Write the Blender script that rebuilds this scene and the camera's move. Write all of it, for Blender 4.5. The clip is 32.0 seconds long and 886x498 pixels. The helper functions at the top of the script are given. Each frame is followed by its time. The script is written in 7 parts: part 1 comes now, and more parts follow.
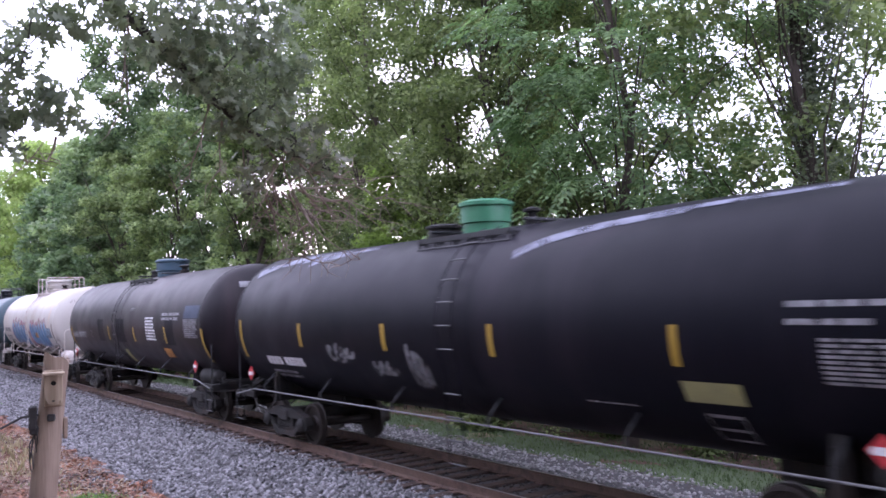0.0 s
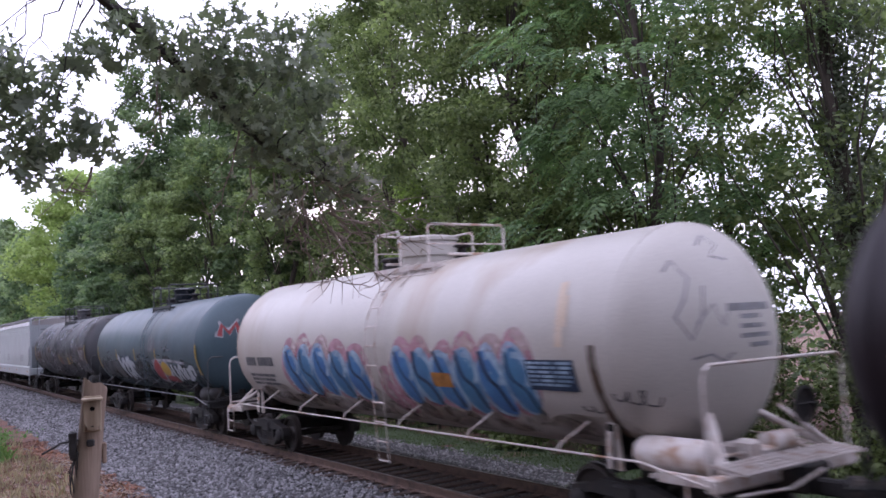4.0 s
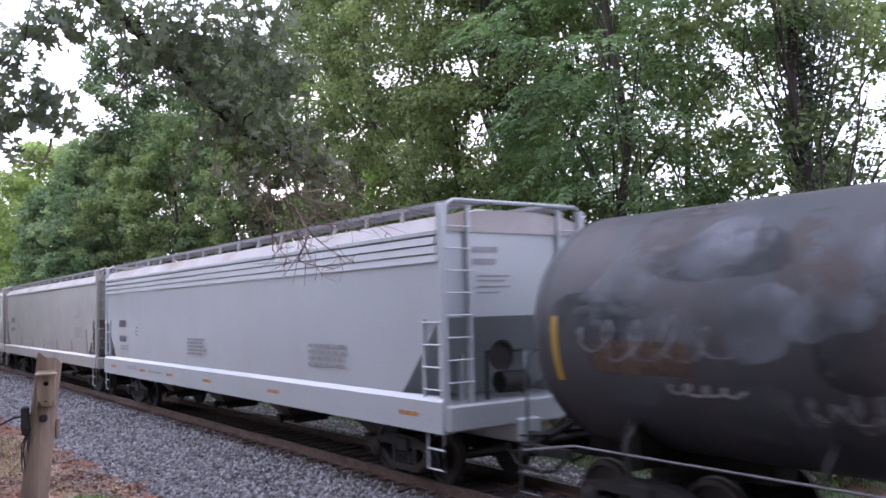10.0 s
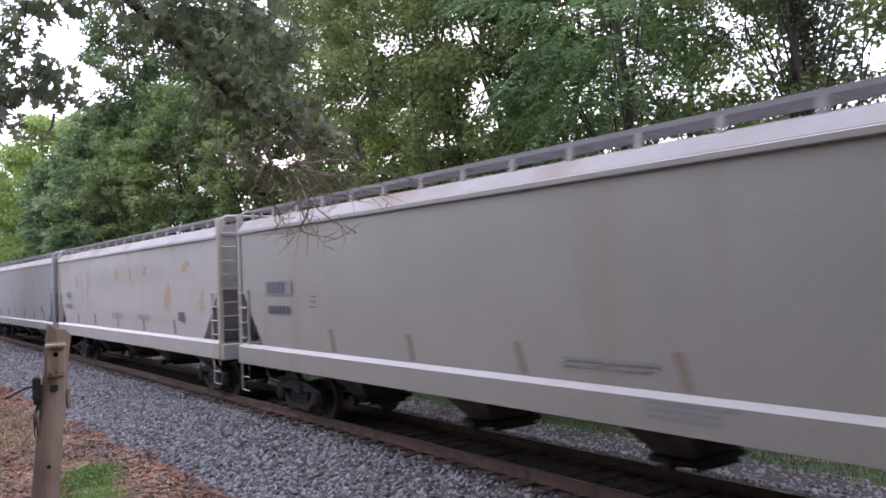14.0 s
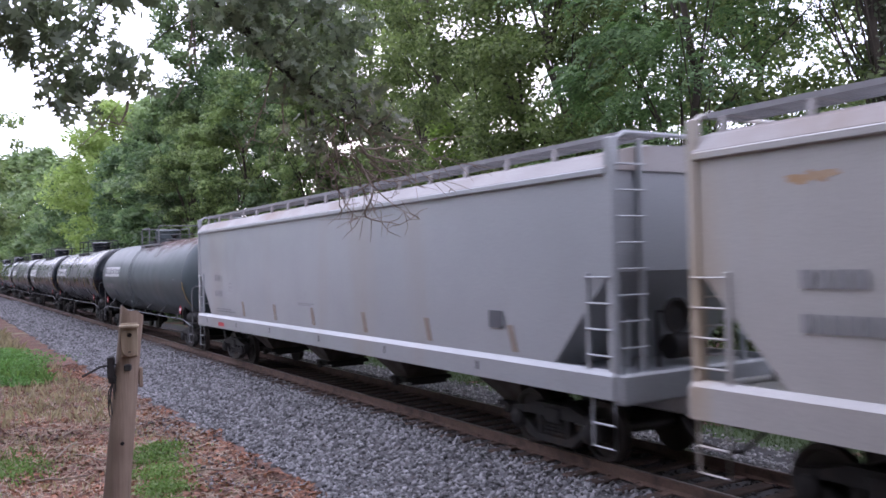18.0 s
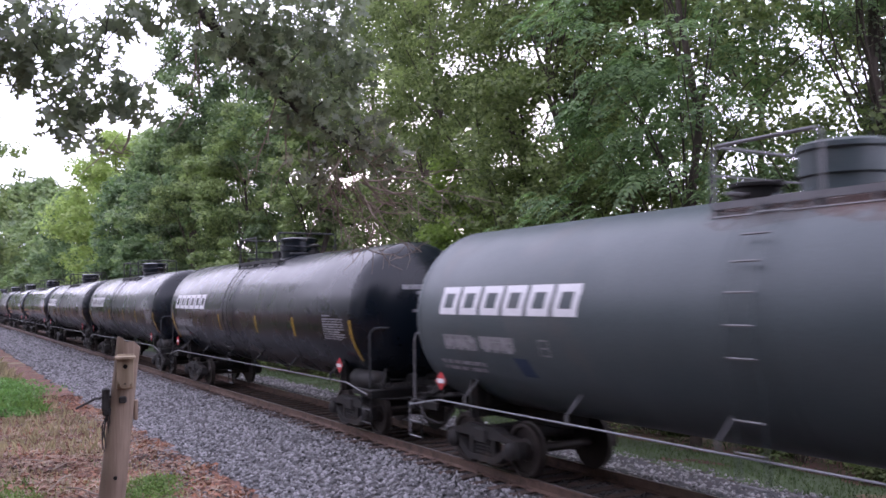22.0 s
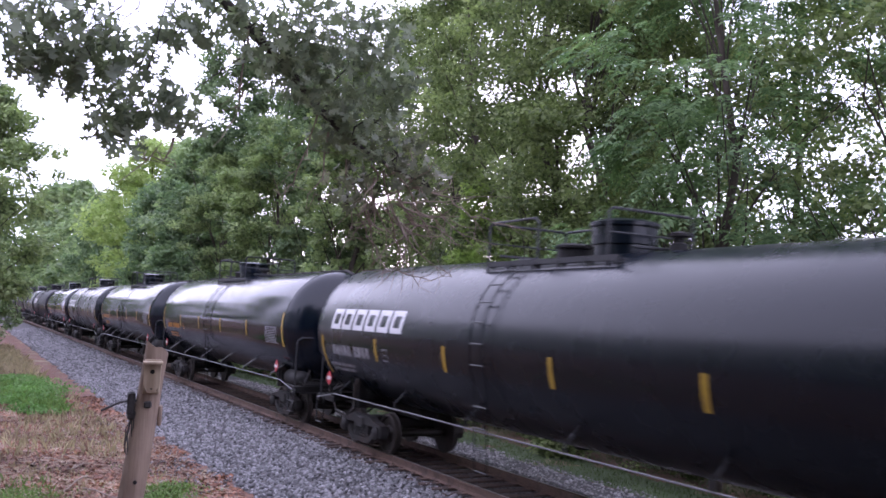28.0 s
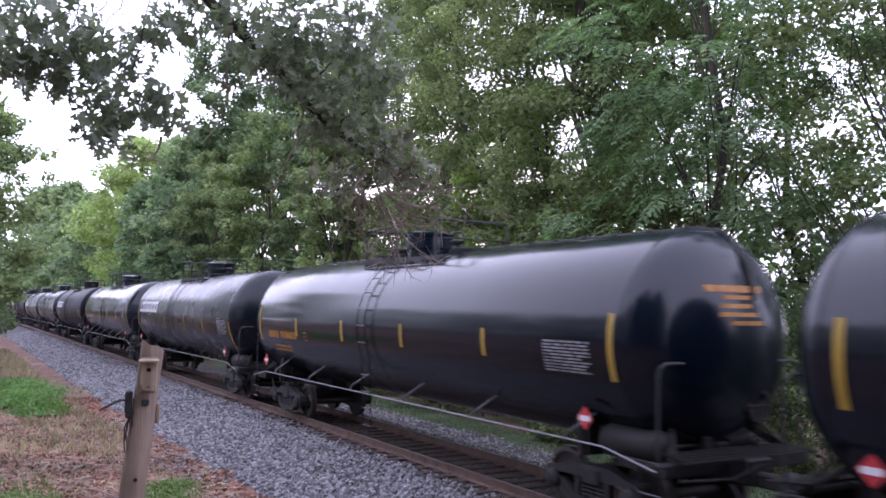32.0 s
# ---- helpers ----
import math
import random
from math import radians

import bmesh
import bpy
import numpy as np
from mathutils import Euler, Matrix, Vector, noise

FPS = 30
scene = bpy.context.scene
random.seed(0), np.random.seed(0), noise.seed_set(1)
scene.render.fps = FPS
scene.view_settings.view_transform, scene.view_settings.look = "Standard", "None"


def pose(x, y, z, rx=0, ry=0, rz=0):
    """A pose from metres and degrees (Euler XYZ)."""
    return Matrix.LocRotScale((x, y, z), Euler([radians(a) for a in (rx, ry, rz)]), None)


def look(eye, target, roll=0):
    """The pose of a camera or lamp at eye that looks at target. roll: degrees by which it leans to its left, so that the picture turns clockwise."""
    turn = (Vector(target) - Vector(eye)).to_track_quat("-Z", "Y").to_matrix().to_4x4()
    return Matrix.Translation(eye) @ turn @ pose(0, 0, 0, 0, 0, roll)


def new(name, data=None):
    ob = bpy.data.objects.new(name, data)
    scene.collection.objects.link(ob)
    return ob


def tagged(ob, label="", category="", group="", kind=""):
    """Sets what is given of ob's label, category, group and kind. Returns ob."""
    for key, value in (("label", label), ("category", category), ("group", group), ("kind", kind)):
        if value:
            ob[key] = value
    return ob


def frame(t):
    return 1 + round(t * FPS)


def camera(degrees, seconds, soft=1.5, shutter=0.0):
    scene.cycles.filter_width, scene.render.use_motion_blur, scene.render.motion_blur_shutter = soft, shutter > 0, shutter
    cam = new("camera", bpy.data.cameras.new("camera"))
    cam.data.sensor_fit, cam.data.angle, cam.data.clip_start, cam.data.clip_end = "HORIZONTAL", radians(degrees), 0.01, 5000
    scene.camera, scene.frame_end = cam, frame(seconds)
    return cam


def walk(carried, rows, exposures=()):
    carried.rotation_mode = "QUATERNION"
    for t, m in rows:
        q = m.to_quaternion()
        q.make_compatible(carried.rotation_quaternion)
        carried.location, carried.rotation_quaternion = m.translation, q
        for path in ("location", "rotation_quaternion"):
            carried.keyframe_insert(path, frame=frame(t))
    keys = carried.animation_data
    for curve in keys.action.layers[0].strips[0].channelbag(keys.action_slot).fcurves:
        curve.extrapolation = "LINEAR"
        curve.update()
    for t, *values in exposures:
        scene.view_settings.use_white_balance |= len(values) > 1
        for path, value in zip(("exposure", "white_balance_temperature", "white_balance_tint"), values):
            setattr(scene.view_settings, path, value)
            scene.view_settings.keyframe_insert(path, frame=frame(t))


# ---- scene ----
# The track runs along x, the train goes towards +x; z = 0 is the top of the rails.
TRACK_Y = 9.51
EYE = [
    (0.0, -0.066, 0.009, 3.089, 54.43, 3.58, -1.89),
    (0.5, -0.061, 0.008, 3.088, 55.02, 3.71, -1.99),
    (1.0, -0.044, 0.005, 3.087, 55.59, 3.88, -2.18),
    (1.5, -0.033, 0.002, 3.091, 55.66, 3.88, -2.36),
    (2.0, -0.030, 0.006, 3.091, 55.93, 3.96, -2.54),
    (2.5, -0.042, 0.017, 3.092, 56.03, 4.14, -2.74),
    (3.0, -0.053, 0.005, 3.093, 56.12, 4.43, -2.89),
    (3.5, -0.039, 0.010, 3.096, 56.21, 4.72, -3.12),
    (4.0, -0.035, 0.005, 3.093, 56.50, 4.95, -3.00),
    (4.5, -0.038, 0.009, 3.095, 56.57, 4.95, -2.99),
    (6.5, -0.024, 0.006, 3.090, 56.45, 4.94, -2.63),
    (7.0, -0.016, 0.002, 3.084, 56.48, 4.93, -2.56),
    (7.5, -0.016, 0.009, 3.092, 56.35, 4.88, -2.27),
    (8.0, -0.033, 0.018, 3.080, 56.21, 4.79, -2.15),
    (8.5, -0.033, 0.021, 3.081, 55.92, 4.78, -1.96),
    (9.0, -0.038, 0.029, 3.084, 55.37, 4.45, -1.70),
    (9.5, -0.030, 0.025, 3.086, 54.93, 4.17, -1.48),
    (10.0, -0.012, 0.026, 3.085, 54.34, 3.88, -1.43),
    (10.5, -0.002, 0.024, 3.082, 54.03, 3.51, -1.38),
    (11.0, 0.008, 0.025, 3.086, 53.80, 3.14, -1.44),
    (11.5, 0.041, 0.013, 3.082, 53.79, 3.03, -1.37),
    (12.0, 0.021, 0.034, 3.086, 53.64, 3.09, -1.31),
    (12.5, 0.043, 0.011, 3.085, 53.68, 3.01, -1.05),
    (13.0, 0.054, 0.010, 3.087, 53.75, 2.83, -0.94),
    (13.5, 0.067, 0.008, 3.085, 54.06, 2.46, -1.33),
    (14.0, 0.082, 0.002, 3.085, 54.70, 1.74, -2.12),
    (14.5, 0.099, 0.003, 3.094, 55.43, 1.20, -2.60),
    (15.0, 0.095, -0.009, 3.093, 56.68, 0.89, -2.52),
    (15.5, 0.085, -0.009, 3.092, 57.55, 0.80, -2.30),
    (17.5, 0.066, -0.015, 3.095, 58.73, 0.86, -1.45),
    (18.0, 0.059, -0.019, 3.099, 58.75, 0.86, -1.42),
    (18.5, 0.049, -0.008, 3.092, 58.83, 0.84, -1.42),
    (19.0, 0.033, 0.002, 3.087, 58.78, 0.88, -1.43),
    (19.5, 0.014, -0.004, 3.087, 58.69, 0.87, -1.39),
    (20.0, -0.004, -0.009, 3.096, 58.61, 1.28, -1.26),
    (20.5, -0.023, -0.005, 3.090, 58.56, 1.78, -0.96),
    (21.0, -0.021, -0.003, 3.087, 58.64, 2.42, -0.67),
    (21.5, -0.028, -0.000, 3.084, 58.66, 2.90, -0.67),
    (22.0, -0.023, 0.006, 3.095, 58.71, 3.16, -0.78),
    (22.5, -0.023, 0.007, 3.091, 58.69, 3.35, -1.15),
    (23.0, -0.039, 0.008, 3.083, 58.59, 3.42, -1.66),
    (23.5, -0.043, 0.001, 3.088, 58.44, 3.33, -1.40),
    (24.0, -0.051, -0.006, 3.086, 58.33, 3.30, -0.38),
    (24.5, -0.050, -0.007, 3.096, 58.36, 3.27, 1.16),
    (25.0, -0.049, -0.009, 3.097, 58.36, 3.38, 1.98),
    (25.5, -0.050, -0.013, 3.100, 58.63, 3.64, 2.64),
    (27.5, -0.055, -0.018, 3.097, 60.17, 4.61, 2.85),
    (28.0, -0.039, -0.026, 3.095, 60.57, 4.80, 2.88),
    (28.5, -0.028, -0.034, 3.098, 60.63, 4.77, 2.86),
    (29.0, -0.018, -0.021, 3.100, 60.56, 4.75, 2.84),
    (29.5, -0.012, -0.020, 3.099, 60.53, 4.53, 2.65),
    (30.0, 0.005, -0.017, 3.094, 60.38, 4.49, 2.31),
    (30.5, 0.006, -0.016, 3.096, 60.25, 4.33, 1.81),
    (31.0, -0.000, -0.018, 3.098, 60.16, 4.26, 1.45),
    (31.5, 0.006, -0.018, 3.094, 60.07, 4.19, 1.12),
    (32.0, 0.014, -0.028, 3.093, 60.12, 4.09, 0.94),]


def sight(x, y, z, yaw, pitch, roll):
    a, b = radians(yaw), radians(pitch)
    ahead = Vector((-math.sin(a) * math.cos(b), math.cos(a) * math.cos(b), math.sin(b)))
    return look((x, y, z), Vector((x, y, z)) + ahead, roll)


TONE = [(0.0, 0.43, 6450, 17), (2.0, 0.41, 6400, 17), (3.0, -0.04, 6450, 16), (4.0, -0.25, 6600, 16), (7.0, 0.06, 6500, 15), (9.0, 0.31, 6550, 13), (11.0, -0.12, 6800, 11),
        (13.0, 0.05, 7050, 12), (15.0, -0.05, 6800, 12), (18.0, 0.04, 6650, 11), (21.0, 0.0, 6950, 15), (23.0, 0.24, 6600, 18), (28.0, 0.2, 6450, 19), (32.0, 0.18, 6400, 18)]
cam = camera(55.2, 32.0, soft=1.6, shutter=0.45)
walk(cam, [(r[0], sight(*r[1:])) for r in EYE], exposures=TONE)

# ---- world and light: dusk under a pale, hazy sky ----
world = bpy.data.worlds.new("world")
scene.world = world
world.use_nodes = True
wn, wl = world.node_tree.nodes, world.node_tree.links
sky = wn.new("ShaderNodeTexSky")
sky.sky_type, sky.sun_disc = "NISHITA", False
sky.sun_elevation, sky.sun_rotation = radians(7), radians(-60)
sky.air_density, sky.dust_density, sky.ozone_density = 1.0, 3.0, 1.0
haze = wn.new("ShaderNodeMix")
haze.data_type = "RGBA"
haze.inputs["Factor"].default_value = 0.94
haze.inputs["B"].default_value = (8.6, 8.85, 11.9, 1)
wl.new(sky.outputs["Color"], haze.inputs["A"])
wl.new(haze.outputs["Result"], wn["Background"].inputs["Color"])
wn["Background"].inputs["Strength"].default_value = 0.3
sun = new("sun", bpy.data.lights.new("sun", "SUN"))
sun.data.energy, sun.data.angle, sun.data.color = 0.5, radians(25), (1.0, 0.9, 0.84)
sun.matrix_world = look((-18, 24, 9), (0, 0, 5))


# ---- materials ----
def paint(name, a, b=None, rough=0.5, metal=0.0, scale=3.0, grain=40.0, bump=0.1, stain=None, amount=0.3, streak=False, tint=0.0, coat=0.0, spread=0.5, gloss=0.5, wisp=0.0, cloud=2.5, fibre=False):
    """A surface with large stains and fine grain: a and b mix by noise, stain lies on top in patches."""
    m = bpy.data.materials.new(name)
    m.use_nodes = True
    n, l = m.node_tree.nodes, m.node_tree.links
    bsdf = n["Principled BSDF"]
    tc = n.new("ShaderNodeTexCoord")
    vec = tc.outputs["Object"]

    def noise_tex(sc, detail=5.0, stretch=None):
        t = n.new("ShaderNodeTexNoise")
        t.inputs["Scale"].default_value, t.inputs["Detail"].default_value = sc, detail
        if stretch:
            mp = n.new("ShaderNodeMapping")
            mp.inputs["Scale"].default_value = stretch
            l.new(vec, mp.inputs["Vector"])
            l.new(mp.outputs["Vector"], t.inputs["Vector"])
        else:
            l.new(vec, t.inputs["Vector"])
        return t.outputs["Fac"]

    def ramp(src, lo, hi):
        r = n.new("ShaderNodeMapRange")
        r.inputs["From Min"].default_value, r.inputs["From Max"].default_value = lo, hi
        l.new(src, r.inputs["Value"])
        return r.outputs["Result"]

    def mix(f, x, y):
        k = n.new("ShaderNodeMix")
        k.data_type = "RGBA"
        for sock, v in (("Factor", f), ("A", x), ("B", y)):
            if isinstance(v, (int, float)):
                k.inputs[sock].default_value = v
            elif isinstance(v, tuple):
                k.inputs[sock].default_value = (*v, 1) if len(v) == 3 else v
            else:
                l.new(v, k.inputs[sock])
        return k.outputs["Result"]

    b = b or tuple(c * 0.8 for c in a)
    col = mix(ramp(noise_tex(scale), 0.5 - spread / 2, 0.5 + spread / 2), a, b)
    col = mix(ramp(noise_tex(grain, 2.0, (1, 1, 0.05) if fibre else None), 0.35, 0.75), col, mix(0.5, col, tuple(c * 0.6 for c in a)))
    if stain:
        f = noise_tex(scale * 0.7, 6.0, (1.6, 1.6, 0.18) if streak else None)
        col = mix(ramp(f, 0.62 - amount * 0.5, 0.75 - amount * 0.2), col, stain)
    if tint:
        oi = n.new("ShaderNodeNewGeometry")
        hs = n.new("ShaderNodeHueSaturation")
        mr = n.new("ShaderNodeMapRange")
        mr.inputs["To Min"].default_value, mr.inputs["To Max"].default_value = 1 - tint, 1 + tint
        l.new(oi.outputs["Random Per Island"], mr.inputs["Value"])
        l.new(mr.outputs["Result"], hs.inputs["Value"])
        l.new(col, hs.inputs["Color"])
        col = hs.outputs["Color"]
    l.new(col, bsdf.inputs["Base Color"])
    rr = n.new("ShaderNodeMapRange")
    rr.inputs["To Min"].default_value, rr.inputs["To Max"].default_value = max(rough - 0.1, 0.03), min(rough + 0.12, 1)
    l.new(noise_tex(scale * 2.3), rr.inputs["Value"])
    l.new(rr.outputs["Result"], bsdf.inputs["Roughness"])
    bsdf.inputs["Metallic"].default_value = metal
    if wisp:
        thin = n.new("ShaderNodeMapRange")
        thin.inputs["From Min"].default_value, thin.inputs["From Max"].default_value = 0.36, 0.62
        thin.inputs["To Min"].default_value, thin.inputs["To Max"].default_value = max(1 - wisp, 0.0), min(1.6 - wisp, 1.0)
        l.new(noise_tex(cloud, 6.0), thin.inputs["Value"])
        l.new(thin.outputs["Result"], bsdf.inputs["Alpha"])
    bsdf.inputs["Specular IOR Level"].default_value = gloss
    if coat:
        bsdf.inputs["Coat Weight"].default_value, bsdf.inputs["Coat Roughness"].default_value = coat, 0.2
    if bump:
        bp = n.new("ShaderNodeBump")
        bp.inputs["Strength"].default_value, bp.inputs["Distance"].default_value = bump, 0.02
        l.new(noise_tex(grain * 0.6, 4.0, (1, 1, 0.06) if fibre else None), bp.inputs["Height"])
        l.new(bp.outputs["Normal"], bsdf.inputs["Normal"])
    return m


def foliage(name, dark, light, through_light, tint=0.35):
    """Leaves: a diffuse and a translucent side, each leaf of its own shade; broad noise tones stand in for lit and
    shadowed clumps.
    """
    m = bpy.data.materials.new(name)
    m.use_nodes = True
    n, l = m.node_tree.nodes, m.node_tree.links
    bsdf = n["Principled BSDF"]
    geo = n.new("ShaderNodeNewGeometry")
    tc = n.new("ShaderNodeTexCoord")
    big = n.new("ShaderNodeTexNoise")
    big.inputs["Scale"].default_value = 0.55
    l.new(tc.outputs["Object"], big.inputs["Vector"])
    add = n.new("ShaderNodeMath")
    add.operation = "MULTIPLY_ADD"
    big.inputs["Detail"].default_value = 3.0
    add.inputs[1].default_value = 2.6
    add.inputs[2].default_value = -1.0
    l.new(big.outputs["Fac"], add.inputs[0])
    av = n.new("ShaderNodeMath")
    av.operation = "MULTIPLY_ADD"
    av.inputs[1].default_value = 0.5
    l.new(geo.outputs["Random Per Island"], av.inputs[0])
    half = n.new("ShaderNodeMath")
    half.operation = "MULTIPLY"
    half.inputs[1].default_value = 0.6
    l.new(add.outputs["Value"], half.inputs[0])
    l.new(half.outputs["Value"], av.inputs[2])
    mx = n.new("ShaderNodeMix")
    mx.data_type = "RGBA"
    mx.inputs["A"].default_value, mx.inputs["B"].default_value = (*dark, 1), (*light, 1)
    l.new(av.outputs["Value"], mx.inputs["Factor"])
    l.new(mx.outputs["Result"], bsdf.inputs["Base Color"])
    bsdf.inputs["Roughness"].default_value, bsdf.inputs["Specular IOR Level"].default_value = 0.5, 0.22
    tr = n.new("ShaderNodeBsdfTranslucent")
    sc = n.new("ShaderNodeMix")
    sc.data_type, sc.blend_type = "RGBA", "MULTIPLY"
    sc.inputs["Factor"].default_value = 1.0
    sc.inputs["B"].default_value = (1.3, 1.5, 0.95, 1)
    l.new(mx.outputs["Result"], sc.inputs["A"])
    l.new(sc.outputs["Result"], tr.inputs["Color"])
    ms = n.new("ShaderNodeMixShader")
    ms.inputs["Fac"].default_value = through_light
    l.new(bsdf.outputs["BSDF"], ms.inputs[1])
    l.new(tr.outputs["BSDF"], ms.inputs[2])
    l.new(ms.outputs["Shader"], n["Material Output"].inputs["Surface"])
    return m


BLACK = paint("black_tank_paint", (0.0042, 0.0046, 0.0085), (0.007, 0.0073, 0.0125), 0.44, scale=0.7, bump=0.015, stain=(0.014, 0.012, 0.018), amount=0.2, streak=True, gloss=0.1)
GLOSS = paint("gloss_black_paint", (0.0024, 0.0052, 0.0105), (0.0042, 0.0078, 0.0155), 0.16, scale=0.5, bump=0.008, coat=0.25, gloss=0.24)
BROWNBLACK = paint("faded_black_paint", (0.008816, 0.007253, 0.01024), (0.01653, 0.01292, 0.01676), 0.42, scale=0.7, bump=0.02, stain=(0.03086, 0.02285, 0.02607), amount=0.3, streak=True, gloss=0.2)
MATT = paint("matt_black_paint", (0.0018, 0.0042, 0.0078), (0.0034, 0.0066, 0.012), 0.27, scale=0.6, bump=0.012, gloss=0.22, coat=0.22)
GREYTANK = paint("weathered_grey_paint", (0.042, 0.06, 0.066), (0.066, 0.084, 0.09), 0.42, scale=0.6, bump=0.03, stain=(0.085, 0.08, 0.078), amount=0.15, gloss=0.4)
BLUETANK = paint("blue_grey_paint", (0.0407, 0.07216, 0.08944), (0.05772, 0.09328, 0.1118), 0.42, scale=0.6, bump=0.03, stain=(0.0333, 0.0528, 0.05676), amount=0.25, streak=True, gloss=0.35)
GRIMETANK = paint("grimy_grey_paint", (0.0525, 0.0455, 0.0494), (0.08125, 0.0728, 0.078), 0.52, scale=0.9, bump=0.06, stain=(0.0375, 0.0468, 0.052), amount=0.5, streak=True, gloss=0.3)
WHITETANK = paint("white_tank_paint", (0.455, 0.432, 0.4), (0.385, 0.358, 0.325), 0.4, scale=0.6, bump=0.02, stain=(0.3, 0.24, 0.185), amount=0.16, streak=True)
HOP_A = paint("pale_grey_hopper_paint", (0.3616, 0.3977, 0.4148), (0.3141, 0.3434, 0.3562), 0.36, scale=0.5, bump=0.03, stain=(0.3028, 0.3092, 0.3062), amount=0.14, streak=True, gloss=0.9, coat=0.45)
HOP_B = paint("beige_grey_hopper_paint", (0.3042, 0.3002, 0.2711), (0.2565, 0.2516, 0.2257), 0.36, scale=0.6, bump=0.03, stain=(0.23, 0.2095, 0.1728), amount=0.1, streak=True, gloss=0.9, coat=0.45)
HOP_C = paint("rust_marked_white_hopper_paint", (0.4181, 0.4116, 0.3996), (0.3567, 0.3444, 0.3275), 0.36, scale=0.8, bump=0.03, stain=(0.3557, 0.2751, 0.1813), amount=0.08, streak=True, gloss=0.9, coat=0.45)
HOP_D = paint("light_grey_hopper_paint", (0.3021, 0.3175, 0.3322), (0.2533, 0.2689, 0.2838), 0.36, scale=0.5, bump=0.02, stain=(0.2533, 0.2441, 0.2255), amount=0.16, streak=True, gloss=0.9, coat=0.45)
ROOFGREY = paint("dusty_roof_paint", (0.4, 0.385, 0.38), (0.31, 0.29, 0.285), 0.6, scale=0.8, stain=(0.23, 0.18, 0.15), amount=0.3)
STEEL = paint("dark_underframe_steel", (0.011, 0.0108, 0.0115), (0.02, 0.019, 0.0185), 0.65, scale=4, bump=0.15, stain=(0.03, 0.022, 0.018), amount=0.2, gloss=0.25)
GRIMESTEEL = paint("grimy_truck_steel", (0.019, 0.018, 0.019), (0.032, 0.03, 0.029), 0.7, scale=5, bump=0.25, stain=(0.042, 0.03, 0.024), amount=0.2, gloss=0.25)
WHEELSTEEL = paint("worn_wheel_steel", (0.025, 0.021, 0.02), (0.045, 0.034, 0.03), 0.5, metal=0.3, scale=6, bump=0.1)
RODGREY = paint("grey_handrail_steel", (0.16, 0.16, 0.17), (0.11, 0.11, 0.115), 0.5, scale=8, bump=0.05)
# pale base colour carries the sky that the side rails reflect
RODPALE = paint("sky_pale_handrail", (0.24, 0.25, 0.27), (0.15, 0.155, 0.17), 0.4, metal=0.3, scale=8, bump=0.05)
RODBLACK = paint("black_handrail_steel", (0.022, 0.0235, 0.027), (0.034, 0.0355, 0.039), 0.5, scale=8, bump=0.05, gloss=0.35)
RODWHITE = paint("white_handrail_paint", (0.62, 0.58, 0.56), (0.5, 0.43, 0.38), 0.5, scale=6, bump=0.05, stain=(0.3, 0.17, 0.1), amount=0.2)
YELLOW = paint("yellow_reflector", (0.42, 0.27, 0.03), (0.3, 0.19, 0.03), 0.45, scale=9, bump=0.02)
ORANGE = paint("orange_lettering", (0.45, 0.19, 0.03), (0.34, 0.14, 0.03), 0.5, scale=9, bump=0.02, wisp=0.35, cloud=8)
LETTERWHITE = paint("white_lettering", (0.68, 0.68, 0.7), (0.56, 0.56, 0.58), 0.5, scale=9, bump=0.02)
LETTERGREY = paint("faded_white_lettering", (0.3, 0.3, 0.32), (0.22, 0.22, 0.24), 0.55, scale=9, bump=0.02, wisp=0.5, cloud=9)
LETTERDARK = paint("dark_lettering", (0.07, 0.075, 0.085), (0.1, 0.105, 0.115), 0.55, scale=9, bump=0.02)
RED = paint("red_placard", (0.5, 0.03, 0.04), (0.38, 0.03, 0.04), 0.45, scale=8, bump=0.02)
RUSTPATCH = paint("rust_brown_patch", (0.1, 0.06, 0.036), (0.06, 0.04, 0.03), 0.75, scale=5, bump=0.2, wisp=0.5, cloud=3)
RUSTRED = paint("red_brown_patch", (0.14, 0.04, 0.03), (0.1, 0.03, 0.03), 0.6, scale=7, bump=0.1)
GREENDOME = paint("green_dome_paint", (0.04, 0.2, 0.1), (0.03, 0.15, 0.08), 0.45, scale=4, bump=0.03)
BLUEDOME = paint("blue_dome_paint", (0.03, 0.075, 0.11), (0.03, 0.06, 0.09), 0.45, scale=4, bump=0.03)
SPRAYWHITE = paint("white_spray_paint", (0.4, 0.41, 0.44), (0.24, 0.24, 0.26), 0.6, scale=3, bump=0.02, wisp=0.46, cloud=2.5)
SPRAYBLUE = paint("blue_spray_paint", (0.028, 0.1, 0.28), (0.06, 0.22, 0.42), 0.5, scale=2.2, bump=0.02)
SPRAYPINK = paint("pink_spray_paint", (0.5, 0.2, 0.27), (0.48, 0.3, 0.36), 0.5, scale=2, bump=0.02, wisp=0.75, cloud=2.0)
SPRAYLIGHT = paint("pale_blue_spray_paint", (0.25, 0.4, 0.55), (0.35, 0.47, 0.58), 0.5, scale=3, bump=0.02, wisp=0.45, cloud=3.0)
SPRAYDARK = paint("dark_blue_spray_paint", (0.016, 0.03, 0.062), (0.024, 0.044, 0.085), 0.5, scale=3, bump=0.02, gloss=0.3)
SPRAYRED = paint("red_spray_paint", (0.26, 0.02, 0.025), (0.18, 0.018, 0.025), 0.5, scale=3, bump=0.02)
SPRAYINK = paint("black_spray_paint", (0.03, 0.03, 0.04), (0.06, 0.06, 0.07), 0.5, scale=3, bump=0.02)
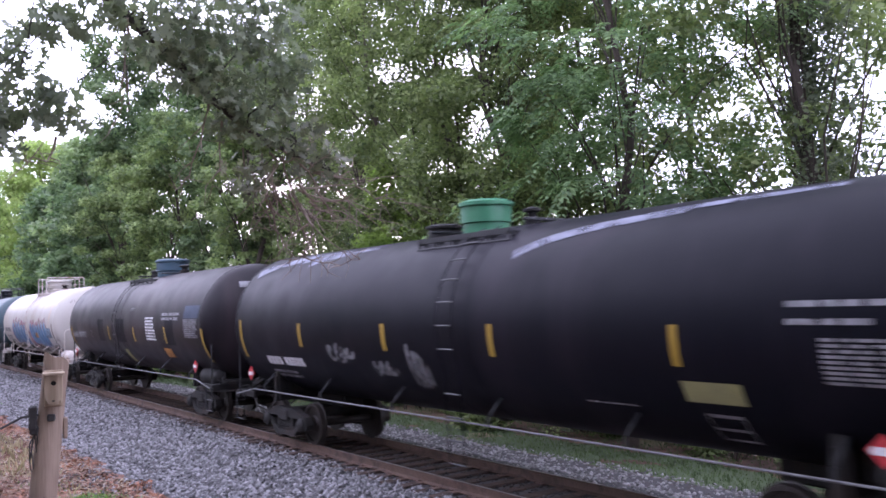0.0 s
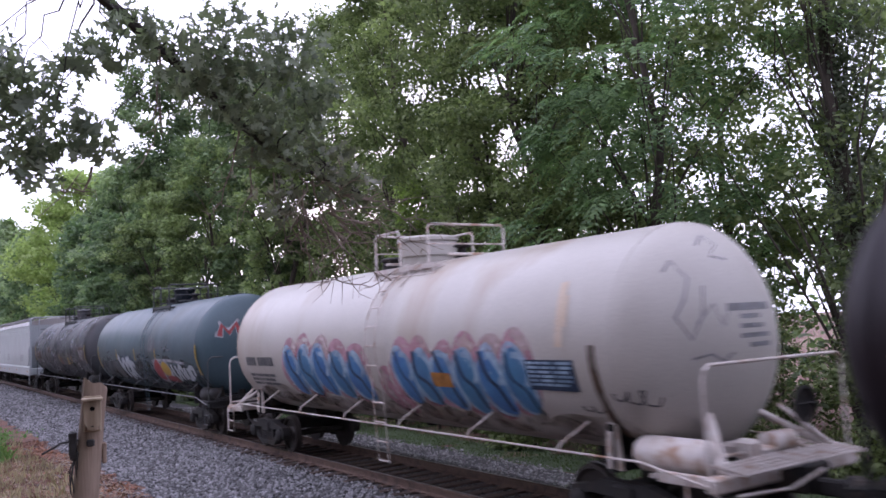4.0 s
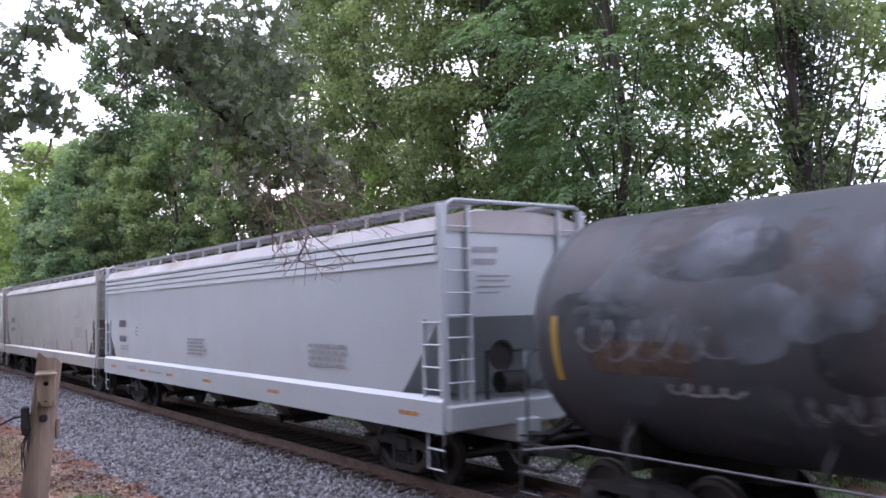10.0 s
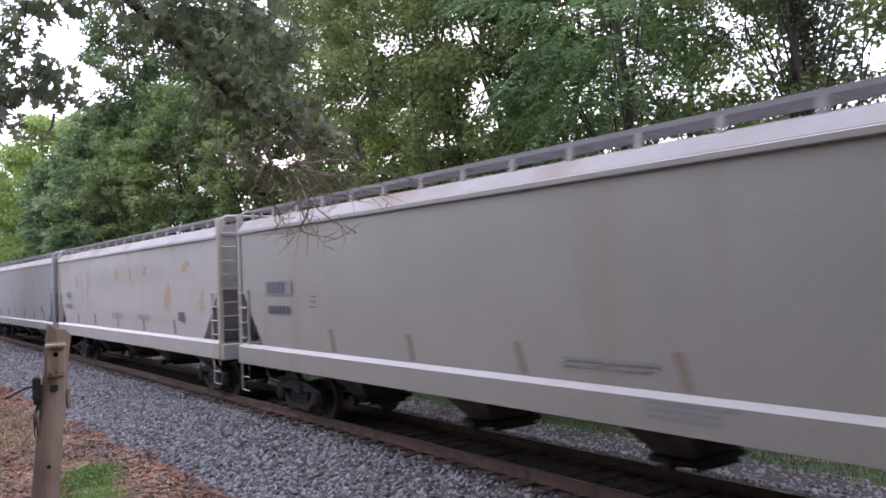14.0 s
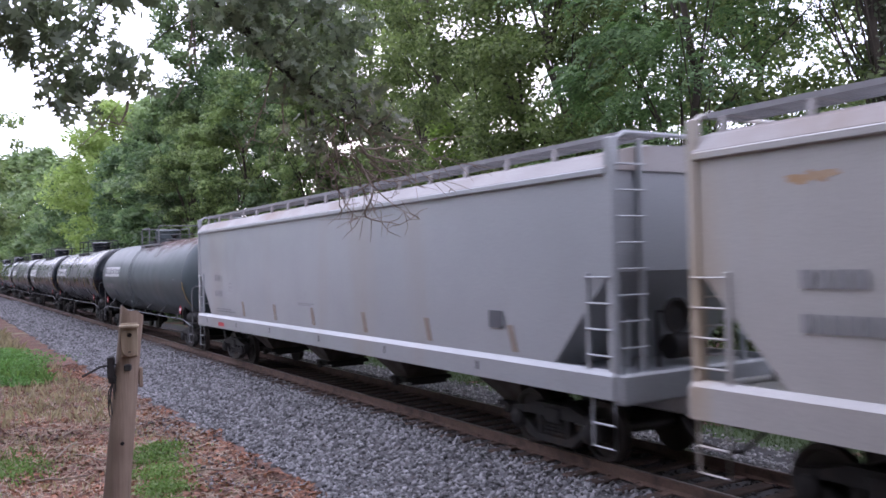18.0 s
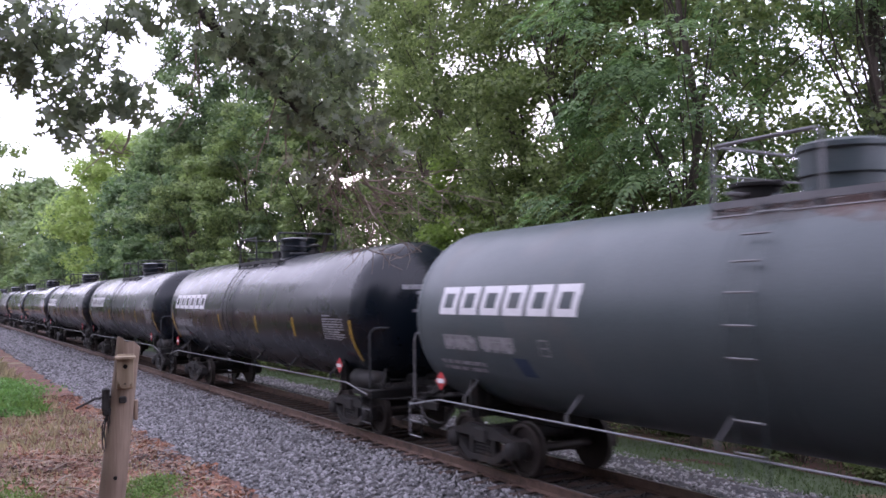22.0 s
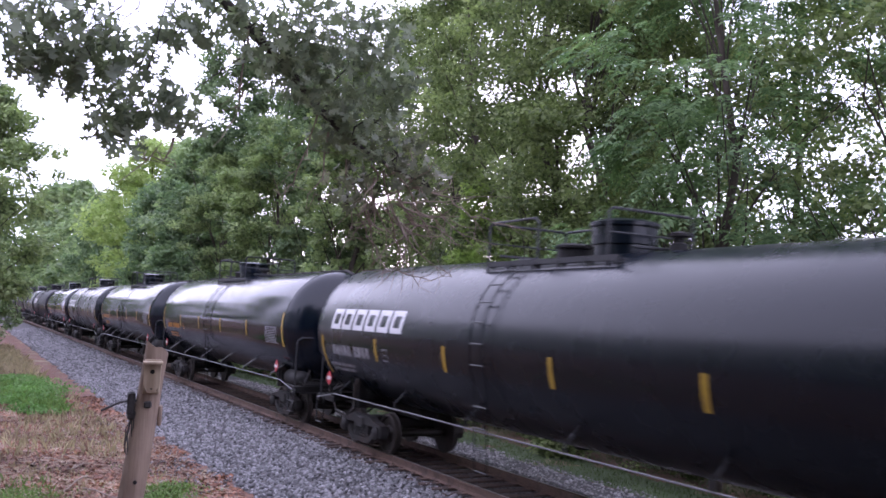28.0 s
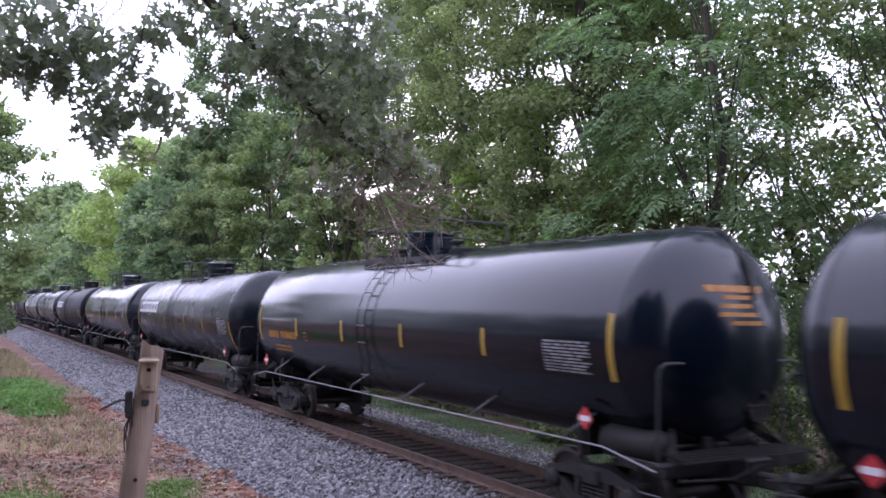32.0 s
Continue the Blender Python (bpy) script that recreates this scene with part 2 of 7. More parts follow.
SPRAYGREY = paint("thin_grey_spray_paint", (0.16, 0.165, 0.18), (0.22, 0.22, 0.235), 0.6, scale=3, bump=0.02, wisp=0.55, cloud=3.5)
NOTICE = paint("faded_notice_yellow", (0.3, 0.29, 0.12), (0.24, 0.23, 0.12), 0.6, scale=5, bump=0.02)
SIGNYELLOW = paint("sign_yellow", (0.5, 0.36, 0.05), (0.42, 0.3, 0.06), 0.5, scale=5, bump=0.02)
SPRAYTEAL = paint("teal_spray_paint", (0.05, 0.19, 0.32), (0.035, 0.12, 0.27), 0.5, scale=2.2, bump=0.02)
GRIMEWHITE = paint("brown_road_grime", (0.2, 0.15, 0.11), (0.13, 0.1, 0.08), 0.75, scale=2, bump=0.05, wisp=1.1, cloud=1.6)
STAINTAN = paint("tan_rust_stain", (0.5, 0.38, 0.27), (0.56, 0.48, 0.4), 0.6, scale=3, bump=0.02)
STAINRUST = paint("orange_rust_stain", (0.4, 0.26, 0.14), (0.43, 0.35, 0.27), 0.7, scale=4, bump=0.05)
STAINBLUE = paint("dull_blue_grey_paint", (0.05, 0.062, 0.07), (0.07, 0.08, 0.088), 0.55, scale=1, bump=0.02, stain=(0.075, 0.06, 0.05), amount=0.3, wisp=0.55, cloud=1.2)
MOTTLEBLUE = paint("blue_grey_overspray", (0.13, 0.145, 0.165), (0.085, 0.1, 0.115), 0.55, scale=1.5, bump=0.02, wisp=0.98, cloud=1.2)
MOTTLEDARK = paint("dark_overspray", (0.0221, 0.0294, 0.0322), (0.0312, 0.0406, 0.0434), 0.55, scale=1.5, bump=0.02, wisp=1.0, cloud=1.1, gloss=0.2)
MOTTLEBROWN = paint("brown_overspray", (0.09775, 0.069, 0.0598), (0.07475, 0.0575, 0.0529), 0.6, scale=1.5, bump=0.02, wisp=1.0, cloud=1.4)
MOTTLEPALE = paint("pale_blue_overspray", (0.19, 0.215, 0.25), (0.14, 0.16, 0.19), 0.55, scale=1.5, bump=0.02, wisp=1.0, cloud=1.8)
PINKRUST = paint("pinkish_rust_bloom", (0.22, 0.125, 0.1), (0.17, 0.11, 0.095), 0.6, scale=1.0, bump=0.02, wisp=1.36, cloud=0.9)
RUSTORANGE = paint("faded_orange_lettering", (0.3, 0.13, 0.04), (0.2, 0.09, 0.035), 0.6, scale=6, bump=0.02, wisp=0.6, cloud=5)
CHUTE = paint("dusty_chute_paint", (0.11, 0.1, 0.088), (0.07, 0.06, 0.05), 0.7, scale=2, bump=0.05, stain=(0.05, 0.035, 0.025), amount=0.4, streak=True)
TEALLOWER = paint("dark_teal_lower_side", (0.032, 0.045, 0.05), (0.042, 0.052, 0.055), 0.5, scale=1.0, bump=0.02, wisp=0.75, cloud=0.9, gloss=0.3)
LETTERSPRAY = paint("solid_white_spray", (0.42, 0.45, 0.48), (0.33, 0.37, 0.4), 0.5, scale=2, bump=0.02)
RODDARK = paint("dark_grey_handrail", (0.05, 0.054, 0.058), (0.034, 0.036, 0.038), 0.5, scale=8, bump=0.05)
TOPSTREAK = paint("pale_top_streak", (0.22, 0.23, 0.3), (0.12, 0.13, 0.19), 0.5, scale=2, bump=0.02, wisp=0.7, cloud=2.2)
STAKE = paint("weld_strip_grey_brown", (0.26, 0.21, 0.17), (0.2, 0.16, 0.13), 0.7, scale=7, bump=0.1)
LETTERGREYDARK = paint("faded_dark_lettering", (0.2, 0.205, 0.215), (0.25, 0.25, 0.255), 0.55, scale=9, bump=0.02)
RAILRUST = paint("rusty_rail_steel", (0.1, 0.06, 0.045), (0.14, 0.085, 0.062), 0.7, metal=0.1, scale=6, bump=0.15, stain=(0.05, 0.03, 0.025), amount=0.25)
RAILTOP = paint("polished_rail_head", (0.34, 0.31, 0.3), (0.26, 0.23, 0.22), 0.35, metal=0.8, scale=6, bump=0.03)
TIEWOOD = paint("weathered_tie_wood", (0.06, 0.036, 0.028), (0.035, 0.024, 0.02), 0.85, scale=5, grain=30, bump=0.5, stain=(0.08, 0.045, 0.033), amount=0.3)
BALLAST = paint("grey_ballast", (0.085, 0.083, 0.088), (0.045, 0.044, 0.048), 0.9, scale=12, grain=22, bump=1.0, stain=(0.06, 0.045, 0.04), amount=0.25)
STONE = paint("grey_ballast_stone", (0.205, 0.2, 0.206), (0.11, 0.109, 0.115), 0.85, scale=9, grain=60, bump=0.4, tint=0.75)
# stone colour lowered to carry the shade under the train
SHADESTONE = paint("shaded_ballast_stone", (0.06, 0.052, 0.052), (0.038, 0.033, 0.033), 0.9, scale=9, grain=60, bump=0.3, tint=0.4)
PALESTONE = paint("pale_gravel_stone", (0.3, 0.29, 0.29), (0.22, 0.21, 0.21), 0.9, scale=9, grain=60, bump=0.3, tint=0.5)
POSTWOOD = paint("weathered_post_wood", (0.31, 0.235, 0.178), (0.175, 0.12, 0.09), 0.85, scale=3, grain=60, bump=0.5, stain=(0.12, 0.085, 0.065), amount=0.4, streak=True, fibre=True)
BOXWOOD = paint("pale_birdhouse_wood", (0.42, 0.34, 0.25), (0.32, 0.25, 0.175), 0.75, scale=6, grain=60, bump=0.25, stain=(0.2, 0.15, 0.1), amount=0.25, streak=True, fibre=True)
DARKHOLE = paint("dark_hole", (0.01, 0.009, 0.008), None, 0.9, bump=0)
CABLE = paint("black_cable", (0.02, 0.02, 0.022), (0.035, 0.033, 0.033), 0.6, scale=20, bump=0.05)
BARK = paint("grey_brown_bark", (0.075, 0.058, 0.045), (0.045, 0.036, 0.03), 0.9, scale=3, grain=18, bump=0.8)
TWIG = paint("dry_twig_bark", (0.28, 0.225, 0.18), (0.17, 0.135, 0.11), 0.9, scale=6, grain=25, bump=0.4)
DARKTWIG = paint("dark_oak_bark", (0.035, 0.03, 0.027), (0.055, 0.047, 0.04), 0.9, scale=6, grain=25, bump=0.6)
LEAF_MID = foliage("green_leaves", (0.042, 0.064, 0.026), (0.3, 0.355, 0.17), 0.42)
LEAF_YOUNG = foliage("fresh_green_leaves", (0.15, 0.22, 0.06), (0.34, 0.43, 0.15), 0.5)
LEAF_DARK = foliage("dark_green_leaves", (0.033, 0.06, 0.033), (0.22, 0.29, 0.155), 0.4)
LEAF_PALE = foliage("pale_green_leaves", (0.075, 0.11, 0.052), (0.36, 0.43, 0.215), 0.42)
LEAF_YELLOW = foliage("yellow_green_leaves", (0.2, 0.26, 0.1), (0.38, 0.45, 0.2), 0.5)
LEAF_FERN = foliage("feathery_green_leaves", (0.04, 0.078, 0.04), (0.255, 0.36, 0.185), 0.42)
LEAF_OAK = foliage("oak_leaves", (0.058, 0.074, 0.054), (0.26, 0.29, 0.215), 0.36)
# greyer leaves for three clumps at the outer end of the bough
LEAF_OAKGREY = foliage("grey_oak_leaves", (0.075, 0.083, 0.06), (0.2, 0.2, 0.155), 0.33)
LEAF_DRY = foliage("dry_brown_leaves", (0.03, 0.011, 0.007), (0.4, 0.185, 0.115), 0.1)
# far leaves: base colours raised in place of soft frontal sky light
LEAF_FAR = foliage("far_leaves_lightened", (0.09, 0.135, 0.075), (0.31, 0.385, 0.215), 0.45)
LEAF_FARDARK = foliage("far_dark_leaves_lightened", (0.06, 0.105, 0.06), (0.23, 0.305, 0.175), 0.42)
GRASS = foliage("green_grass", (0.075, 0.15, 0.045), (0.17, 0.3, 0.1), 0.35)
FARGRASS = foliage("dull_green_grass", (0.06, 0.09, 0.042), (0.135, 0.18, 0.09), 0.3)
VERGE = paint("mown_verge_turf", (0.085, 0.12, 0.055), (0.06, 0.09, 0.04), 0.95, scale=1.2, grain=30, bump=0.6)
GALV = paint("galvanised_grating_steel", (0.26, 0.26, 0.27), (0.19, 0.19, 0.2), 0.55, metal=0.2, scale=6, bump=0.05)
WEEDS = foliage("low_green_weeds", (0.07, 0.125, 0.035), (0.19, 0.28, 0.09), 0.3)
STRAW = foliage("pale_straw_twigs", (0.2, 0.145, 0.1), (0.42, 0.33, 0.25), 0.1)
DRYGRASS = foliage("dry_grass", (0.2, 0.165, 0.11), (0.44, 0.36, 0.25), 0.3)


# ---- shapes ----
class Shape:
    """Collects corners and faces for one mesh."""

    def __init__(self):
        self.v, self.f, self.s = [], [], []

    def add(self, verts, faces, smooth=False):
        k = len(self.v)
        self.v += [tuple(p) for p in verts]
        self.f += [tuple(i + k for i in q) for q in faces]
        self.s += [smooth] * len(faces)
        return self

    def box(self, c, size, bevel=0.0, turn=None):
        """A box with chamfered upright edges and rims."""
        hx, hy, hz = (s / 2 for s in size)
        b = min(bevel, hx * 0.9, hy * 0.9, hz * 0.9)
        if b <= 0:
            pts = [(x, y, z) for z in (-hz, hz) for y in (-hy, hy) for x in (-hx, hx)]
            fs = [(0, 2, 3, 1), (4, 5, 7, 6), (0, 1, 5, 4), (2, 6, 7, 3), (0, 4, 6, 2), (1, 3, 7, 5)]
        else:
            def ring(ix, iy, z):
                return [(-hx + ix + b, -hy + iy, z), (hx - ix - b, -hy + iy, z), (hx - ix, -hy + iy + b, z), (hx - ix, hy - iy - b, z),
                        (hx - ix - b, hy - iy, z), (-hx + ix + b, hy - iy, z), (-hx + ix, hy - iy - b, z), (-hx + ix, -hy + iy + b, z)]
            pts = ring(b, b, -hz) + ring(0, 0, -hz + b) + ring(0, 0, hz - b) + ring(b, b, hz)
            fs = [tuple(range(7, -1, -1)), tuple(range(24, 32))]
            for r in range(3):
                for i in range(8):
                    j = (i + 1) % 8
                    fs.append((r * 8 + i, r * 8 + j, r * 8 + 8 + j, r * 8 + 8 + i))
        m = (turn or Matrix.Identity(3))
        return self.add([m @ Vector(p) + Vector(c) for p in pts], fs)

    def tube(self, pts, r, n=8, caps=True, r2=None):
        """A round bar through points; r may taper to r2."""
        pts = [Vector(p) for p in pts]
        verts, faces = [], []
        up = Vector((0, 0, 1))
        for i, p in enumerate(pts):
            d = (pts[min(i + 1, len(pts) - 1)] - pts[max(i - 1, 0)]).normalized()
            a = d.cross(up if abs(d.z) < 0.95 else Vector((1, 0, 0))).normalized()
            b = d.cross(a)
            rr = r if r2 is None else r + (r2 - r) * i / (len(pts) - 1)
            for k in range(n):
                w = 2 * math.pi * k / n
                verts.append(p + a * math.cos(w) * rr + b * math.sin(w) * rr)
        for i in range(len(pts) - 1):
            for k in range(n):
                j = (k + 1) % n
                faces.append((i * n + k, i * n + j, i * n + n + j, i * n + n + k))
        if caps:
            faces += [tuple(range(n - 1, -1, -1)), tuple(range((len(pts) - 1) * n, len(pts) * n))]
        return self.add(verts, faces, True)

    def turned(self, prof, axis="z", n=24, at=(0, 0, 0)):
        """A profile of (along, radius) turned round an axis."""
        verts, faces = [], []
        for a, r in prof:
            for k in range(n):
                w = 2 * math.pi * k / n
                u, v = r * math.cos(w), r * math.sin(w)
                verts.append({"z": (u, v, a), "y": (v, a, u), "x": (a, u, v)}[axis])
        for i in range(len(prof) - 1):
            for k in range(n):
                j = (k + 1) % n
                faces.append((i * n + k, i * n + j, i * n + n + j, i * n + n + k))
        faces += [tuple(range(n - 1, -1, -1)), tuple(range((len(prof) - 1) * n, len(prof) * n))]
        return self.add([Vector(p) + Vector(at) for p in verts], faces, True)

    def prism(self, outline, x0, x1, axis="x"):
        """An outline of (a, b) pushed along an axis."""
        n = len(outline)
        def at(p, w):
            return {"x": (w, p[0], p[1]), "y": (p[0], w, p[1]), "z": (p[0], p[1], w)}[axis]
        verts = [at(p, x0) for p in outline] + [at(p, x1) for p in outline]
        faces = [tuple(range(n - 1, -1, -1)), tuple(range(n, 2 * n))]
        faces += [(i, (i + 1) % n, n + (i + 1) % n, n + i) for i in range(n)]
        return self.add(verts, faces)

    def mesh(self, name, material):
        me = bpy.data.meshes.new(name)
        me.from_pydata(self.v, [], self.f)
        me.polygons.foreach_set("use_smooth", self.s)
        me.materials.append(material)
        me.update()
        if any(self.s):
            bm = bmesh.new()
            bm.from_mesh(me)
            bmesh.ops.recalc_face_normals(bm, faces=bm.faces)
            for e in bm.edges:
                e.smooth = len(e.link_faces) < 2 or e.calc_face_angle(0) < 0.7
            bm.to_mesh(me)
            bm.free()
        return me


JOINED = ("data_panel", "stencil_text", "reporting_mark", "emblem", "small_writing", "head_writing", "car_number", "small_label", "dead_twig", "data_text", "sign_text", "sill_writing", "stencil_block")


def part(name, shape, material, parent=None, label="", at=None):
    me = shape if isinstance(shape, bpy.types.Mesh) else shape.mesh(name, material)
    ob = new(name, me)
    if parent is not None:
        ob.parent = parent
    if at is not None:
        ob.location = at
    if label:
        ob["label"] = label
    if name in JOINED:
        ob["kind"] = "stuff"
    return ob


def thing(name, at, label, category, group="", kind=""):
    return tagged(new(name), label, category, group, kind) if at is None else place(tagged(new(name), label, category, group, kind), at)


def place(ob, at):
    ob.location = at
    return ob


def quads(name, verts, material, per=4):
    """A mesh of separate leaves from an array of n x per corners."""
    n = len(verts)
    me = bpy.data.meshes.new(name)
    me.vertices.add(n * per)
    me.vertices.foreach_set("co", np.asarray(verts, dtype=np.float32).ravel())
    me.loops.add(n * per)
    me.loops.foreach_set("vertex_index", np.arange(n * per, dtype=np.int32))
    me.polygons.add(n)
    me.polygons.foreach_set("loop_start", np.arange(0, n * per, per, dtype=np.int32))
    me.polygons.foreach_set("loop_total", np.full(n, per, dtype=np.int32))
    me.materials.append(material)
    me.update(calc_edges=True)
    return me


# ---- ground and track ----
def smooth(u):
    u = min(max(u, 0.0), 1.0)
    return u * u * (3 - 2 * u)


def ground_z(x, y):
    """Level of the ground: ballast bed, soil beside it, a low bank where the camera stands."""
    edge = 5.35 + -0.4 * smooth((-x - 14) / 30) + 0.18 * noise.noise((x * 0.4, 3.1, 0))
    near = -0.22 - 0.36 * smooth((8.0 - y) / max(8.0 - edge, 0.5))
    if y > 8:
        near = -0.22 - 0.33 * smooth((y - 11.1) / 1.4) - 0.12 * smooth((y - 13) / 4)
    bank = 2.02 * smooth(1 - math.hypot(x * 0.5, y + 0.3) / 5.2) + 0.55 * smooth((3.2 - y) / 4) * smooth((-x - 16) / 20)
    rough = 0.05 * noise.noise((x * 0.9, y * 0.9, 1.7)) * smooth(abs(y - TRACK_Y) - 3.5)
    return near + bank + rough + 0.15 * smooth((y - 16) / 8)


def sheet(name, xs, ys, material, lift, keep=None):
    s = Shape()
    idx = {}
    for i, x in enumerate(xs):
        for j, y in enumerate(ys):
            idx[i, j] = len(s.v)
            s.v.append((x, y, ground_z(x, y) + lift))
    for i in range(len(xs) - 1):
        for j in range(len(ys) - 1):
            if keep is None or keep((xs[i] + xs[i + 1]) / 2, (ys[j] + ys[j + 1]) / 2):
                s.f.append((idx[i, j], idx[i + 1, j], idx[i + 1, j + 1], idx[i, j + 1]))
                s.s.append(True)
    return part(name, s, material)


def steps(a, b, d):
    return [a + (b - a) * i / max(1, round((b - a) / d)) for i in range(max(1, round((b - a) / d)) + 1)]


SOIL = bpy.data.materials.new("leaf_litter_soil")
SOIL.use_nodes = True
sn, sl = SOIL.node_tree.nodes, SOIL.node_tree.links
s_tc = sn.new("ShaderNodeTexCoord")


def soil_noise(scale, detail=6.0):
    t = sn.new("ShaderNodeTexNoise")
    t.inputs["Scale"].default_value, t.inputs["Detail"].default_value = scale, detail
    sl.new(s_tc.outputs["Object"], t.inputs["Vector"])
    return t.outputs["Fac"]


def soil_mix(fac, lo, hi, a, b):
    r = sn.new("ShaderNodeMapRange")
    r.inputs["From Min"].default_value, r.inputs["From Max"].default_value = lo, hi
    sl.new(fac, r.inputs["Value"])
    k = sn.new("ShaderNodeMix")
    k.data_type = "RGBA"
    sl.new(r.outputs["Result"], k.inputs["Factor"])
    for sock, v in (("A", a), ("B", b)):
        if isinstance(v, tuple):
            k.inputs[sock].default_value = (*v, 1)
        else:
            sl.new(v, k.inputs[sock])
    return k.outputs["Result"]


brown = soil_mix(soil_noise(9), 0.35, 0.65, (0.12, 0.05, 0.034), (0.21, 0.1, 0.068))
brown = soil_mix(soil_noise(1.3, 4.0), 0.42, 0.6, brown, (0.1, 0.048, 0.035))
brown = soil_mix(soil_noise(34), 0.45, 0.62, brown, (0.09, 0.055, 0.04))
grassy = soil_mix(soil_noise(16), 0.35, 0.65, (0.13, 0.12, 0.06), (0.24, 0.185, 0.125))
s_out = soil_mix(soil_noise(0.45, 3.0), 0.56, 0.66, brown, grassy)
sl.new(s_out, sn["Principled BSDF"].inputs["Base Color"])
sn["Principled BSDF"].inputs["Roughness"].default_value = 0.95
s_bump = sn.new("ShaderNodeBump")
s_bump.inputs["Strength"].default_value, s_bump.inputs["Distance"].default_value = 0.8, 0.04
sl.new(soil_noise(22), s_bump.inputs["Height"])
sl.new(s_bump.outputs["Normal"], sn["Principled BSDF"].inputs["Normal"])

ground = sheet("ground", [-900, -500, -320, -230] + steps(-180, -94, 4) + steps(-92, -40, 1.0) + steps(-39, 8, 0.5) + [12, 20, 40, 90, 200],
               [-300, -120, -60, -30] + steps(-16, -2, 2) + steps(-1.5, 14, 0.35) + steps(15, 40, 2.5) + [60, 120, 300], SOIL, 0)
tagged(ground, "brown leaf litter and soil beside a railway", "ground", kind="structure")


def in_ballast(x, y):
    lo = 5.35 + -0.4 * smooth((-x - 14) / 30) + 0.25 * noise.noise((x * 1.1, 0.3, 2)) + 0.15 * noise.noise((x * 3.1, 0.3, 7))
    hi = 13.5 + 0.35 * noise.noise((x * 1.1, 5.3, 2))
    return lo < y < hi


bed = sheet("ballast_bed", steps(-240, -90, 2) + steps(-89.6, -40, 0.4) + steps(-39.7, 8, 0.3), steps(4.9, 5.9, 0.1) + steps(6.05, 13.9, 0.3), BALLAST, 0.008, in_ballast)
tagged(bed, "bed of crushed grey stone under the track", "ballast", kind="structure")

track = tagged(new("track"), "single railway track of rusty rails on dark wooden ties", "railway track", kind="structure")
track.location = (0, TRACK_Y, 0)
RAIL = [(-0.07, -0.18), (0.07, -0.18), (0.07, -0.165), (0.012, -0.14), (0.012, -0.045), (0.036, -0.036), (0.036, -0.006), (0.028, 0.0), (-0.028, 0.0), (-0.036, -0.006), (-0.036, -0.036), (-0.012, -0.045), (-0.012, -0.14), (-0.07, -0.165)]
for side in (-1, 1):
    rail = Shape().prism([(y + side * 0.7525, z) for y, z in RAIL], -260, 12)
    r_ob = part("rail", rail, RAILRUST, track, "rust-brown steel rail")
    part("rail_head", Shape().prism([(y + side * 0.7525, z) for y, z in ((-0.024, 0.0005), (0.024, 0.0005), (0.02, 0.003), (-0.02, 0.003))], -260, 12), RAILTOP, r_ob, "polished running face of the rail")

tie_mesh = Shape().box((0, 0, -0.26), (0.23, 2.6, 0.18), 0.015).mesh("tie", TIEWOOD)
plate_mesh = Shape().box((0, -0.7525, -0.172), (0.2, 0.36, 0.02), 0.006).box((0, 0.7525, -0.172), (0.2, 0.36, 0.02), 0.006).box((0.05, -0.65, -0.155), (0.04, 0.05, 0.03)).box((-0.05, -0.86, -0.155), (0.04, 0.05, 0.03)).mesh("tie_plate", RAILRUST)
rnd = random.Random(4)
for i in range(150):
    t_ob = part("tie", tie_mesh, TIEWOOD, track)
    t_ob.matrix_basis = pose(3 - 0.52 * i + rnd.uniform(-0.03, 0.03), rnd.uniform(-0.06, 0.06), rnd.uniform(-0.015, 0.005), 0, 0, rnd.uniform(-1.5, 1.5))
    part("tie_plate", plate_mesh, RAILRUST, t_ob)
far_ties = Shape()
for i in range(300):
    far_ties.box((-75.2 - 0.52 * i, 0, -0.265), (0.23, 2.6, 0.18))
tagged(part("far_ties", far_ties, TIEWOOD, track), kind="stuff")


# ---- trucks and wheels ----
WHEEL_R = 0.457
tyre = [(-0.07, 0.1), (-0.07, 0.46 + 0.025), (-0.045, 0.46 + 0.025), (-0.035, 0.462), (0.06, 0.455), (0.065, 0.39), (0.02, 0.37), (0.0, 0.2), (0.05, 0.17), (0.06, 0.1)]
ws = Shape().tube([(0, -1.06, 0), (0, 1.06, 0)], 0.085, 12)
ws.turned([(0.7525 + a, r) for a, r in tyre], "y", 32)
ws.turned([(-0.7525 - a, r) for a, r in tyre], "y", 32)
ws.box((0.28, -0.835, 0), (0.05, 0.02, 0.05)).box((-0.28, -0.835, 0), (0.05, 0.02, 0.05)).box((0.28, 0.835, 0), (0.05, 0.02, 0.05))
WHEELSET = ws.mesh("wheelset", WHEELSTEEL)


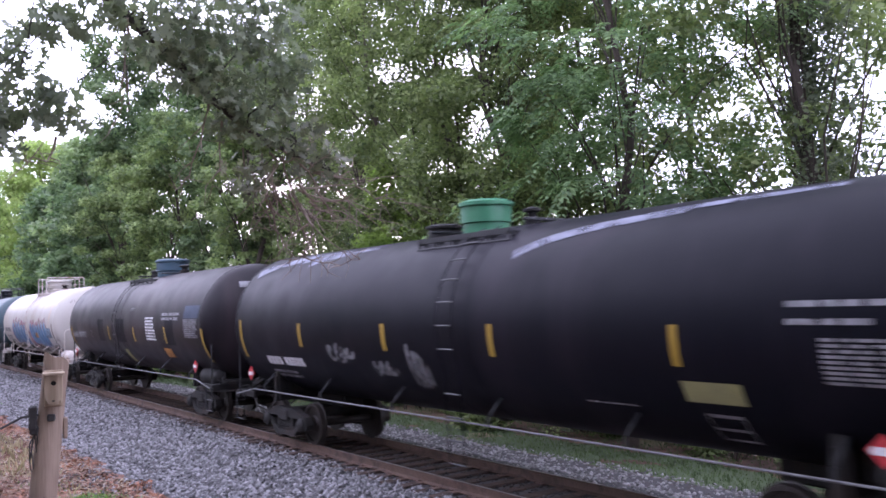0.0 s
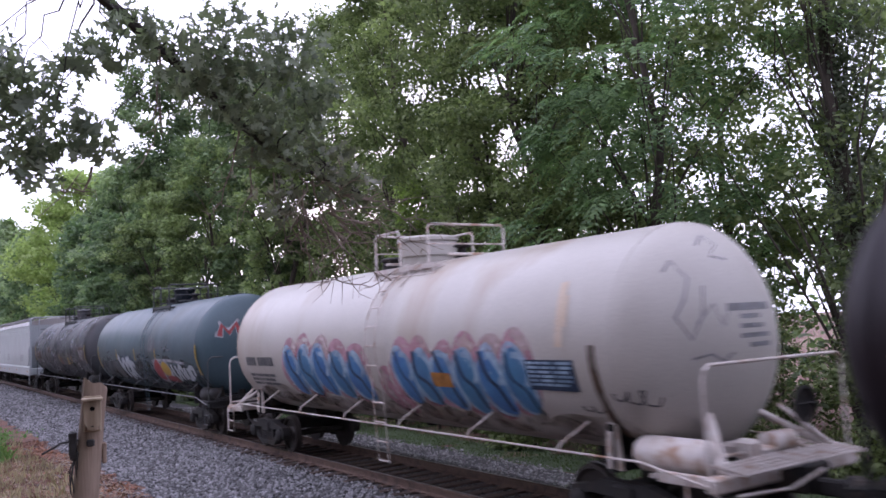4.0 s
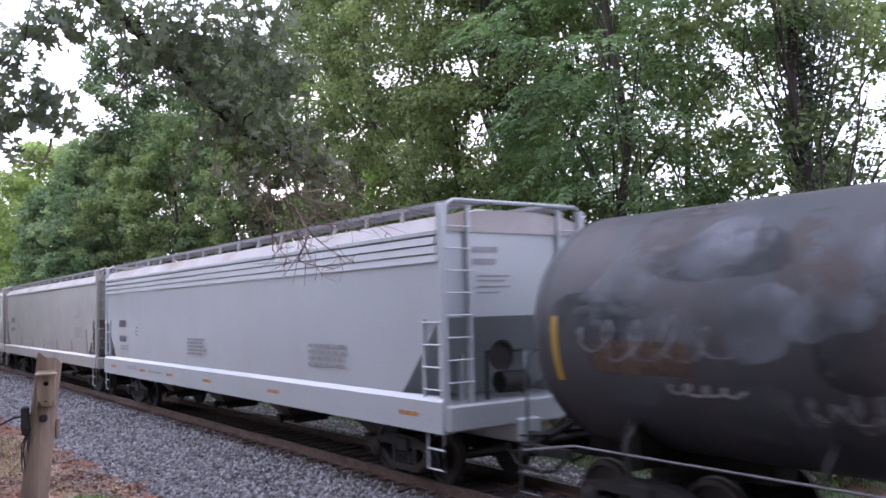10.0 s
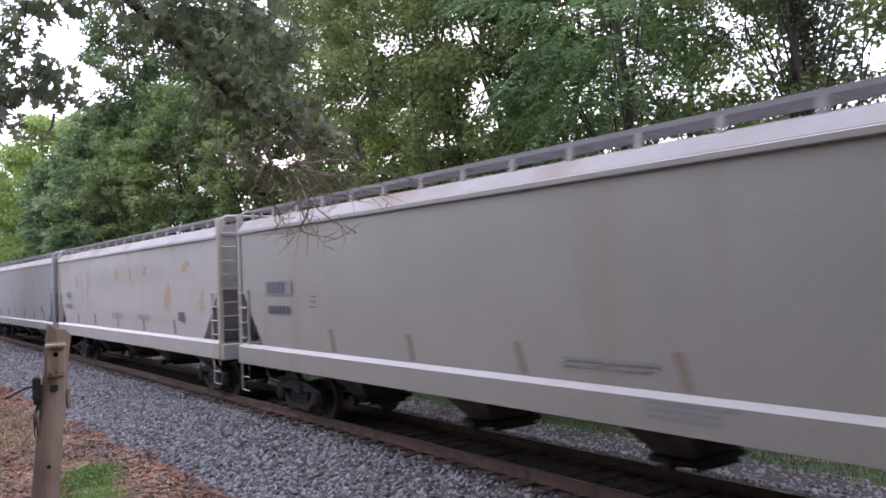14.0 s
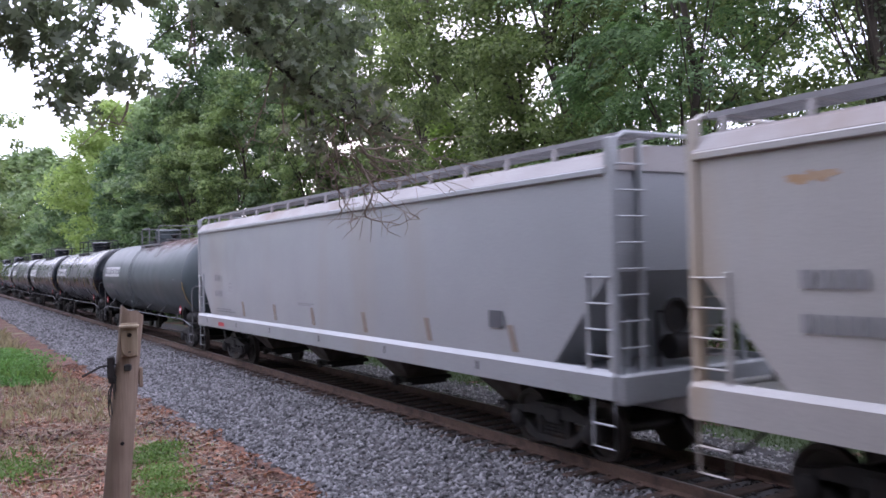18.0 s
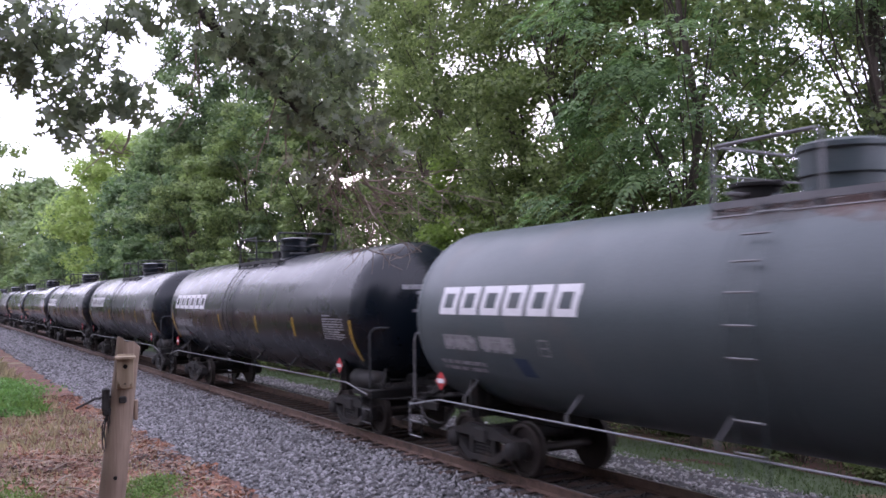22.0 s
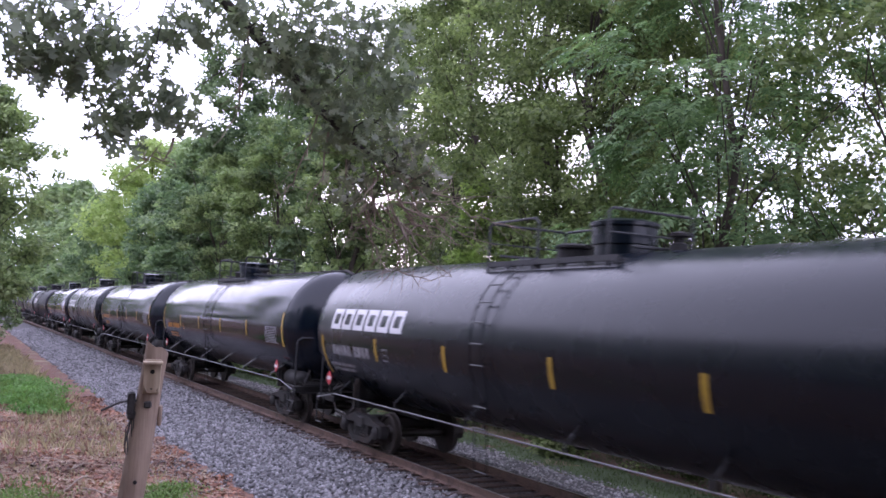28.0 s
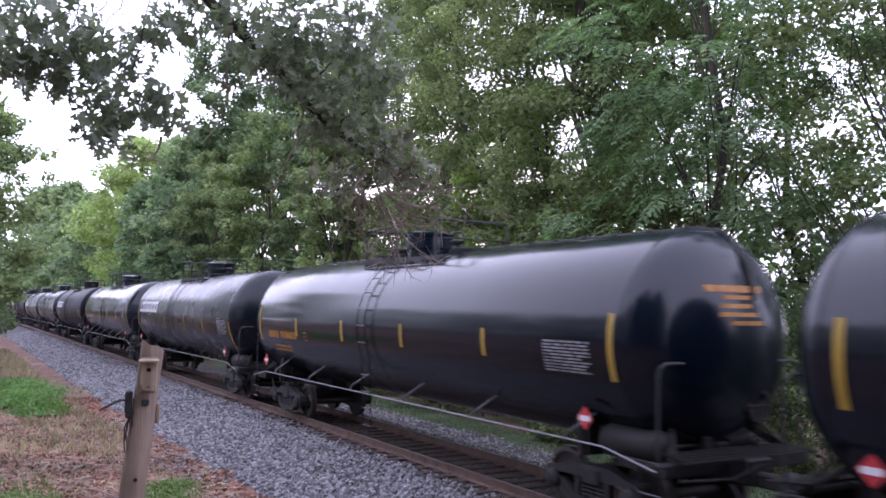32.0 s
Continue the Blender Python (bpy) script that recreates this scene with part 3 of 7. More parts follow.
def side_frame(sgn):
    s = Shape()
    y = sgn * 1.0
    # upper beam, lower beam, columns, journal boxes
    s.prism([(-1.13, 0.46), (-1.1, 0.36), (-0.98, 0.36), (-0.92, 0.52), (-0.7, 0.58), (0.7, 0.58), (0.92, 0.52), (0.98, 0.36), (1.1, 0.36), (1.13, 0.46), (1.08, 0.64), (0.72, 0.7), (0.45, 0.79), (-0.45, 0.79), (-0.72, 0.7), (-1.08, 0.64)], y - 0.09, y + 0.09, "y")
    s.prism([(-0.72, 0.5), (-0.74, 0.36), (-0.45, 0.17), (0.45, 0.17), (0.74, 0.36), (0.72, 0.5), (0.5, 0.36), (0.36, 0.27), (-0.36, 0.27), (-0.5, 0.36)], y - 0.085, y + 0.085, "y")
    for cx in (-0.34, 0.34):
        s.box((cx, y, 0.43), (0.12, 0.15, 0.36), 0.02)
    for cx in (-0.17, 0, 0.17):
        s.turned([(0.27, 0.075), (0.32, 0.085), (0.34, 0.07), (0.38, 0.085), (0.4, 0.07), (0.44, 0.085), (0.46, 0.07), (0.5, 0.085), (0.54, 0.075)], "z", 10, (cx, y, 0))
    for cx in (-0.89, 0.89):
        s.turned([(-0.1, 0.15), (0.06, 0.155), (0.1, 0.11), (0.12, 0.06)] if sgn > 0 else [(-0.12, 0.06), (-0.1, 0.11), (-0.06, 0.155), (0.1, 0.15)], "y", 14, (cx, y + sgn * 0.07, WHEEL_R))
    return s.mesh("side_frame", GRIMESTEEL)


FRAME_NEAR, FRAME_FAR = side_frame(-1), side_frame(1)
BOLSTER = Shape().box((0, 0, 0.62), (0.42, 2.25, 0.28), 0.04).turned([(0.7, 0.2), (0.86, 0.19)], "z", 16).box((0.62, 0, 0.42), (0.08, 1.7, 0.1), 0.02).box((-0.62, 0, 0.42), (0.08, 1.7, 0.1), 0.02).mesh("truck_bolster", GRIMESTEEL)
WHEELS = []


def add_truck(car, x):
    tr = part("truck", BOLSTER, GRIMESTEEL, car, "grimy dark steel railway truck", (x, 0, 0))
    part("side_frame", FRAME_NEAR, GRIMESTEEL, tr)
    part("side_frame", FRAME_FAR, GRIMESTEEL, tr)
    for dx in (-0.89, 0.89):
        w = part("wheelset", WHEELSET, WHEELSTEEL, tr, "", (dx, 0, WHEEL_R))
        WHEELS.append(w)
    return tr


# ---- tank cars ----
TANK_R, TANK_Z = 1.64, 2.7
MARK_X = 0.2
made_meshes = {}


def once(key, build):
    if key not in made_meshes:
        made_meshes[key] = build()
    return made_meshes[key]


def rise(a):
    """Carries angle a from a 1.5 m tank radius along the camera's sight line."""
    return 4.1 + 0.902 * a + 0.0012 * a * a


def skin(x0, x1, a0, a1, lift=0.006, n=5, shear=0.0):
    """A patch lying on the side of a tank: along x, from angle a0 up to a1 (degrees from level, near side)."""
    s = Shape()
    r = TANK_R + lift
    vs = []
    for i in range(n + 1):
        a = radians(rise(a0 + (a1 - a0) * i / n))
        d = shear * i / n + MARK_X
        for x in (x0 + d, x1 + d):
            vs.append((x, -r * math.cos(a), TANK_Z + r * math.sin(a)))
    return s.add(vs, [(2 * i, 2 * i + 1, 2 * i + 3, 2 * i + 2) for i in range(n)], True)


def join(shapes):
    s = Shape()
    for o in shapes:
        s.add(o.v, o.f)
        s.s[-len(o.s):] = o.s
    return s


def writing(x0, x1, a0, a1, lines, seed, on=skin, fill=0.75):
    """Unreadable lines of small writing as plain bars."""
    r = random.Random(seed)
    out = []
    step = (a1 - a0) / lines
    for i in range(lines):
        x = x0
        top = a1 - i * step
        end = x1 - r.uniform(0, 0.25) * (x1 - x0)
        while x < end:
            w = min(r.uniform(0.08, 0.3) * (1 + (x1 - x0) * 0.3), x1 - x)
            out.append(on(x, x + w, top - step * 0.6, top, 0.007, 2))
            x += w + r.uniform(0.03, 0.06)
    return join(out)


def block_logo(x0, x1, a0, a1, count, lift=0.007):
    """A row of slanted block frames, each with a dark slot in it."""
    out = []
    w = (x1 - x0) / count
    da = a1 - a0
    for i in range(count):
        u, v = x0 + i * w, x0 + (i + 0.86) * w
        sh, st = 0.1 * w, w * 0.21
        out += [skin(u, v, a1 - da * 0.24, a1, lift, 2, 0), skin(u - sh, v - sh, a0, a0 + da * 0.24, lift, 2, 0)]
        out += [skin(u - sh, u + st - sh, a0 + da * 0.24, a1 - da * 0.24, lift, 3, sh), skin(v - st - sh, v - sh, a0 + da * 0.24, a1 - da * 0.24, lift, 3, sh)]
    return join(out)


def glyphs(x0, x1, a0, a1, count, gap_after, on=skin):
    """A row of unreadable characters as plain blocks, with a word gap."""
    w = (x1 - x0) / (count + 0.7)
    out = []
    for i in range(count):
        u = x0 + w * (i + (0.7 if i >= gap_after else 0))
        out.append(on(u, u + w * 0.78, a0, a1, 0.007, 2))
    return join(out)


def outline_box(x0, x1, a0, a1, t=0.02, on=skin):
    da = (a1 - a0) * 0.1
    return join([on(x0, x1, a0, a0 + da, 0.007, 1), on(x0, x1, a1 - da, a1, 0.007, 1), on(x0, x0 + t, a0 + da, a1 - da, 0.007, 3), on(x1 - t, x1, a0 + da, a1 - da, 0.007, 3), on(x0 + 2 * t, x1 - 2 * t, (a0 + a1) / 2 - da * 0.5, (a0 + a1) / 2 + da * 0.5, 0.007, 1)])


def on_head(half, y, z, lift=0.008):
    """The point of the dished front end at that width and height."""
    q = min(math.hypot(y, z - TANK_Z) / TANK_R, 0.999)
    return (half + 0.78 * math.sqrt(1 - q * q) + lift, y, z)


def head_ribbon(half, pts, width, lift=0.008):
    s = Shape()
    vs = []
    for i, (y, z) in enumerate(pts):
        b, a = pts[min(i + 1, len(pts) - 1)], pts[max(i - 1, 0)]
        d = Vector((b[0] - a[0], b[1] - a[1])).normalized() * width / 2
        vs += [on_head(half, y - d.y, z + d.x, lift), on_head(half, y + d.y, z - d.x, lift)]
    return s.add(vs, [(2 * i, 2 * i + 1, 2 * i + 3, 2 * i + 2) for i in range(len(pts) - 1)], True)


def head_lines(half, y0, y1, z0, z1, lines, seed):
    r = random.Random(seed)
    out = []
    for i in range(lines):
        z = z1 - (z1 - z0) * i / lines
        h = (z1 - z0) / lines * (0.5 if i else 0.8)
        a, b = (y0, y1) if i == 0 else (y0 + r.uniform(0.2, 0.4), y1 - r.uniform(0.0, 0.3))
        n = 6
        out.append(head_ribbon(half, [(a + (b - a) * k / n, z) for k in range(n + 1)], h))
    return join(out)


def blob(cx, ca, w, da, lift, seed, wob=0.18, n=22, lean=0.0):
    """A rounded patch of paint with an uneven edge on the side of a tank."""
    r = random.Random(seed)
    ph = [r.uniform(0, 6.3) for _ in range(3)]
    vs = []
    q = TANK_R + lift
    for k in (0.0, 0.34, 0.67, 1.0):
        for i in range(n):
            t = 2 * math.pi * i / n
            e = k * (1 + wob * (math.sin(2 * t + ph[0]) + 0.6 * math.sin(3 * t + ph[1]) + 0.4 * math.sin(5 * t + ph[2])) * 0.6)
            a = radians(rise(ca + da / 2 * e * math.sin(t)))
            vs.append((MARK_X + cx + w / 2 * e * math.cos(t) + lean * e * math.sin(t), -q * math.cos(a), TANK_Z + q * math.sin(a)))
    fs = [(j * n + i, j * n + (i + 1) % n, (j + 1) * n + (i + 1) % n, (j + 1) * n + i) for j in range(3) for i in range(n)]
    return Shape().add(vs, fs, True)


def ribbon(pts, width, lift=0.008):
    """A painted stroke on the side of a tank through (x, angle) points."""
    deg = 180 / math.pi / TANK_R
    sm = []
    for i in range(len(pts) - 1):
        p0, p1, p2, p3 = (pts[max(i - 1, 0)], pts[i], pts[i + 1], pts[min(i + 2, len(pts) - 1)])
        for k in range(5):
            u = k / 5
            sm.append(tuple(0.5 * (2 * p1[c] + (p2[c] - p0[c]) * u + (2 * p0[c] - 5 * p1[c] + 4 * p2[c] - p3[c]) * u * u + (3 * p1[c] - p0[c] - 3 * p2[c] + p3[c]) * u ** 3) for c in (0, 1)))
    sm.append(pts[-1])
    q = TANK_R + lift
    vs = []
    for i, (x, a) in enumerate(sm):
        b, c = sm[min(i + 1, len(sm) - 1)], sm[max(i - 1, 0)]
        d = Vector((b[0] - c[0], (b[1] - c[1]) / deg))
        d = (d.normalized() if d.length else Vector((1, 0))) * width / 2
        for u, v in ((x - d.y, a + d.x * deg), (x + d.y, a - d.x * deg)):
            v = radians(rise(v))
            vs.append((MARK_X + u, -q * math.cos(v), TANK_Z + q * math.sin(v)))
    return Shape().add(vs, [(2 * i, 2 * i + 1, 2 * i + 3, 2 * i + 2) for i in range(len(sm) - 1)], True)


def scrawl(x0, x1, a0, a1, loops, width, seed, lift=0.008):
    """A running scribble of loops between two places."""
    r = random.Random(seed)
    pts = []
    mid, amp = (a0 + a1) / 2, (a1 - a0) / 2
    dx = (x1 - x0) / loops
    n = loops * 6
    k = 1.0
    for i in range(n + 1):
        if i % 6 == 0:
            k = r.uniform(0.45, 1.1)
        w = 2 * math.pi * i / 6
        pts.append((x0 + (x1 - x0) * i / n + 0.42 * dx * k * math.cos(w) + r.uniform(-0.08, 0.08) * dx, mid + amp * k * math.sin(w + 0.4) + r.uniform(-0.2, 0.2) * amp))
    return ribbon(pts, width, lift)


def tank_shell(half):
    head = [(half + 0.78 * math.sin(w), TANK_R * math.cos(w)) for w in [i * math.pi / 2 / 9 for i in range(0, 9)]] + [(half + 0.78, 0.02)]
    prof = [(-a, r) for a, r in reversed(head)] + [(-half * 0.5, TANK_R), (0, TANK_R), (half * 0.5, TANK_R)] + head
    s = Shape()
    s.turned(prof, "x", 56)
    s.v = [(x, y, z + TANK_Z) for x, y, z in s.v]
    return s


def ring(x, w, r, a0=0, a1=360):
    s = Shape()
    n = max(8, int((a1 - a0) / 8))
    vs = []
    for i in range(n + 1):
        a = radians(a0 + (a1 - a0) * i / n)
        for u, q in ((-w / 2, TANK_R - 0.01), (-w / 2, r), (w / 2, r), (w / 2, TANK_R - 0.01)):
            vs.append((x + u, -q * math.cos(a), TANK_Z + q * math.sin(a)))
    fs = [(4 * i + k, 4 * i + k + 1, 4 * i + k + 5, 4 * i + k + 4) for i in range(n) for k in range(3)]
    return s.add(vs, fs, True)


def arc(x, a0, a1, r, n=12):
    return [(x, -r * math.cos(radians(a0 + (a1 - a0) * i / n)), TANK_Z + r * math.sin(radians(a0 + (a1 - a0) * i / n))) for i in range(n + 1)]


def deck(x, length):
    """Narrow grating walkways each side of the fittings, with kerbs, cross bars and feet on the shell."""
    s = Shape()
    h, z = length / 2, TANK_Z + math.sqrt(TANK_R ** 2 - 0.85 ** 2) + 0.06
    for sy in (-1, 1):
        for k in range(5):
            s.box((x, sy * (0.62 + 0.07 * k), z), (length, 0.025, 0.035))
        s.box((x, sy * 0.94, z + 0.02), (length, 0.02, 0.09))
        s.tube([(x - h, sy * 0.96, z - 0.13), (x + h, sy * 0.96, z - 0.13)], 0.018, 6)
        for i in range(6):
            s.box((x - h + 0.05 + (length - 0.1) * i / 5, sy * 0.78, z - 0.03), (0.04, 0.36, 0.03))
            s.box((x - h + 0.05 + (length - 0.1) * i / 5, sy * 0.95, z - 0.1), (0.04, 0.03, 0.26))
    for dx in (-h, h):
        s.box((x + dx, 0, TANK_Z + TANK_R + 0.03), (0.1, 1.3, 0.05), 0.01)
    return s


def hoop(x, back, top, foot, r=0.026):
    """A railing across the car at x, with short returns along both sides when back is not 0."""
    s = Shape()
    for sy in (-0.9, 0.9):
        s.tube([(x, sy, foot), (x, sy, top - 0.07), (x, sy * 0.93, top)], r, 7)
        if back:
            s.tube([(x, sy, top - 0.07), (x + 0.07, sy, top), (x + back - 0.07, sy, top), (x + back, sy, top - 0.08), (x + back, sy, foot)], r, 7)
    s.tube([(x, -0.84, top), (x, 0.84, top)], r, 7)
    s.tube([(x, -0.9, (top + foot) / 2 + 0.1), (x, 0.9, (top + foot) / 2 + 0.1)], r * 0.6, 6)
    return s


def tank_car(label, pitch, coat, rod=None, dome=None, rails=True, ladder_x=-0.85, dome_x=0.9, braces=False, name="tank_car", half=None, plat_x=0.0, plat_l=3.7, dome_r=0.55):
    rod = rod or RODBLACK
    under = RODWHITE if rod is RODWHITE else STEEL
    dome = dome or coat
    rail_mat = RODWHITE if rod is RODWHITE else RODPALE if coat is GLOSS or rod is RODGREY else RODGREY
    car = tagged(new(name), label, "tank car", "cars of the freight train")
    half = half or pitch / 2 - 1.58
    end = pitch / 2
    shell = part("tank", once(("shell", half, coat.name), lambda: tank_shell(half).mesh("tank", coat)), coat, car)
    for x in (-half, ladder_x - 0.45, ladder_x + 0.45, half):
        part("band", once(("band", x, coat.name), lambda: ring(x, 0.05, TANK_R + 0.006).mesh("band", coat)), coat, shell)
    # centre sill stubs, end sills, couplers
    for sg in (-1, 1):
        part("stub_sill", once(("stub", sg, end), lambda: Shape().box((sg * (end - 2.3), 0, 0.98), (3.6, 0.5, 0.36), 0.03).box((sg * (end - 2.6), 0, 1.35), (0.5, 2.0, 0.5), 0.05).prism([(-1.3, 0.95), (1.3, 0.95), (1.25, 1.6), (0.9, 1.45), (0, 1.3), (-0.9, 1.45), (-1.25, 1.6)], sg * (end - 2.75) - 0.06, sg * (end - 2.75) + 0.06).mesh("stub_sill", STEEL)), STEEL, car, "dark steel sill and saddle")
        part("end_sill", once(("endsill", sg, end, under.name), lambda: Shape().box((sg * (end - 0.95), 0, 1.02), (0.16, 2.95, 0.2), 0.03).box((sg * (end - 1.35), -1.38, 1.04), (0.9, 0.08, 0.14), 0.01).box((sg * (end - 1.35), 1.38, 1.04), (0.9, 0.08, 0.14), 0.01).mesh("end_sill", under)), under, car)
        part("coupler", once(("coupler", sg, end), lambda: Shape().box((sg * (end - 0.42), 0, 0.88), (0.75, 0.16, 0.2), 0.03).box((sg * (end - 0.08), 0.06 * sg, 0.88), (0.3, 0.3, 0.3), 0.06).tube([(sg * (end - 0.7), -0.35, 0.8), (sg * (end - 0.4), -0.4, 0.5), (sg * end, -0.3, 0.42)], 0.03, 8).mesh("coupler", GRIMESTEEL)), GRIMESTEEL, car)
        x = sg * (end - 0.98)
        part("end_handrail", once(("endrail", sg, end, rod.name), lambda: Shape().tube([(x, -1.42, 0.95), (x, -1.42, 2.24), (x, -1.38, 2.36), (x, -1.28, 2.42), (x, 1.28, 2.42), (x, 1.38, 2.36), (x, 1.42, 2.24), (x, 1.42, 0.95)], 0.022, 8).mesh("end_handrail", rod)), rod, car)
        step = once(("step", sg, end, rod.name), lambda: Shape().tube([(sg * (end - 0.85), -1.46, 1.05), (sg * (end - 0.85), -1.46, 0.42), (sg * (end - 1.3), -1.46, 0.42), (sg * (end - 1.3), -1.46, 1.05)], 0.022, 6).tube([(sg * (end - 0.85), -1.46, 0.7), (sg * (end - 1.3), -1.46, 0.7)], 0.018, 6).mesh("step", rod))
        part("step", step, rod, car)
        for sy in (-1, 1):
            part("saddle_plate", once(("saddle", sg, sy, end, under.name), lambda: Shape().prism([(sg * (end - 2.75) - 0.14, 0.98), (sg * (end - 2.75) + 0.14, 0.98), (sg * (end - 2.75) + 0.08, 1.7), (sg * (end - 2.75) - 0.08, 1.7)], sy * 1.2 - 0.03, sy * 1.2 + 0.03, "y").box((sg * (end - 2.75), sy * 1.25, 1.25), (0.08, 0.1, 0.5), 0.01).mesh("saddle_plate", under)), under, car)
        part("end_brace", once(("endbrace", sg, end, under.name), lambda: Shape().tube([(sg * (end - 0.95), -1.2, 1.1), (sg * (end - 1.7), -0.55, 1.65)], 0.05, 7).tube([(sg * (end - 0.95), 1.2, 1.1), (sg * (end - 1.7), 0.55, 1.65)], 0.05, 7).box((sg * (end - 1.5), 0, 1.2), (0.7, 0.3, 0.2), 0.04).tube([(sg * (end - 1.0), 0.5, 1.1), (sg * (end - 1.0), 0.5, 1.75)], 0.025, 6).mesh("end_brace", under)), under, car)
        gear = Shape()
        for k in range(5):
            gear.box((sg * (end - 0.62 - 0.11 * k), 0, 1.16 + 0.012 * k), (0.05, 2.5, 0.03))
        gear.tube([(sg * (end - 0.6), -1.4, 0.95), (sg * (end - 0.55), -0.5, 0.92), (sg * (end - 0.35), -0.1, 1.12)], 0.018, 6)
        gear.tube([(sg * (end - 1.0), -1.1, 1.2), (sg * (end - 1.5), -0.7, 1.75)], 0.035, 6).tube([(sg * (end - 1.0), 1.1, 1.2), (sg * (end - 1.5), 0.7, 1.75)], 0.035, 6)
        gear.turned([(-0.3, 0.08), (-0.25, 0.15), (0.25, 0.15), (0.3, 0.08)], "y", 14, (sg * (end - 1.3), 0.35, 1.3))
        gear.box((sg * (end - 1.28), -0.3, 1.28), (0.3, 0.22, 0.26), 0.04).tube([(sg * (end - 1.25), -0.9, 1.26), (sg * (end - 1.25), 0.9, 1.24)], 0.022, 6)
        gear.tube([(sg * (end - 0.7), 0.35, 0.95), (sg * (end - 0.35), 0.42, 0.7), (sg * (end - 0.05), 0.3, 0.5)], 0.028, 7)
        part("end_gear", once(("endgear", sg, end, under.name), lambda: gear.mesh("end_gear", under)), under, car, "slatted end step with brake pipes and levers")
        if sg > 0:
            part("brake_wheel", once(("brakewheel", end), lambda: Shape().turned([(-0.02, 0.24), (0.02, 0.24), (0.02, 0.2), (-0.02, 0.2)], "x", 20, (end - 0.95, 0.5, 1.8)).tube([(end - 0.95, 0.28, 1.8), (end - 0.95, 0.72, 1.8)], 0.014, 5).tube([(end - 0.95, 0.5, 1.58), (end - 0.95, 0.5, 2.02)], 0.014, 5).mesh("brake_wheel", GRIMESTEEL)), GRIMESTEEL, car)
        add_truck(car, sg * (end - 2.75))
    # side handrails with their brackets
    for sy in (-1, 1):
        hr = part("side_handrail", once(("siderail", sy, end, rail_mat.name), lambda: Shape().tube([(-end + 0.95, sy * 1.5, 1.02), (-end + 2.0, sy * 1.5, 1.2), (end - 2.0, sy * 1.5, 1.2), (end - 0.95, sy * 1.5, 1.02)], 0.016, 8).mesh("side_handrail", rail_mat)), rail_mat, car)
        xs = [-half + 1.3 + i * (2 * half - 2.6) / 5 for i in range(6)]
        for bx in xs:
            arm_mat = RODGREY if coat is GLOSS else rod
            key = ("bracket", sy, bx, braces, arm_mat.name)
            dx = 0.42 if braces else 0.0
            part("bracket", once(key, lambda: Shape().prism([(bx - 0.02, 1.19), (bx + 0.02, 1.19), (bx + dx * 0.3 + 0.02, 1.34), (bx + dx * 0.3 - 0.02, 1.34)], sy * 1.5 - 0.015, sy * 1.5 + 0.015, "y").tube([(bx + dx * 0.3, sy * 1.5, 1.32), (bx + dx, sy * 1.2, 1.62)], 0.02, 6).mesh("bracket", arm_mat)), arm_mat, hr)
    # ladder on the near and far side
    stile = rod if rod is RODWHITE else coat
    rung_mat = RODWHITE if rod is RODWHITE else RODGREY if coat is GREYTANK else RODDARK
    lad = once(("ladder", ladder_x, stile.name), lambda: Shape().tube([(ladder_x - 0.2, -1.52, 0.5)] + arc(ladder_x - 0.2, -22, 68, TANK_R + 0.09), 0.011, 6).tube([(ladder_x + 0.2, -1.52, 0.5)] + arc(ladder_x + 0.2, -22, 68, TANK_R + 0.09), 0.011, 6).mesh("ladder", stile))
    lo = part("ladder", lad, stile, car)
    for i in range(11):
        rung = once(("rung", ladder_x, i, rung_mat.name), lambda: (Shape().tube([(ladder_x - 0.2, -1.52 - 0.025 * i, 0.52 + 0.37 * i), (ladder_x + 0.2, -1.52 - 0.025 * i, 0.52 + 0.37 * i)], 0.016, 6) if i < 4 else Shape().tube([arc(ladder_x - 0.2, a, a, TANK_R + 0.09, 1)[0] for a in [-22 + (i - 3.2) * 12.5]] + [arc(ladder_x + 0.2, a, a, TANK_R + 0.09, 1)[0] for a in [-22 + (i - 3.2) * 12.5]], 0.016, 6)).mesh("rung", rung_mat))
        part("rung", rung, rung_mat, lo)
    # top platform, dome and fittings
    z = TANK_Z + TANK_R
    plat = part("top_platform", once(("plat", plat_x, plat_l, rod.name), lambda: deck(plat_x, plat_l).mesh("top_platform", rod)), rod, car)
    part("dome_housing", once(("dome", dome_x, dome_r, dome.name), lambda: Shape().turned([(z - 0.12, dome_r * 0.92), (z + 0.12, dome_r * 0.92), (z + 0.14, dome_r), (z + 0.42, dome_r), (z + 0.44, dome_r + 0.04), (z + 0.5, dome_r + 0.04), (z + 0.55, dome_r - 0.08), (z + 0.56, 0.1)], "z", 32, (dome_x, 0, 0)).box((dome_x + dome_r, 0, z + 0.46), (0.12, 0.16, 0.08), 0.02).box((dome_x - dome_r, 0.1, z + 0.44), (0.08, 0.1, 0.12), 0.02).mesh("dome_housing", dome)), dome, car)
    part("safety_valve", once(("valve", dome_x), lambda: Shape().turned([(z - 0.05, 0.15), (z + 0.1, 0.15), (z + 0.12, 0.09), (z + 0.2, 0.09), (z + 0.22, 0.17), (z + 0.26, 0.17), (z + 0.3, 0.05)], "z", 14, (dome_x + 1.25, 0, 0)).mesh("safety_valve", STEEL)), STEEL, car)
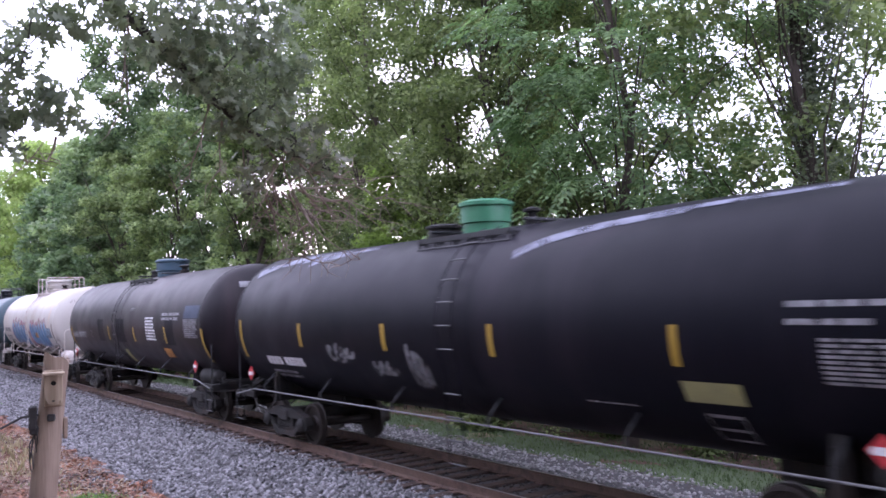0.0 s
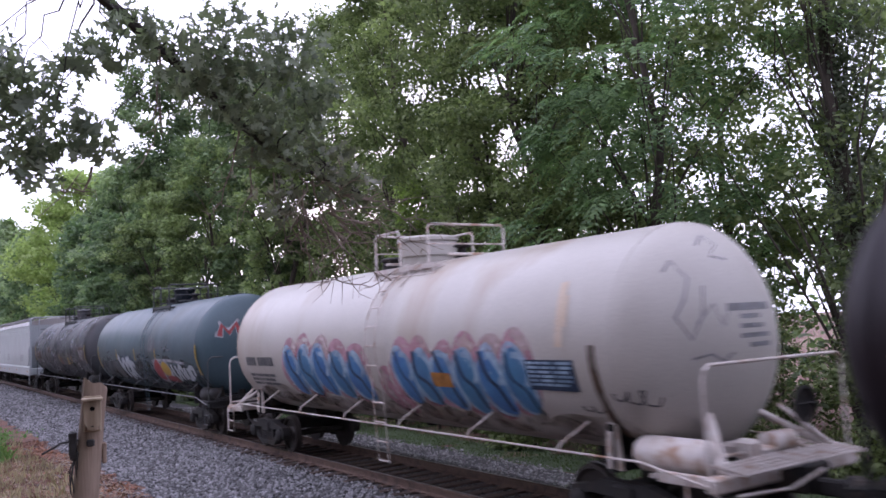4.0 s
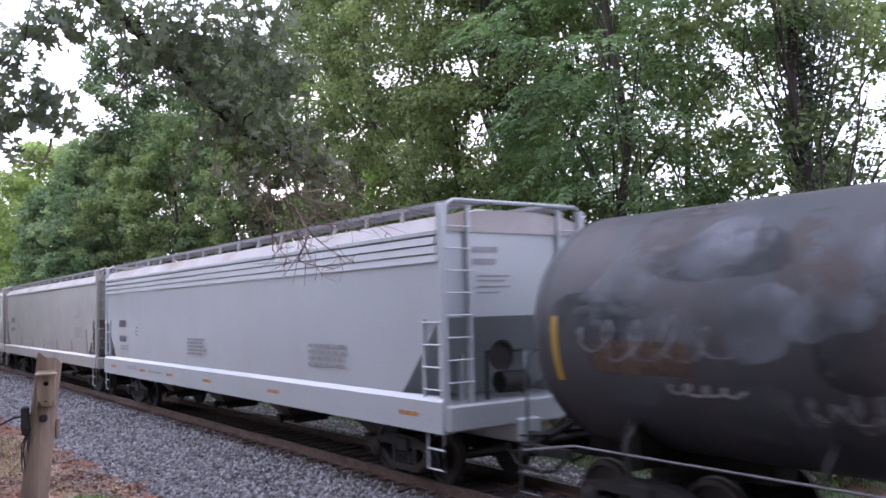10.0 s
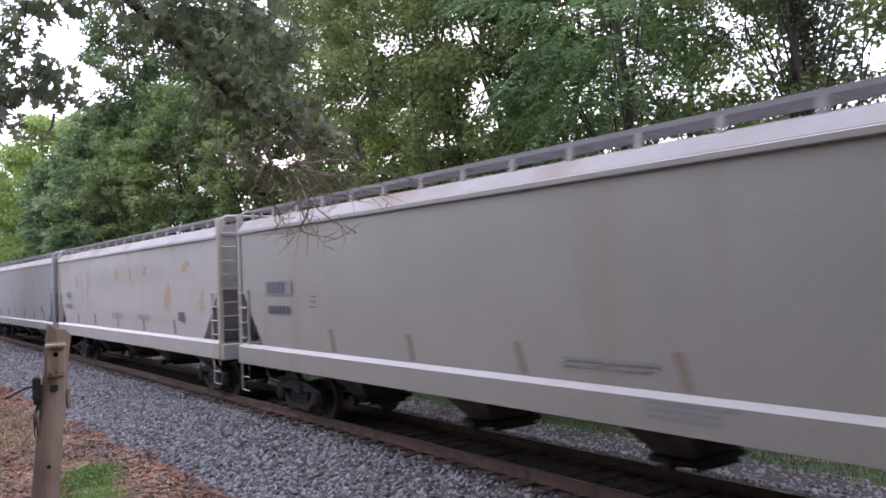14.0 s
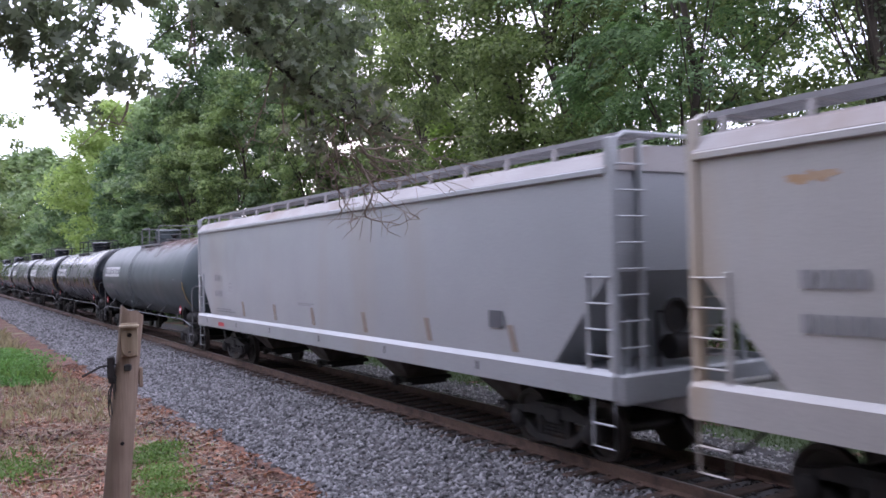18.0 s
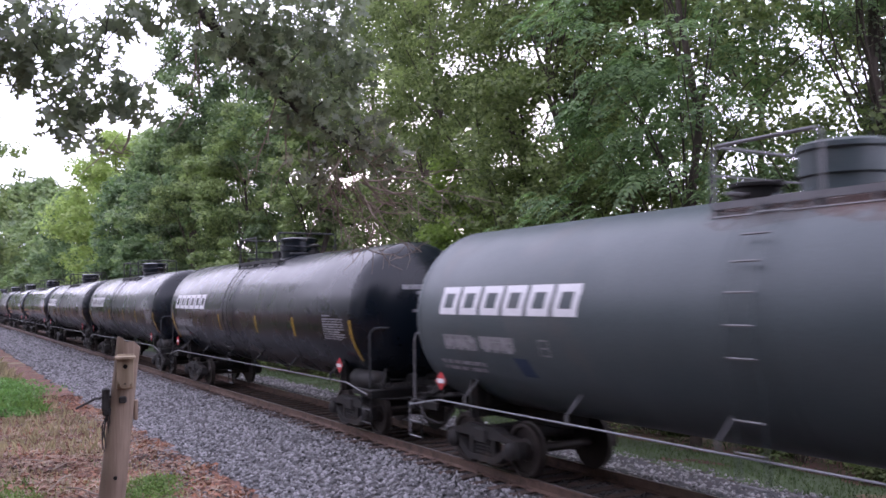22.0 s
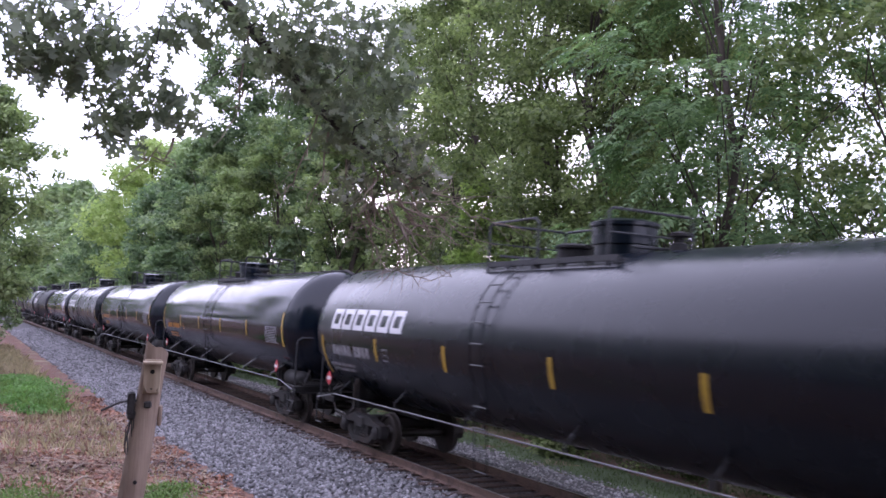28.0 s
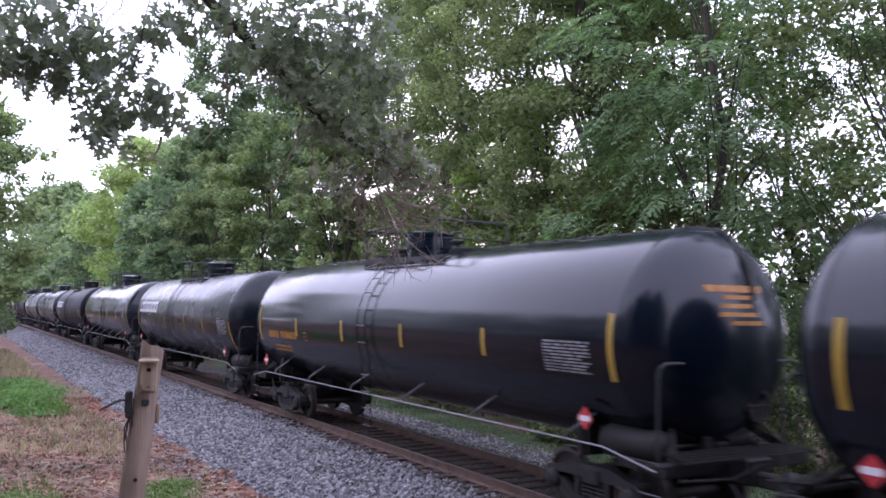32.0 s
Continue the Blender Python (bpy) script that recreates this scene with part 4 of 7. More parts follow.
    part("manway", once(("manway", dome_x), lambda: Shape().turned([(z - 0.05, 0.33), (z + 0.14, 0.33), (z + 0.15, 0.37), (z + 0.19, 0.37), (z + 0.23, 0.27)], "z", 20, (dome_x - 1.3, 0, 0)).box((dome_x - 0.95, 0, z + 0.17), (0.12, 0.1, 0.1), 0.02).mesh("manway", STEEL)), STEEL, car)
    if rails:
        foot = TANK_Z + math.sqrt(TANK_R ** 2 - 0.9 ** 2) - 0.05
        rear, fore = plat_x - plat_l / 2, plat_x + plat_l / 2 - 0.3
        part("platform_handrail", once(("hooprear", rear, plat_l, rod.name), lambda: hoop(rear, 0.42 * plat_l, z + 0.62, foot).mesh("platform_handrail", rod)), rod, plat)
        part("platform_handrail", once(("hoopfore", fore, rod.name), lambda: hoop(fore, 0, z + 0.64, foot).mesh("platform_handrail", rod)), rod, plat)
    part("bottom_outlet", once("outlet", lambda: Shape().turned([(1.0, 0.12), (1.12, 0.2), (1.34, 0.25)], "z", 14).box((0, 0, 1.22), (0.7, 0.1, 0.16), 0.02).mesh("bottom_outlet", STEEL)), STEEL, car)
    part("air_reservoir", once(("reservoir", end, under.name), lambda: Shape().turned([(end - 2.42, 0.08), (end - 2.36, 0.2), (end - 2.28, 0.24), (end - 1.3, 0.24), (end - 1.22, 0.2), (end - 1.16, 0.08)], "x", 20, (0, -1.05, 1.24)).box((end - 2.0, -1.05, 1.0), (0.06, 0.5, 0.05)).box((end - 1.55, -1.05, 1.0), (0.06, 0.5, 0.05)).mesh("air_reservoir", under)), under, car)
    return car, half


def bars_on(car, xs, lo=-20, hi=-2, mat_=None):
    for x in xs:
        part("reflector", once(("bar", x, lo, hi), lambda: skin(x - 0.055, x + 0.055, lo, hi, 0.008, 5).mesh("reflector", YELLOW)), YELLOW, car, "yellow reflective strip")


def placards(car, half):
    """Diamond hazard plates at both ends of the near side."""
    for x in (half - 0.8, -half + 0.5):
        def plate(r, y0, y1):
            return Shape().add([(x, y, 1.55 + dz) if dx == 0 else (x + dx, y, 1.55) for y in (y0, y1) for dx, dz in ((0, -r), (r, 0), (0, r), (-r, 0))], [(0, 1, 2, 3), (7, 6, 5, 4), (0, 4, 5, 1), (1, 5, 6, 2), (2, 6, 7, 3), (3, 7, 4, 0)])
        p = part("placard", once(("placard", x), lambda: plate(0.17, -1.5, -1.48).mesh("placard", RED)), RED, car, "red and white diamond placard")
        part("placard_band", once(("pband", x), lambda: Shape().prism([(x - 0.11, 1.51), (x + 0.11, 1.51), (x + 0.13, 1.55), (x + 0.11, 1.59), (x - 0.11, 1.59), (x - 0.13, 1.55)], -1.506, -1.502, "y").mesh("placard_band", LETTERWHITE)), LETTERWHITE, p)
        part("placard_arm", once(("parm", x), lambda: Shape().box((x, -1.45, 1.36), (0.04, 0.03, 0.36), 0.006).mesh("placard_arm", STEEL)), STEEL, p)


CARS = []


def run(car, front, rear):
    CARS.append((car, (front + rear) / 2))


def emblem_tank_car(label, front, rear, coat, seed, logo=True, rod=None, strips=True, bars=(-2.0, 1.5, 4.37), off=0.6, dome_x=0.9, half=None):
    car, half = tank_car(label, front - rear, coat, rod, dome_x=dome_x, half=half)
    ink = LETTERGREY if strips else LETTERDARK
    if strips:
        bars_on(car, bars, -28, -8)
        bars_on(car, (-half + 0.05, half - 0.15), -50, -9)
    if logo:
        part("emblem", once(("logo", half, off), lambda: block_logo(-half + off, -half + off + 3.85, -2.0, 16.5, 6).mesh("emblem", LETTERWHITE)), LETTERWHITE, car, "white block lettering emblem")
    part("reporting_mark", once(("rm", half, off), lambda: glyphs(-half + off, -half + off + 2.1, -27, -17, 9, 5).mesh("reporting_mark", LETTERGREY)), LETTERGREY, car)
    part("stencil_square", once(("sq", half, off), lambda: outline_box(-half + off + 2.75, -half + off + 3.0, -27, -16).mesh("stencil_square", LETTERGREY)), LETTERGREY, car)
    part("small_writing", once(("sw", half), lambda: writing(-half + 0.3, -half + 1.9, -47, -36, 2, 7).mesh("small_writing", LETTERGREY)), LETTERGREY, car)
    part("data_panel", once(("dp", half, strips), lambda: writing(half - 1.65, half - 0.5, -29, -8, 9, 8).mesh("data_panel", ink)), ink, car)
    part("panel_heading", once(("ph", half), lambda: skin(half - 1.65, half - 1.2, -6.3, -5, 0.007, 1).mesh("panel_heading", LETTERGREY)), LETTERGREY, car)
    part("head_writing", once(("hw", half), lambda: head_lines(half, -0.65, 0.4, 2.65, 3.3, 5, 5).mesh("head_writing", LETTERGREY)), LETTERGREY, car)
    placards(car, half)
    run(car, front, rear)
    return car, half


def orange_marked_tank_car(label, front, rear, seed):
    car, half = tank_car(label, front - rear, GLOSS, None, None, True, -0.3, -0.35, True)
    pipe = Shape().tube([(half + 0.72, 0.3, TANK_Z + 0.6), (half + 0.6, 0.3, TANK_Z + 1.1), (half + 0.2, 0.3, TANK_Z + TANK_R - 0.05), (half - 0.3, 0.3, TANK_Z + TANK_R + 0.05), (-half + 0.2, 0.3, TANK_Z + TANK_R + 0.05)], 0.05, 8)
    for k in range(19):
        pipe.box((-half + 0.5 + k * (2 * half - 1.0) / 18, 0.3, TANK_Z + TANK_R + 0.045), (0.1, 0.16, 0.13), 0.02)
    part("top_pipe", once(("toppipe", half), lambda: pipe.mesh("top_pipe", STEEL)), STEEL, car, "black pipe clamped along the top of the tank")
    bars_on(car, (-4.83, -1.8, 1.25, 4.35), -20, -1)
    bars_on(car, (-half + 0.05, half - 0.3), -28, 10)
    part("reporting_mark", once(("nm", half), lambda: glyphs(-half + 0.8, -half + 3.05, -23.5, -15.5, 10, 4).mesh("reporting_mark", ORANGE)), ORANGE, car)
    part("small_writing", once(("nsw", half), lambda: writing(-half + 1.0, -half + 2.6, -42, -32, 2, 7).mesh("small_writing", ORANGE)), ORANGE, car)
    part("stencil_square", once(("nsq", half), lambda: outline_box(-half + 3.6, -half + 3.8, -24, -15).mesh("stencil_square", ORANGE)), ORANGE, car)
    part("data_panel", once(("ndp", half), lambda: writing(half - 1.85, half - 0.75, -26, -6, 10, 8).mesh("data_panel", LETTERGREY)), LETTERGREY, car)
    part("head_writing", once(("nhw", half), lambda: head_lines(half, -0.6, 0.5, 2.85, 3.45, 5, 9).mesh("head_writing", ORANGE)), ORANGE, car)
    placards(car, half)
    run(car, front, rear)
    return car, half


# front to rear
car0, h0 = tank_car("black tank car with a green dome and pale spray marks", 19.0, BLACK, None, GREENDOME, False, 0.6, -0.38, False, "tank_car", 8.15, 0.1, 2.6, 0.46)
run(car0, -2.1, -21.1)
bars_on(car0, (-4.95, -1.6, 1.45, 4.85), -22.5, -3)
bars_on(car0, (-h0 + 0.05, h0 - 0.1), -37, 0)
part("reporting_mark", glyphs(-6.95, -5.1, -43, -34, 9, 4).mesh("reporting_mark", LETTERWHITE), LETTERWHITE, car0)
part("small_writing", writing(-7.0, -5.7, -62, -50, 2, 3).mesh("small_writing", LETTERGREY), LETTERGREY, car0)
for i, (x0, x1, a0, a1) in enumerate(((-3.85, -2.85, -35, -18), (-2.2, -1.5, -45, -30), (-0.95, -0.45, -55, -18))):
    part("spray_scribble", join([scrawl(x0, x1, a0, a1, 3, 0.07, 60 + i), scrawl(x0 + 0.1, x1, a0 + 3, a1 - 4, 4, 0.05, 70 + i, 0.0095)]).mesh("spray_scribble", SPRAYGREY), SPRAYGREY, car0, "pale grey spray scribble")
part("notice_panel", skin(4.84, 5.64, -42, -30).mesh("notice_panel", NOTICE), NOTICE, car0, "faded yellow-green notice panel")
part("notice_frame", outline_box(5.0, 5.5, -72, -49).mesh("notice_frame", LETTERGREY), LETTERGREY, car0)
part("stencil_text", join([writing(6.3, 7.6, 2.5, 6.5, 1, 5), writing(6.3, 7.3, -4.5, -0.5, 1, 6)]).mesh("stencil_text", LETTERGREY), LETTERGREY, car0)
part("data_panel", writing(6.65, 7.7, -28, -8, 9, 7).mesh("data_panel", LETTERGREY), LETTERGREY, car0)
part("small_label", writing(3.1, 4.0, -50, -48, 1, 8).mesh("small_label", LETTERGREY), LETTERGREY, car0)
# wispy pale streaks curving along the top of the tank
part("top_streak", join([ribbon([(-8.1, 44), (-7.7, 51), (-7.0, 57), (-6.0, 60), (-5.2, 58)], 0.32), ribbon([(-6.3, 55), (-5.6, 61), (-4.4, 63)], 0.24), ribbon([(-5.6, 50), (-4.9, 56), (-3.2, 64)], 0.16)]).mesh("top_streak", TOPSTREAK), TOPSTREAK, car0, "pale streak along the top")
part("top_streak", join([ribbon([(1.6, 38), (2.2, 47), (3.1, 54), (4.5, 60)], 0.2), ribbon([(3.6, 56), (4.4, 62), (6.5, 66)], 0.16)]).mesh("top_streak", TOPSTREAK), TOPSTREAK, car0, "pale streak along the top")
placards(car0, h0)

car1, h1 = tank_car("faded brown-black tank car with a blue dome and white stencils", 18.0, BROWNBLACK, None, BLUEDOME, False, -0.6, 0.5, False, "tank_car", 7.75, 0.0, 2.6)
run(car1, -21.1, -39.1)
bars_on(car1, (-1.9, 1.25, 4.5), -28, -8)
bars_on(car1, (-h1 + 0.05, h1 - 0.1), -50, -9)
part("reporting_mark", glyphs(-7.55, -5.3, -26, -17, 10, 4).mesh("reporting_mark", LETTERGREY), LETTERGREY, car1)
part("stencil_square", outline_box(-4.55, -4.33, -25, -15).mesh("stencil_square", LETTERGREY), LETTERGREY, car1)
part("stencil_block", writing(2.6, 3.55, -26, 4, 8, 15, skin).mesh("stencil_block", LETTERWHITE), LETTERWHITE, car1)
part("stencil_text", writing(4.25, 5.8, -2, 8.5, 2, 16).mesh("stencil_text", LETTERGREY), LETTERGREY, car1)
part("small_label", writing(0.8, 1.25, 12, 16, 2, 17).mesh("small_label", LETTERGREY), LETTERGREY, car1)
part("orange_panel", skin(3.97, 4.65, -49, -35).mesh("orange_panel", ORANGE), ORANGE, car1, "orange warning panel")
part("yellow_panel", skin(-0.75, -0.35, -74, -42, 0.006, 5, 0.15).mesh("yellow_panel", NOTICE), NOTICE, car1, "yellow and white notice panel")
part("dark_panel", skin(6.22, 7.4, 2, 15.6).mesh("dark_panel", SPRAYDARK), SPRAYDARK, car1, "dark blue painted-over patch")
part("data_panel", writing(6.25, 7.3, -20, 1, 10, 18).mesh("data_panel", LETTERGREY), LETTERGREY, car1)
for x0, x1 in ((-1.0, 0.15), (4.55, 5.3), (-3.4, -2.6)):
    part("painted_over_patch", skin(x0, x1, -30, 2, 0.004).mesh("painted_over_patch", BLACK), BLACK, car1, "fresh black patch over old marks")
part("head_writing", head_lines(h1, -0.7, 0.35, 3.15, 3.75, 3, 5).mesh("head_writing", LETTERGREY), LETTERGREY, car1)
placards(car1, h1)

car2, h2 = tank_car("white tank car with blue and pink spray-painted letters", 18.5, WHITETANK, RODWHITE, WHITETANK, True, 0.6, 0.15, True, "tank_car", 6.95, 0.7, 2.35, 0.6)
run(car2, -39.1, -57.6)
rs2 = random.Random(5)
for x0, n, w in ((-4.1, 5, 0.8), (1.05, 6, 0.67)):
    halo, edge, fill, dark, gloss_ = [], [], [], [], []
    for i in range(n):
        cx = x0 + w * (i + 0.5)
        ca = -30 + rs2.uniform(-3, 3)
        da = 50 + rs2.uniform(-4, 4)
        halo.append(blob(cx, ca + 3, w * 1.5, da * 1.2, 0.004 + 0.0003 * i, 100 + i, 0.1, 22, 0.05))
        edge.append(blob(cx, ca, w * 1.16, da * 1.02, 0.0065 + 0.0003 * i, 120 + i, 0.1, 22, -0.06))
        fill.append(blob(cx, ca - 1, w * 0.92, da * 0.9, 0.009 + 0.0003 * i, 140 + i, 0.12, 22, -0.06))
        gloss_.append(ribbon([(cx - 0.05, -10), (cx + 0.2, -12), (cx + 0.3, -22), (cx + 0.18, -30)], 0.11, 0.0135))
        dark.append(ribbon([(cx - 0.22, -8), (cx - 0.12 + rs2.uniform(-0.1, 0.1), -25), (cx + 0.12, -34), (cx + 0.2, -52)], 0.05 + rs2.uniform(0, 0.05), 0.012))
    for i in range(n):
        part("spray_halo", halo[i].mesh("spray_halo", SPRAYPINK), SPRAYPINK, car2, "pink sprayed outline glow")
        part("spray_outline", edge[i].mesh("spray_outline", SPRAYLIGHT), SPRAYLIGHT, car2, "pale blue bubble outline")
        part("spray_fill", fill[i].mesh("spray_fill", SPRAYTEAL if i % 2 else SPRAYBLUE), SPRAYBLUE, car2, "blue bubble lettering fill")
        part("spray_gloss", gloss_[i].mesh("spray_gloss", SPRAYLIGHT), SPRAYLIGHT, car2, "pale blue highlight on the lettering")
        part("spray_stroke", dark[i].mesh("spray_stroke", SPRAYDARK), SPRAYDARK, car2, "dark blue stroke in the lettering")
part("spray_red", blob(0.75, -45, 0.9, 50, 0.0035, 9).mesh("spray_red", SPRAYPINK), SPRAYPINK, car2, "red-pink spray between the letters")
part("orange_panel", skin(2.31, 2.92, -34, -23, 0.016).mesh("orange_panel", ORANGE), ORANGE, car2, "faded orange panel")
part("data_panel", skin(5.0, 6.05, -32, -13, 0.016).mesh("data_panel", SPRAYDARK), SPRAYDARK, car2, "dark blue data panel")
part("data_text", writing(5.05, 6.0, -30, -14, 6, 4, lambda a, b, c, d, e, f: skin(a, b, c, d, 0.019, 1)).mesh("data_text", SPRAYLIGHT), SPRAYLIGHT, car2)
part("reporting_mark", glyphs(-6.6, -4.8, -23, -14, 10, 4).mesh("reporting_mark", LETTERDARK), LETTERDARK, car2)
part("small_writing", writing(-6.6, -4.9, -48, -32, 3, 12).mesh("small_writing", LETTERDARK), LETTERDARK, car2)
part("rust_strip", skin(6.35, 6.5, -78, -5, 0.008, 10).mesh("rust_strip", RUSTPATCH), RUSTPATCH, car2, "rusty strip down the end of the tank")
part("rust_stain", join([ribbon([(5.75, 30), (5.8, 12), (5.78, -6)], 0.16), ribbon([(5.9, 22), (5.92, 5)], 0.07)]).mesh("rust_stain", STAINTAN), STAINTAN, car2, "tan rust stain")
for k in range(16):
    part("lower_grime", blob(-6.4 + 12.8 * (k + 0.5) / 16, -64 + 6 * math.sin(k * 2.1), 1.5 + 0.5 * math.sin(k * 1.3), 34, 0.002 + 0.0001 * k, 620 + k, 0.3, 22).mesh("lower_grime", GRIMEWHITE), GRIMEWHITE, car2, "brown grime along the lower side")
for k, (x, hi, lo, w) in enumerate(((0.25, 78, 34, 0.12), (0.42, 80, 48, 0.2), (0.8, 78, 40, 0.1), (1.0, 79, 56, 0.18), (-0.1, 78, 58, 0.14), (1.35, 76, 50, 0.08))):
    part("rust_streak", ribbon([(x, hi), (x + 0.02, (hi + lo) / 2), (x - 0.01, lo)], w, 0.004 + 0.0004 * k).mesh("rust_streak", GRIMEWHITE), GRIMEWHITE, car2, "brown rust streak below the fittings")
part("spray_tag", join([scrawl(6.6, 7.4, -40, -28, 3, 0.035, 31), scrawl(5.9, 6.3, -48, -40, 2, 0.03, 32)]).mesh("spray_tag", SPRAYINK), SPRAYINK, car2, "thin black spray tag")
part("head_tag", join([head_ribbon(h2, [(-1.0, 3.6), (-0.85, 3.75), (-0.7, 3.5), (-0.85, 3.2), (-1.0, 3.0), (-0.8, 2.7), (-0.6, 3.0), (-0.5, 3.4)], 0.03), head_ribbon(h2, [(-0.7, 2.9), (-0.4, 3.15), (-0.25, 2.85), (-0.1, 3.1)], 0.03), head_ribbon(h2, [(-0.35, 3.95), (-0.15, 4.1), (0.0, 3.95), (-0.2, 3.8), (0.1, 3.75)], 0.03), head_ribbon(h2, [(-0.8, 2.45), (-0.5, 2.5), (-0.3, 2.4), (-0.1, 2.5)], 0.03)]).mesh("head_tag", SPRAYGREY), SPRAYGREY, car2, "faint grey tags on the end")
part("head_writing", head_lines(h2, -0.15, 0.85, 2.45, 3.1, 5, 8).mesh("head_writing", SPRAYGREY), SPRAYGREY, car2)

car3, h3 = tank_car("blue-grey tank car with white spray-painted tags", 17.3, BLUETANK, RODDARK, MATT, True, 1.15, 0.75, True, "tank_car", None, 0.95, 2.4, 0.38)
run(car3, -57.6, -74.9)
bars_on(car3, (-3.55, -0.6, 2.3), -22, -4)
bars_on(car3, (-h3 + 0.05, h3 - 0.1), -40, 0)
LET3 = [[(-3.35, -13), (-3.1, -30), (-2.75, -55)], [(-2.95, -38), (-2.6, -22), (-2.35, -30), (-2.3, -62)], [(-2.15, -35), (-2.0, -20), (-1.75, -32), (-1.85, -52), (-2.1, -45)], [(-1.7, -16), (-1.55, -30), (-1.35, -60)], [(-1.75, -28), (-1.3, -26), (-1.0, -32)]]
for i, p in enumerate(LET3):
    part("spray_outline", ribbon(p, 0.4, 0.006 + 0.0006 * i).mesh("spray_outline", SPRAYDARK), SPRAYDARK, car3, "black outline of the tag")
    part("spray_letter", ribbon(p, 0.26, 0.011 + 0.001 * i).mesh("spray_letter", LETTERSPRAY), LETTERSPRAY, car3, "white sprayed bubble shape")
part("spray_outline", join([blob(2.35, -40, 1.3, 46, 0.006, 41, 0.1), blob(3.3, -38, 1.1, 40, 0.0065, 42, 0.1), ribbon([(1.75, -22), (3.4, -20), (5.6, -24)], 0.1, 0.007)]).mesh("spray_outline", SPRAYWHITE), SPRAYWHITE, car3, "white sprayed outline")
part("spray_fill", join([blob(2.25, -38, 0.95, 36, 0.009, 43, 0.1), blob(3.45, -52, 1.3, 14, 0.0095, 44, 0.1)]).mesh("spray_fill", SPRAYRED), SPRAYRED, car3, "red sprayed fill")
part("spray_fill", blob(3.2, -34, 0.95, 24, 0.0115, 45, 0.08).mesh("spray_fill", YELLOW), YELLOW, car3, "yellow sprayed fill")
LET3B = [[(4.0, -26), (4.05, -40), (4.3, -52), (4.5, -40), (4.4, -28)], [(4.75, -52), (4.8, -32), (5.05, -30), (5.15, -50)], [(5.4, -30), (5.4, -46), (5.7, -48), (5.75, -30)], [(6.0, -48), (5.95, -32), (6.3, -30), (6.3, -42)]]
for i, p in enumerate(LET3B):
    part("spray_letter", ribbon(p, 0.2, 0.008 + 0.001 * i).mesh("spray_letter", LETTERSPRAY), LETTERSPRAY, car3, "white sprayed bubble shape")
part("spray_scribble", join([scrawl(1.45, 2.35, -11, 15, 4, 0.06, 46), scrawl(2.3, 4.2, -6, 8, 4, 0.04, 47), scrawl(1.5, 2.2, -8, 12, 5, 0.05, 48, 0.0095)]).mesh("spray_scribble", SPRAYGREY), SPRAYGREY, car3, "pale grey spray scribble")
# overlapping dark teal blobs, then a duller band, make the lower side darker
for k in range(12):
    part("overspray", blob(-6.3 + 12.6 * (k + 0.5) / 12, -48 + 6 * math.sin(k * 2.3), 2.2, 62, 0.0012 + 0.0001 * k, 400 + k, 0.25, 22).mesh("overspray", TEALLOWER), TEALLOWER, car3, "dark teal patch along the lower side")
part("lower_band", skin(-6.6, 0.6, -60, -24, 0.0025, 6).mesh("lower_band", STAINBLUE), STAINBLUE, car3, "duller band on the lower side")
part("head_emblem", join([head_ribbon(h3, [(-1.05, 3.0), (-0.95, 3.4), (-0.75, 3.15), (-0.5, 3.45), (-0.4, 3.0)], 0.24)]).mesh("head_emblem", SPRAYWHITE), SPRAYWHITE, car3, "white outline of a painted sign")
part("head_emblem_fill", join([head_ribbon(h3, [(-1.03, 3.03), (-0.94, 3.36), (-0.75, 3.12), (-0.52, 3.4), (-0.42, 3.03)], 0.14, 0.012)]).mesh("head_emblem_fill", SPRAYRED), SPRAYRED, car3, "red painted sign on the end")

car4, h4 = tank_car("grimy grey tank car covered in white scrawls", 18.8, GRIMETANK, RODDARK, GRIMETANK, True, 0.3, -0.75, False, "tank_car", None, 0.3, 2.9, 0.36)
run(car4, -74.9, -93.7)
bars_on(car4, (0.75, 4.15), -34, -14)
bars_on(car4, (-h4 + 0.05, h4 - 0.0), -31, 4)
rm = random.Random(77)
for k in range(34):
    coat4 = (MOTTLEBLUE, MOTTLEDARK, MOTTLEBLUE, MOTTLEBROWN)[k % 4]
    patch = blob(-7.2 + 14.4 * (k + 0.5) / 34 + rm.uniform(-0.5, 0.5), rm.uniform(-55, 55), rm.uniform(0.9, 2.4), rm.uniform(22, 55), 0.002 + 0.00008 * k, 300 + k, 0.25, 22)
    part("overspray", patch.mesh("overspray", coat4), coat4, car4, "cloudy patch of old overspray")
for k in range(16):
    patch = blob((-6.4 + 7.8 * (k + 0.5) / 11) if k < 11 else 2.0 + 1.3 * (k - 11), rm.uniform(-34, 38), rm.uniform(0.5, 1.3), rm.uniform(14, 34), 0.0048 + 0.00004 * k, 350 + k, 0.3, 22)
    part("overspray", patch.mesh("overspray", MOTTLEPALE), MOTTLEPALE, car4, "pale blue mist of old spray paint")
part("rust_patch", skin(-7.1, -5.6, -25, -8, 0.0055).mesh("rust_patch", RUSTPATCH), RUSTPATCH, car4, "brown rust patch")
part("rust_patch", skin(-2.9, -2.0, -10, 1, 0.0055).mesh("rust_patch", RUSTPATCH), RUSTPATCH, car4, "brown rust patch")
part("red_patch", skin(0.95, 1.5, -37, -20, 0.0055).mesh("red_patch", RUSTRED), RUSTRED, car4, "dull red patch")
part("yellow_sign", skin(2.86, 3.49, -36, -22, 0.012).mesh("yellow_sign", SIGNYELLOW), SIGNYELLOW, car4, "yellow rectangular notice")
